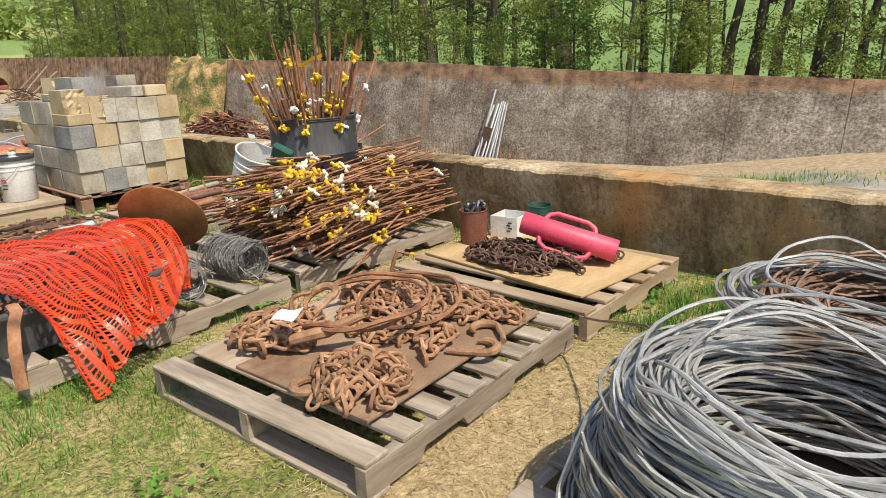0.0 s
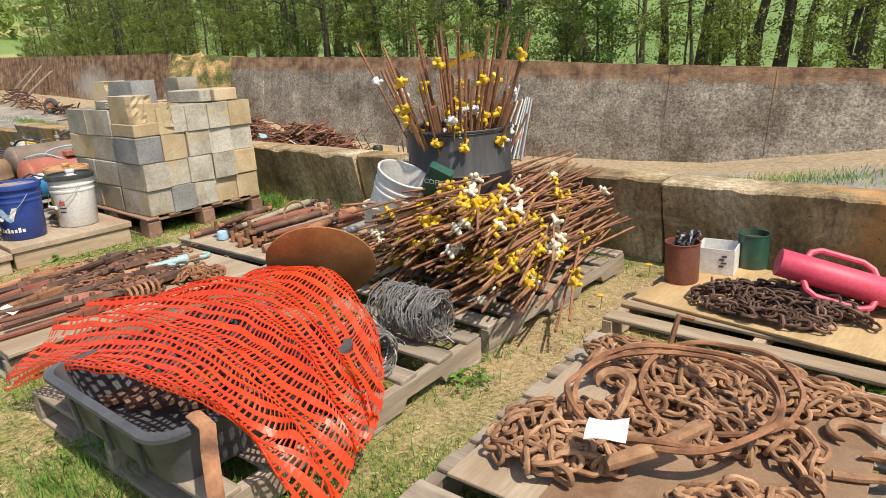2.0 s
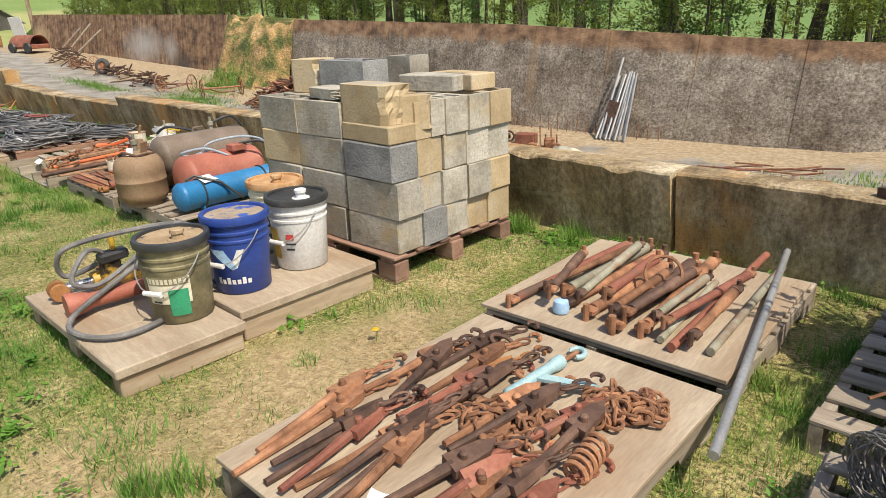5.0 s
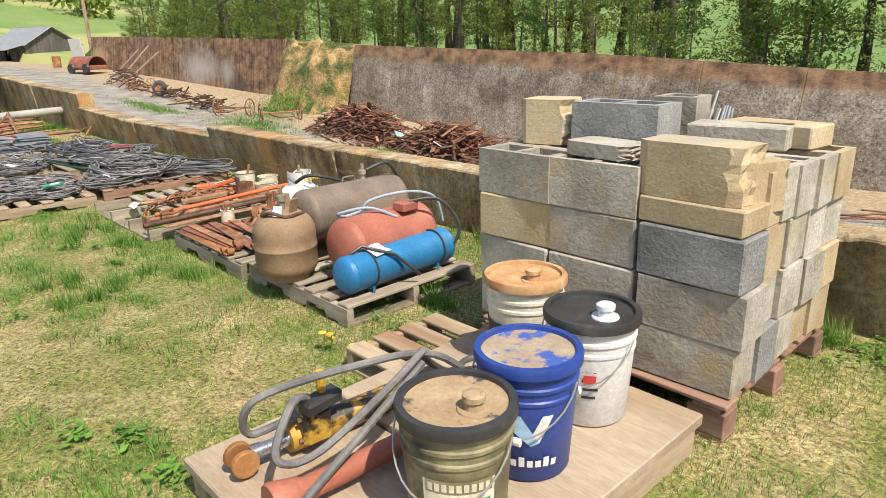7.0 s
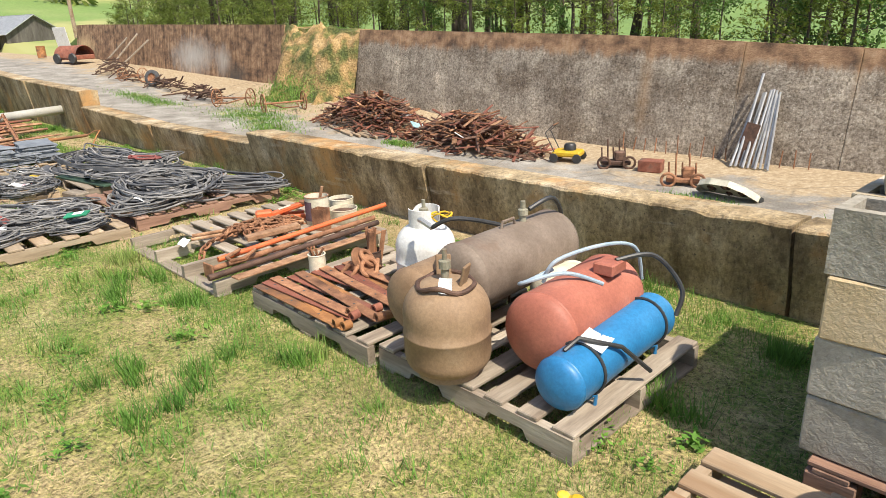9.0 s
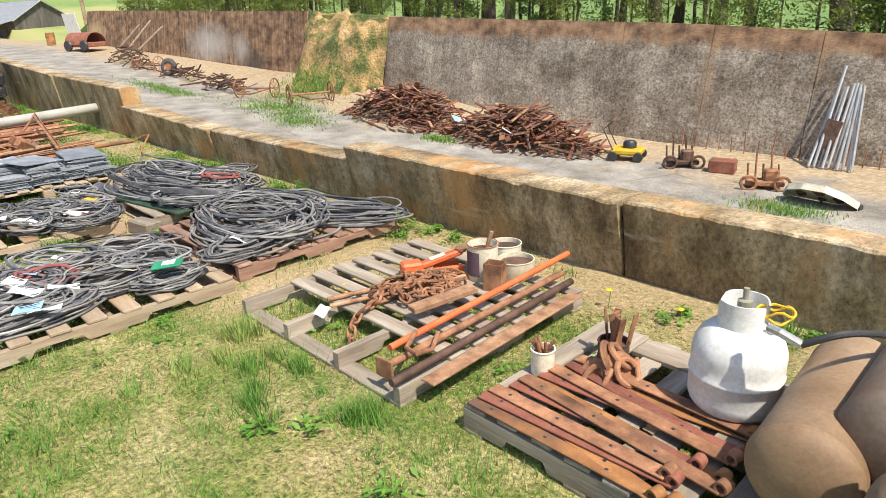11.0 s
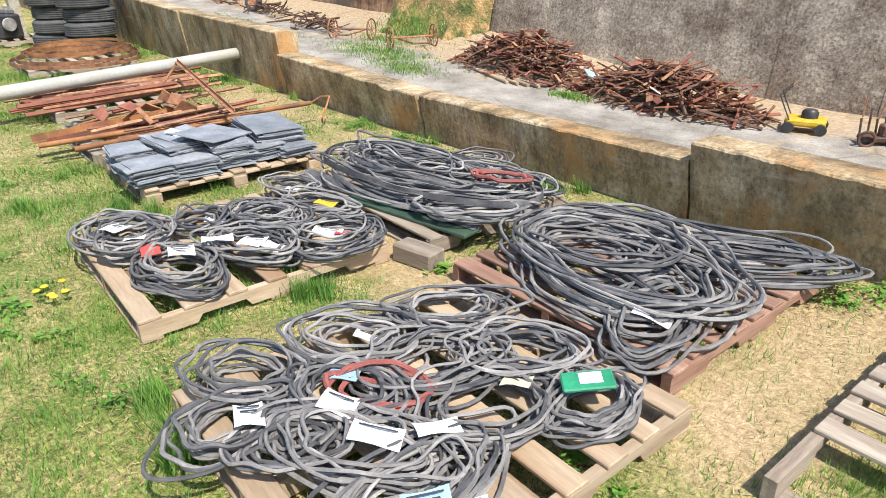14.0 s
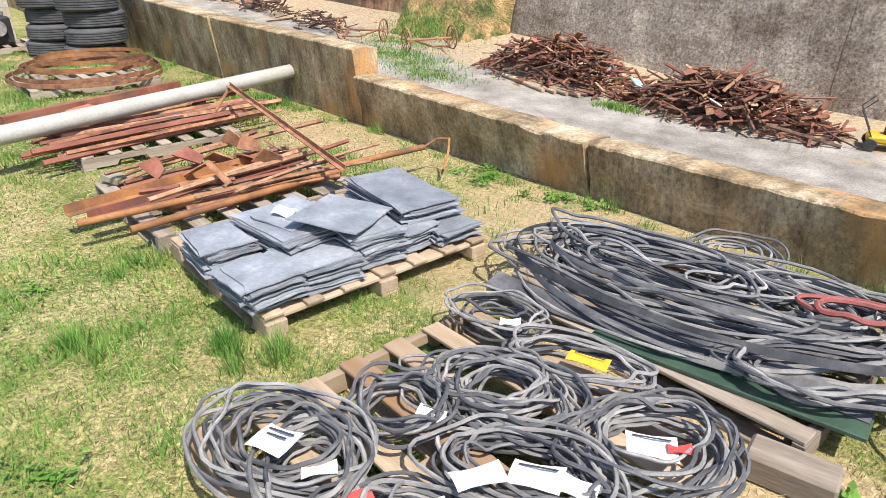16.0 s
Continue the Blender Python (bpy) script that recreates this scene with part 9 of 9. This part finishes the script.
    tagged(new("dry_grass", fast_mesh("dry_grass", np.concatenate(dry), 3, M_STRAW)), "flattened dry straw-coloured thatch", "grass", kind="stuff")
    wd = []
    for (cx, cy, sx, sy, n) in [(-27.5, 12.2, 2.2, 0.9, 2600), (-25.0, 11.3, 1.2, 0.6, 1100), (-19.6, 12.6, 0.5, 0.25, 900), (-29.5, 14.5, 1.6, 1.0, 3500), (-36, 11.5, 3.0, 0.5, 2200), (-10.2, 12.0, 0.7, 0.4, 800), (-5.0, 11.5, 1.6, 1.0, 2600), (-2.5, 13.0, 2.5, 0.8, 1200), (-30, 17.6, 2.4, 0.5, 2500)]:
        x, y = rng.normal(cx, sx * 0.6, n), rng.normal(cy, sy * 0.6, n)
        z = np.array([land_z(a, b) if b > 17.3 else (floor_z(a, b) - 0.01 if b < 14.2 else floor_z(a, b) + max(0, b - 14) * (0.5 if -32.3 < a < -27.1 else 0)) for a, b in zip(x, y)])
        a = rng.uniform(0, 6.283, n)
        h = rng.uniform(0.05, 0.15, n)
        p = np.stack([x, y, z], 1)
        side = np.stack([-np.sin(a), np.cos(a), np.zeros(n)], 1) * 0.012
        wd.append(np.stack([p - side, p + side, p + np.stack([np.cos(a) * h * 0.6, np.sin(a) * h * 0.6, h], 1)], 1))
    tagged(new("floor_weeds", fast_mesh("floor_weeds", np.concatenate(wd), 3, M_GRASS)), "patches of green weeds on the concrete floor", "weeds", kind="stuff")
    # fresh tufts scattered over the yard
    tf = []
    for k in range(1500):
        x, y = rng.uniform(-14.5, 2.5), rng.choice([rng.uniform(-1.0, 0.9), rng.uniform(-0.8, 3.0)])
        if noise.noise((x * 0.7, y * 0.9, 8)) < (-0.12 if x > -4 else -0.3):
            continue
        n = int(rng.integers(14, 46))
        a = rng.uniform(0, 6.283, n)
        sp = rng.uniform(0.02, 0.075)
        p = np.stack([x + rng.normal(0, sp, n), np.minimum(y + rng.normal(0, sp, n), WALL_Y - 0.05), np.full(n, -0.01)], 1)
        hh = rng.uniform(0.025, 0.075) * rng.uniform(0.5, 1.2, n)
        side = np.stack([-np.sin(a), np.cos(a), np.zeros(n)], 1) * 0.0028
        tf.append(np.stack([p - side, p + side, p + np.stack([np.cos(a) * hh * 0.8, np.sin(a) * hh * 0.8, hh + 0.01], 1)], 1))
    tagged(new("grass_tufts", fast_mesh("grass_tufts", np.concatenate(tf), 3, M_TUFT)), "fresh green tufts scattered in dry grass", "grass", kind="stuff")
    # broad-leaved weeds
    lv, sz = [], []
    for k in range(560):
        x, y = rng.uniform(-14.5, 2.5), rng.choice([rng.uniform(-1.0, 0.4), rng.uniform(2.75, 3.08), rng.uniform(-0.4, 3.0)])
        if noise.noise((x * 0.8, y * 1.1, 12)) < -0.05:
            continue
        n, wide = int(rng.integers(18, 60)), rng.uniform(0.03, 0.085)
        a, r = rng.uniform(0, 6.283, n), np.abs(rng.normal(0, wide, n))
        lv.append(np.stack([x + r * np.cos(a), np.minimum(y + r * np.sin(a), WALL_Y - 0.05), rng.uniform(0.008, 0.05, n)], 1))
        sz.append(np.full(n, rng.uniform(0.010, 0.022)))
    c = np.concatenate(lv)
    n = len(c)
    a, s = rng.uniform(0, 6.283, n), np.concatenate(sz) * rng.uniform(0.6, 1.3, n)
    u = np.stack([np.cos(a), np.sin(a), rng.uniform(-0.3, 0.6, n)], 1) * s[:, None]
    v = np.stack([-np.sin(a), np.cos(a), rng.uniform(-0.3, 0.3, n)], 1) * s[:, None] * 0.5
    q = np.stack([c - u, c + v, c + u, c - v], 1)
    q[..., 1] = np.minimum(q[..., 1], WALL_Y - 0.03)
    tagged(new("low_weeds", fast_mesh("low_weeds", q, 4, M_TUFT)), "low broad-leaved weeds in the grass", "weeds", kind="stuff")


lawn()


def dandelion(x, y, h=0.09):
    ob = thing("dandelion", "small yellow dandelion flower in the grass", "flower", pose(x, y, -0.005), "dandelions")
    part("stem", Shape().tube([(0, 0, 0), (0.008, 0.004, h)], 0.0022, 5), M_GRASS, ob)
    part("flower", Shape().lathe([(0.0, h - 0.004), (0.012, h), (0.019, h + 0.006), (0.014, h + 0.010), (0.0, h + 0.012)], 12), M_YELLOW, ob)


for (x, y, n) in [(-12.06, 0.03, 6), (-5.60, 1.31, 3), (-5.33, 1.33, 2), (-0.55, 2.95, 2), (0.98, 2.98, 2), (-2.75, 1.0, 1), (-7.95, 2.75, 1), (-9.05, 1.9, 3), (-7.6, 2.85, 1), (-3.55, 1.35, 1), (-0.60, 2.4, 1)]:
    for k in range(n):
        dandelion(x + RNG.uniform(-0.07, 0.07) * (n > 1), y + RNG.uniform(-0.06, 0.06) * (n > 1), RNG.uniform(0.05, 0.11))
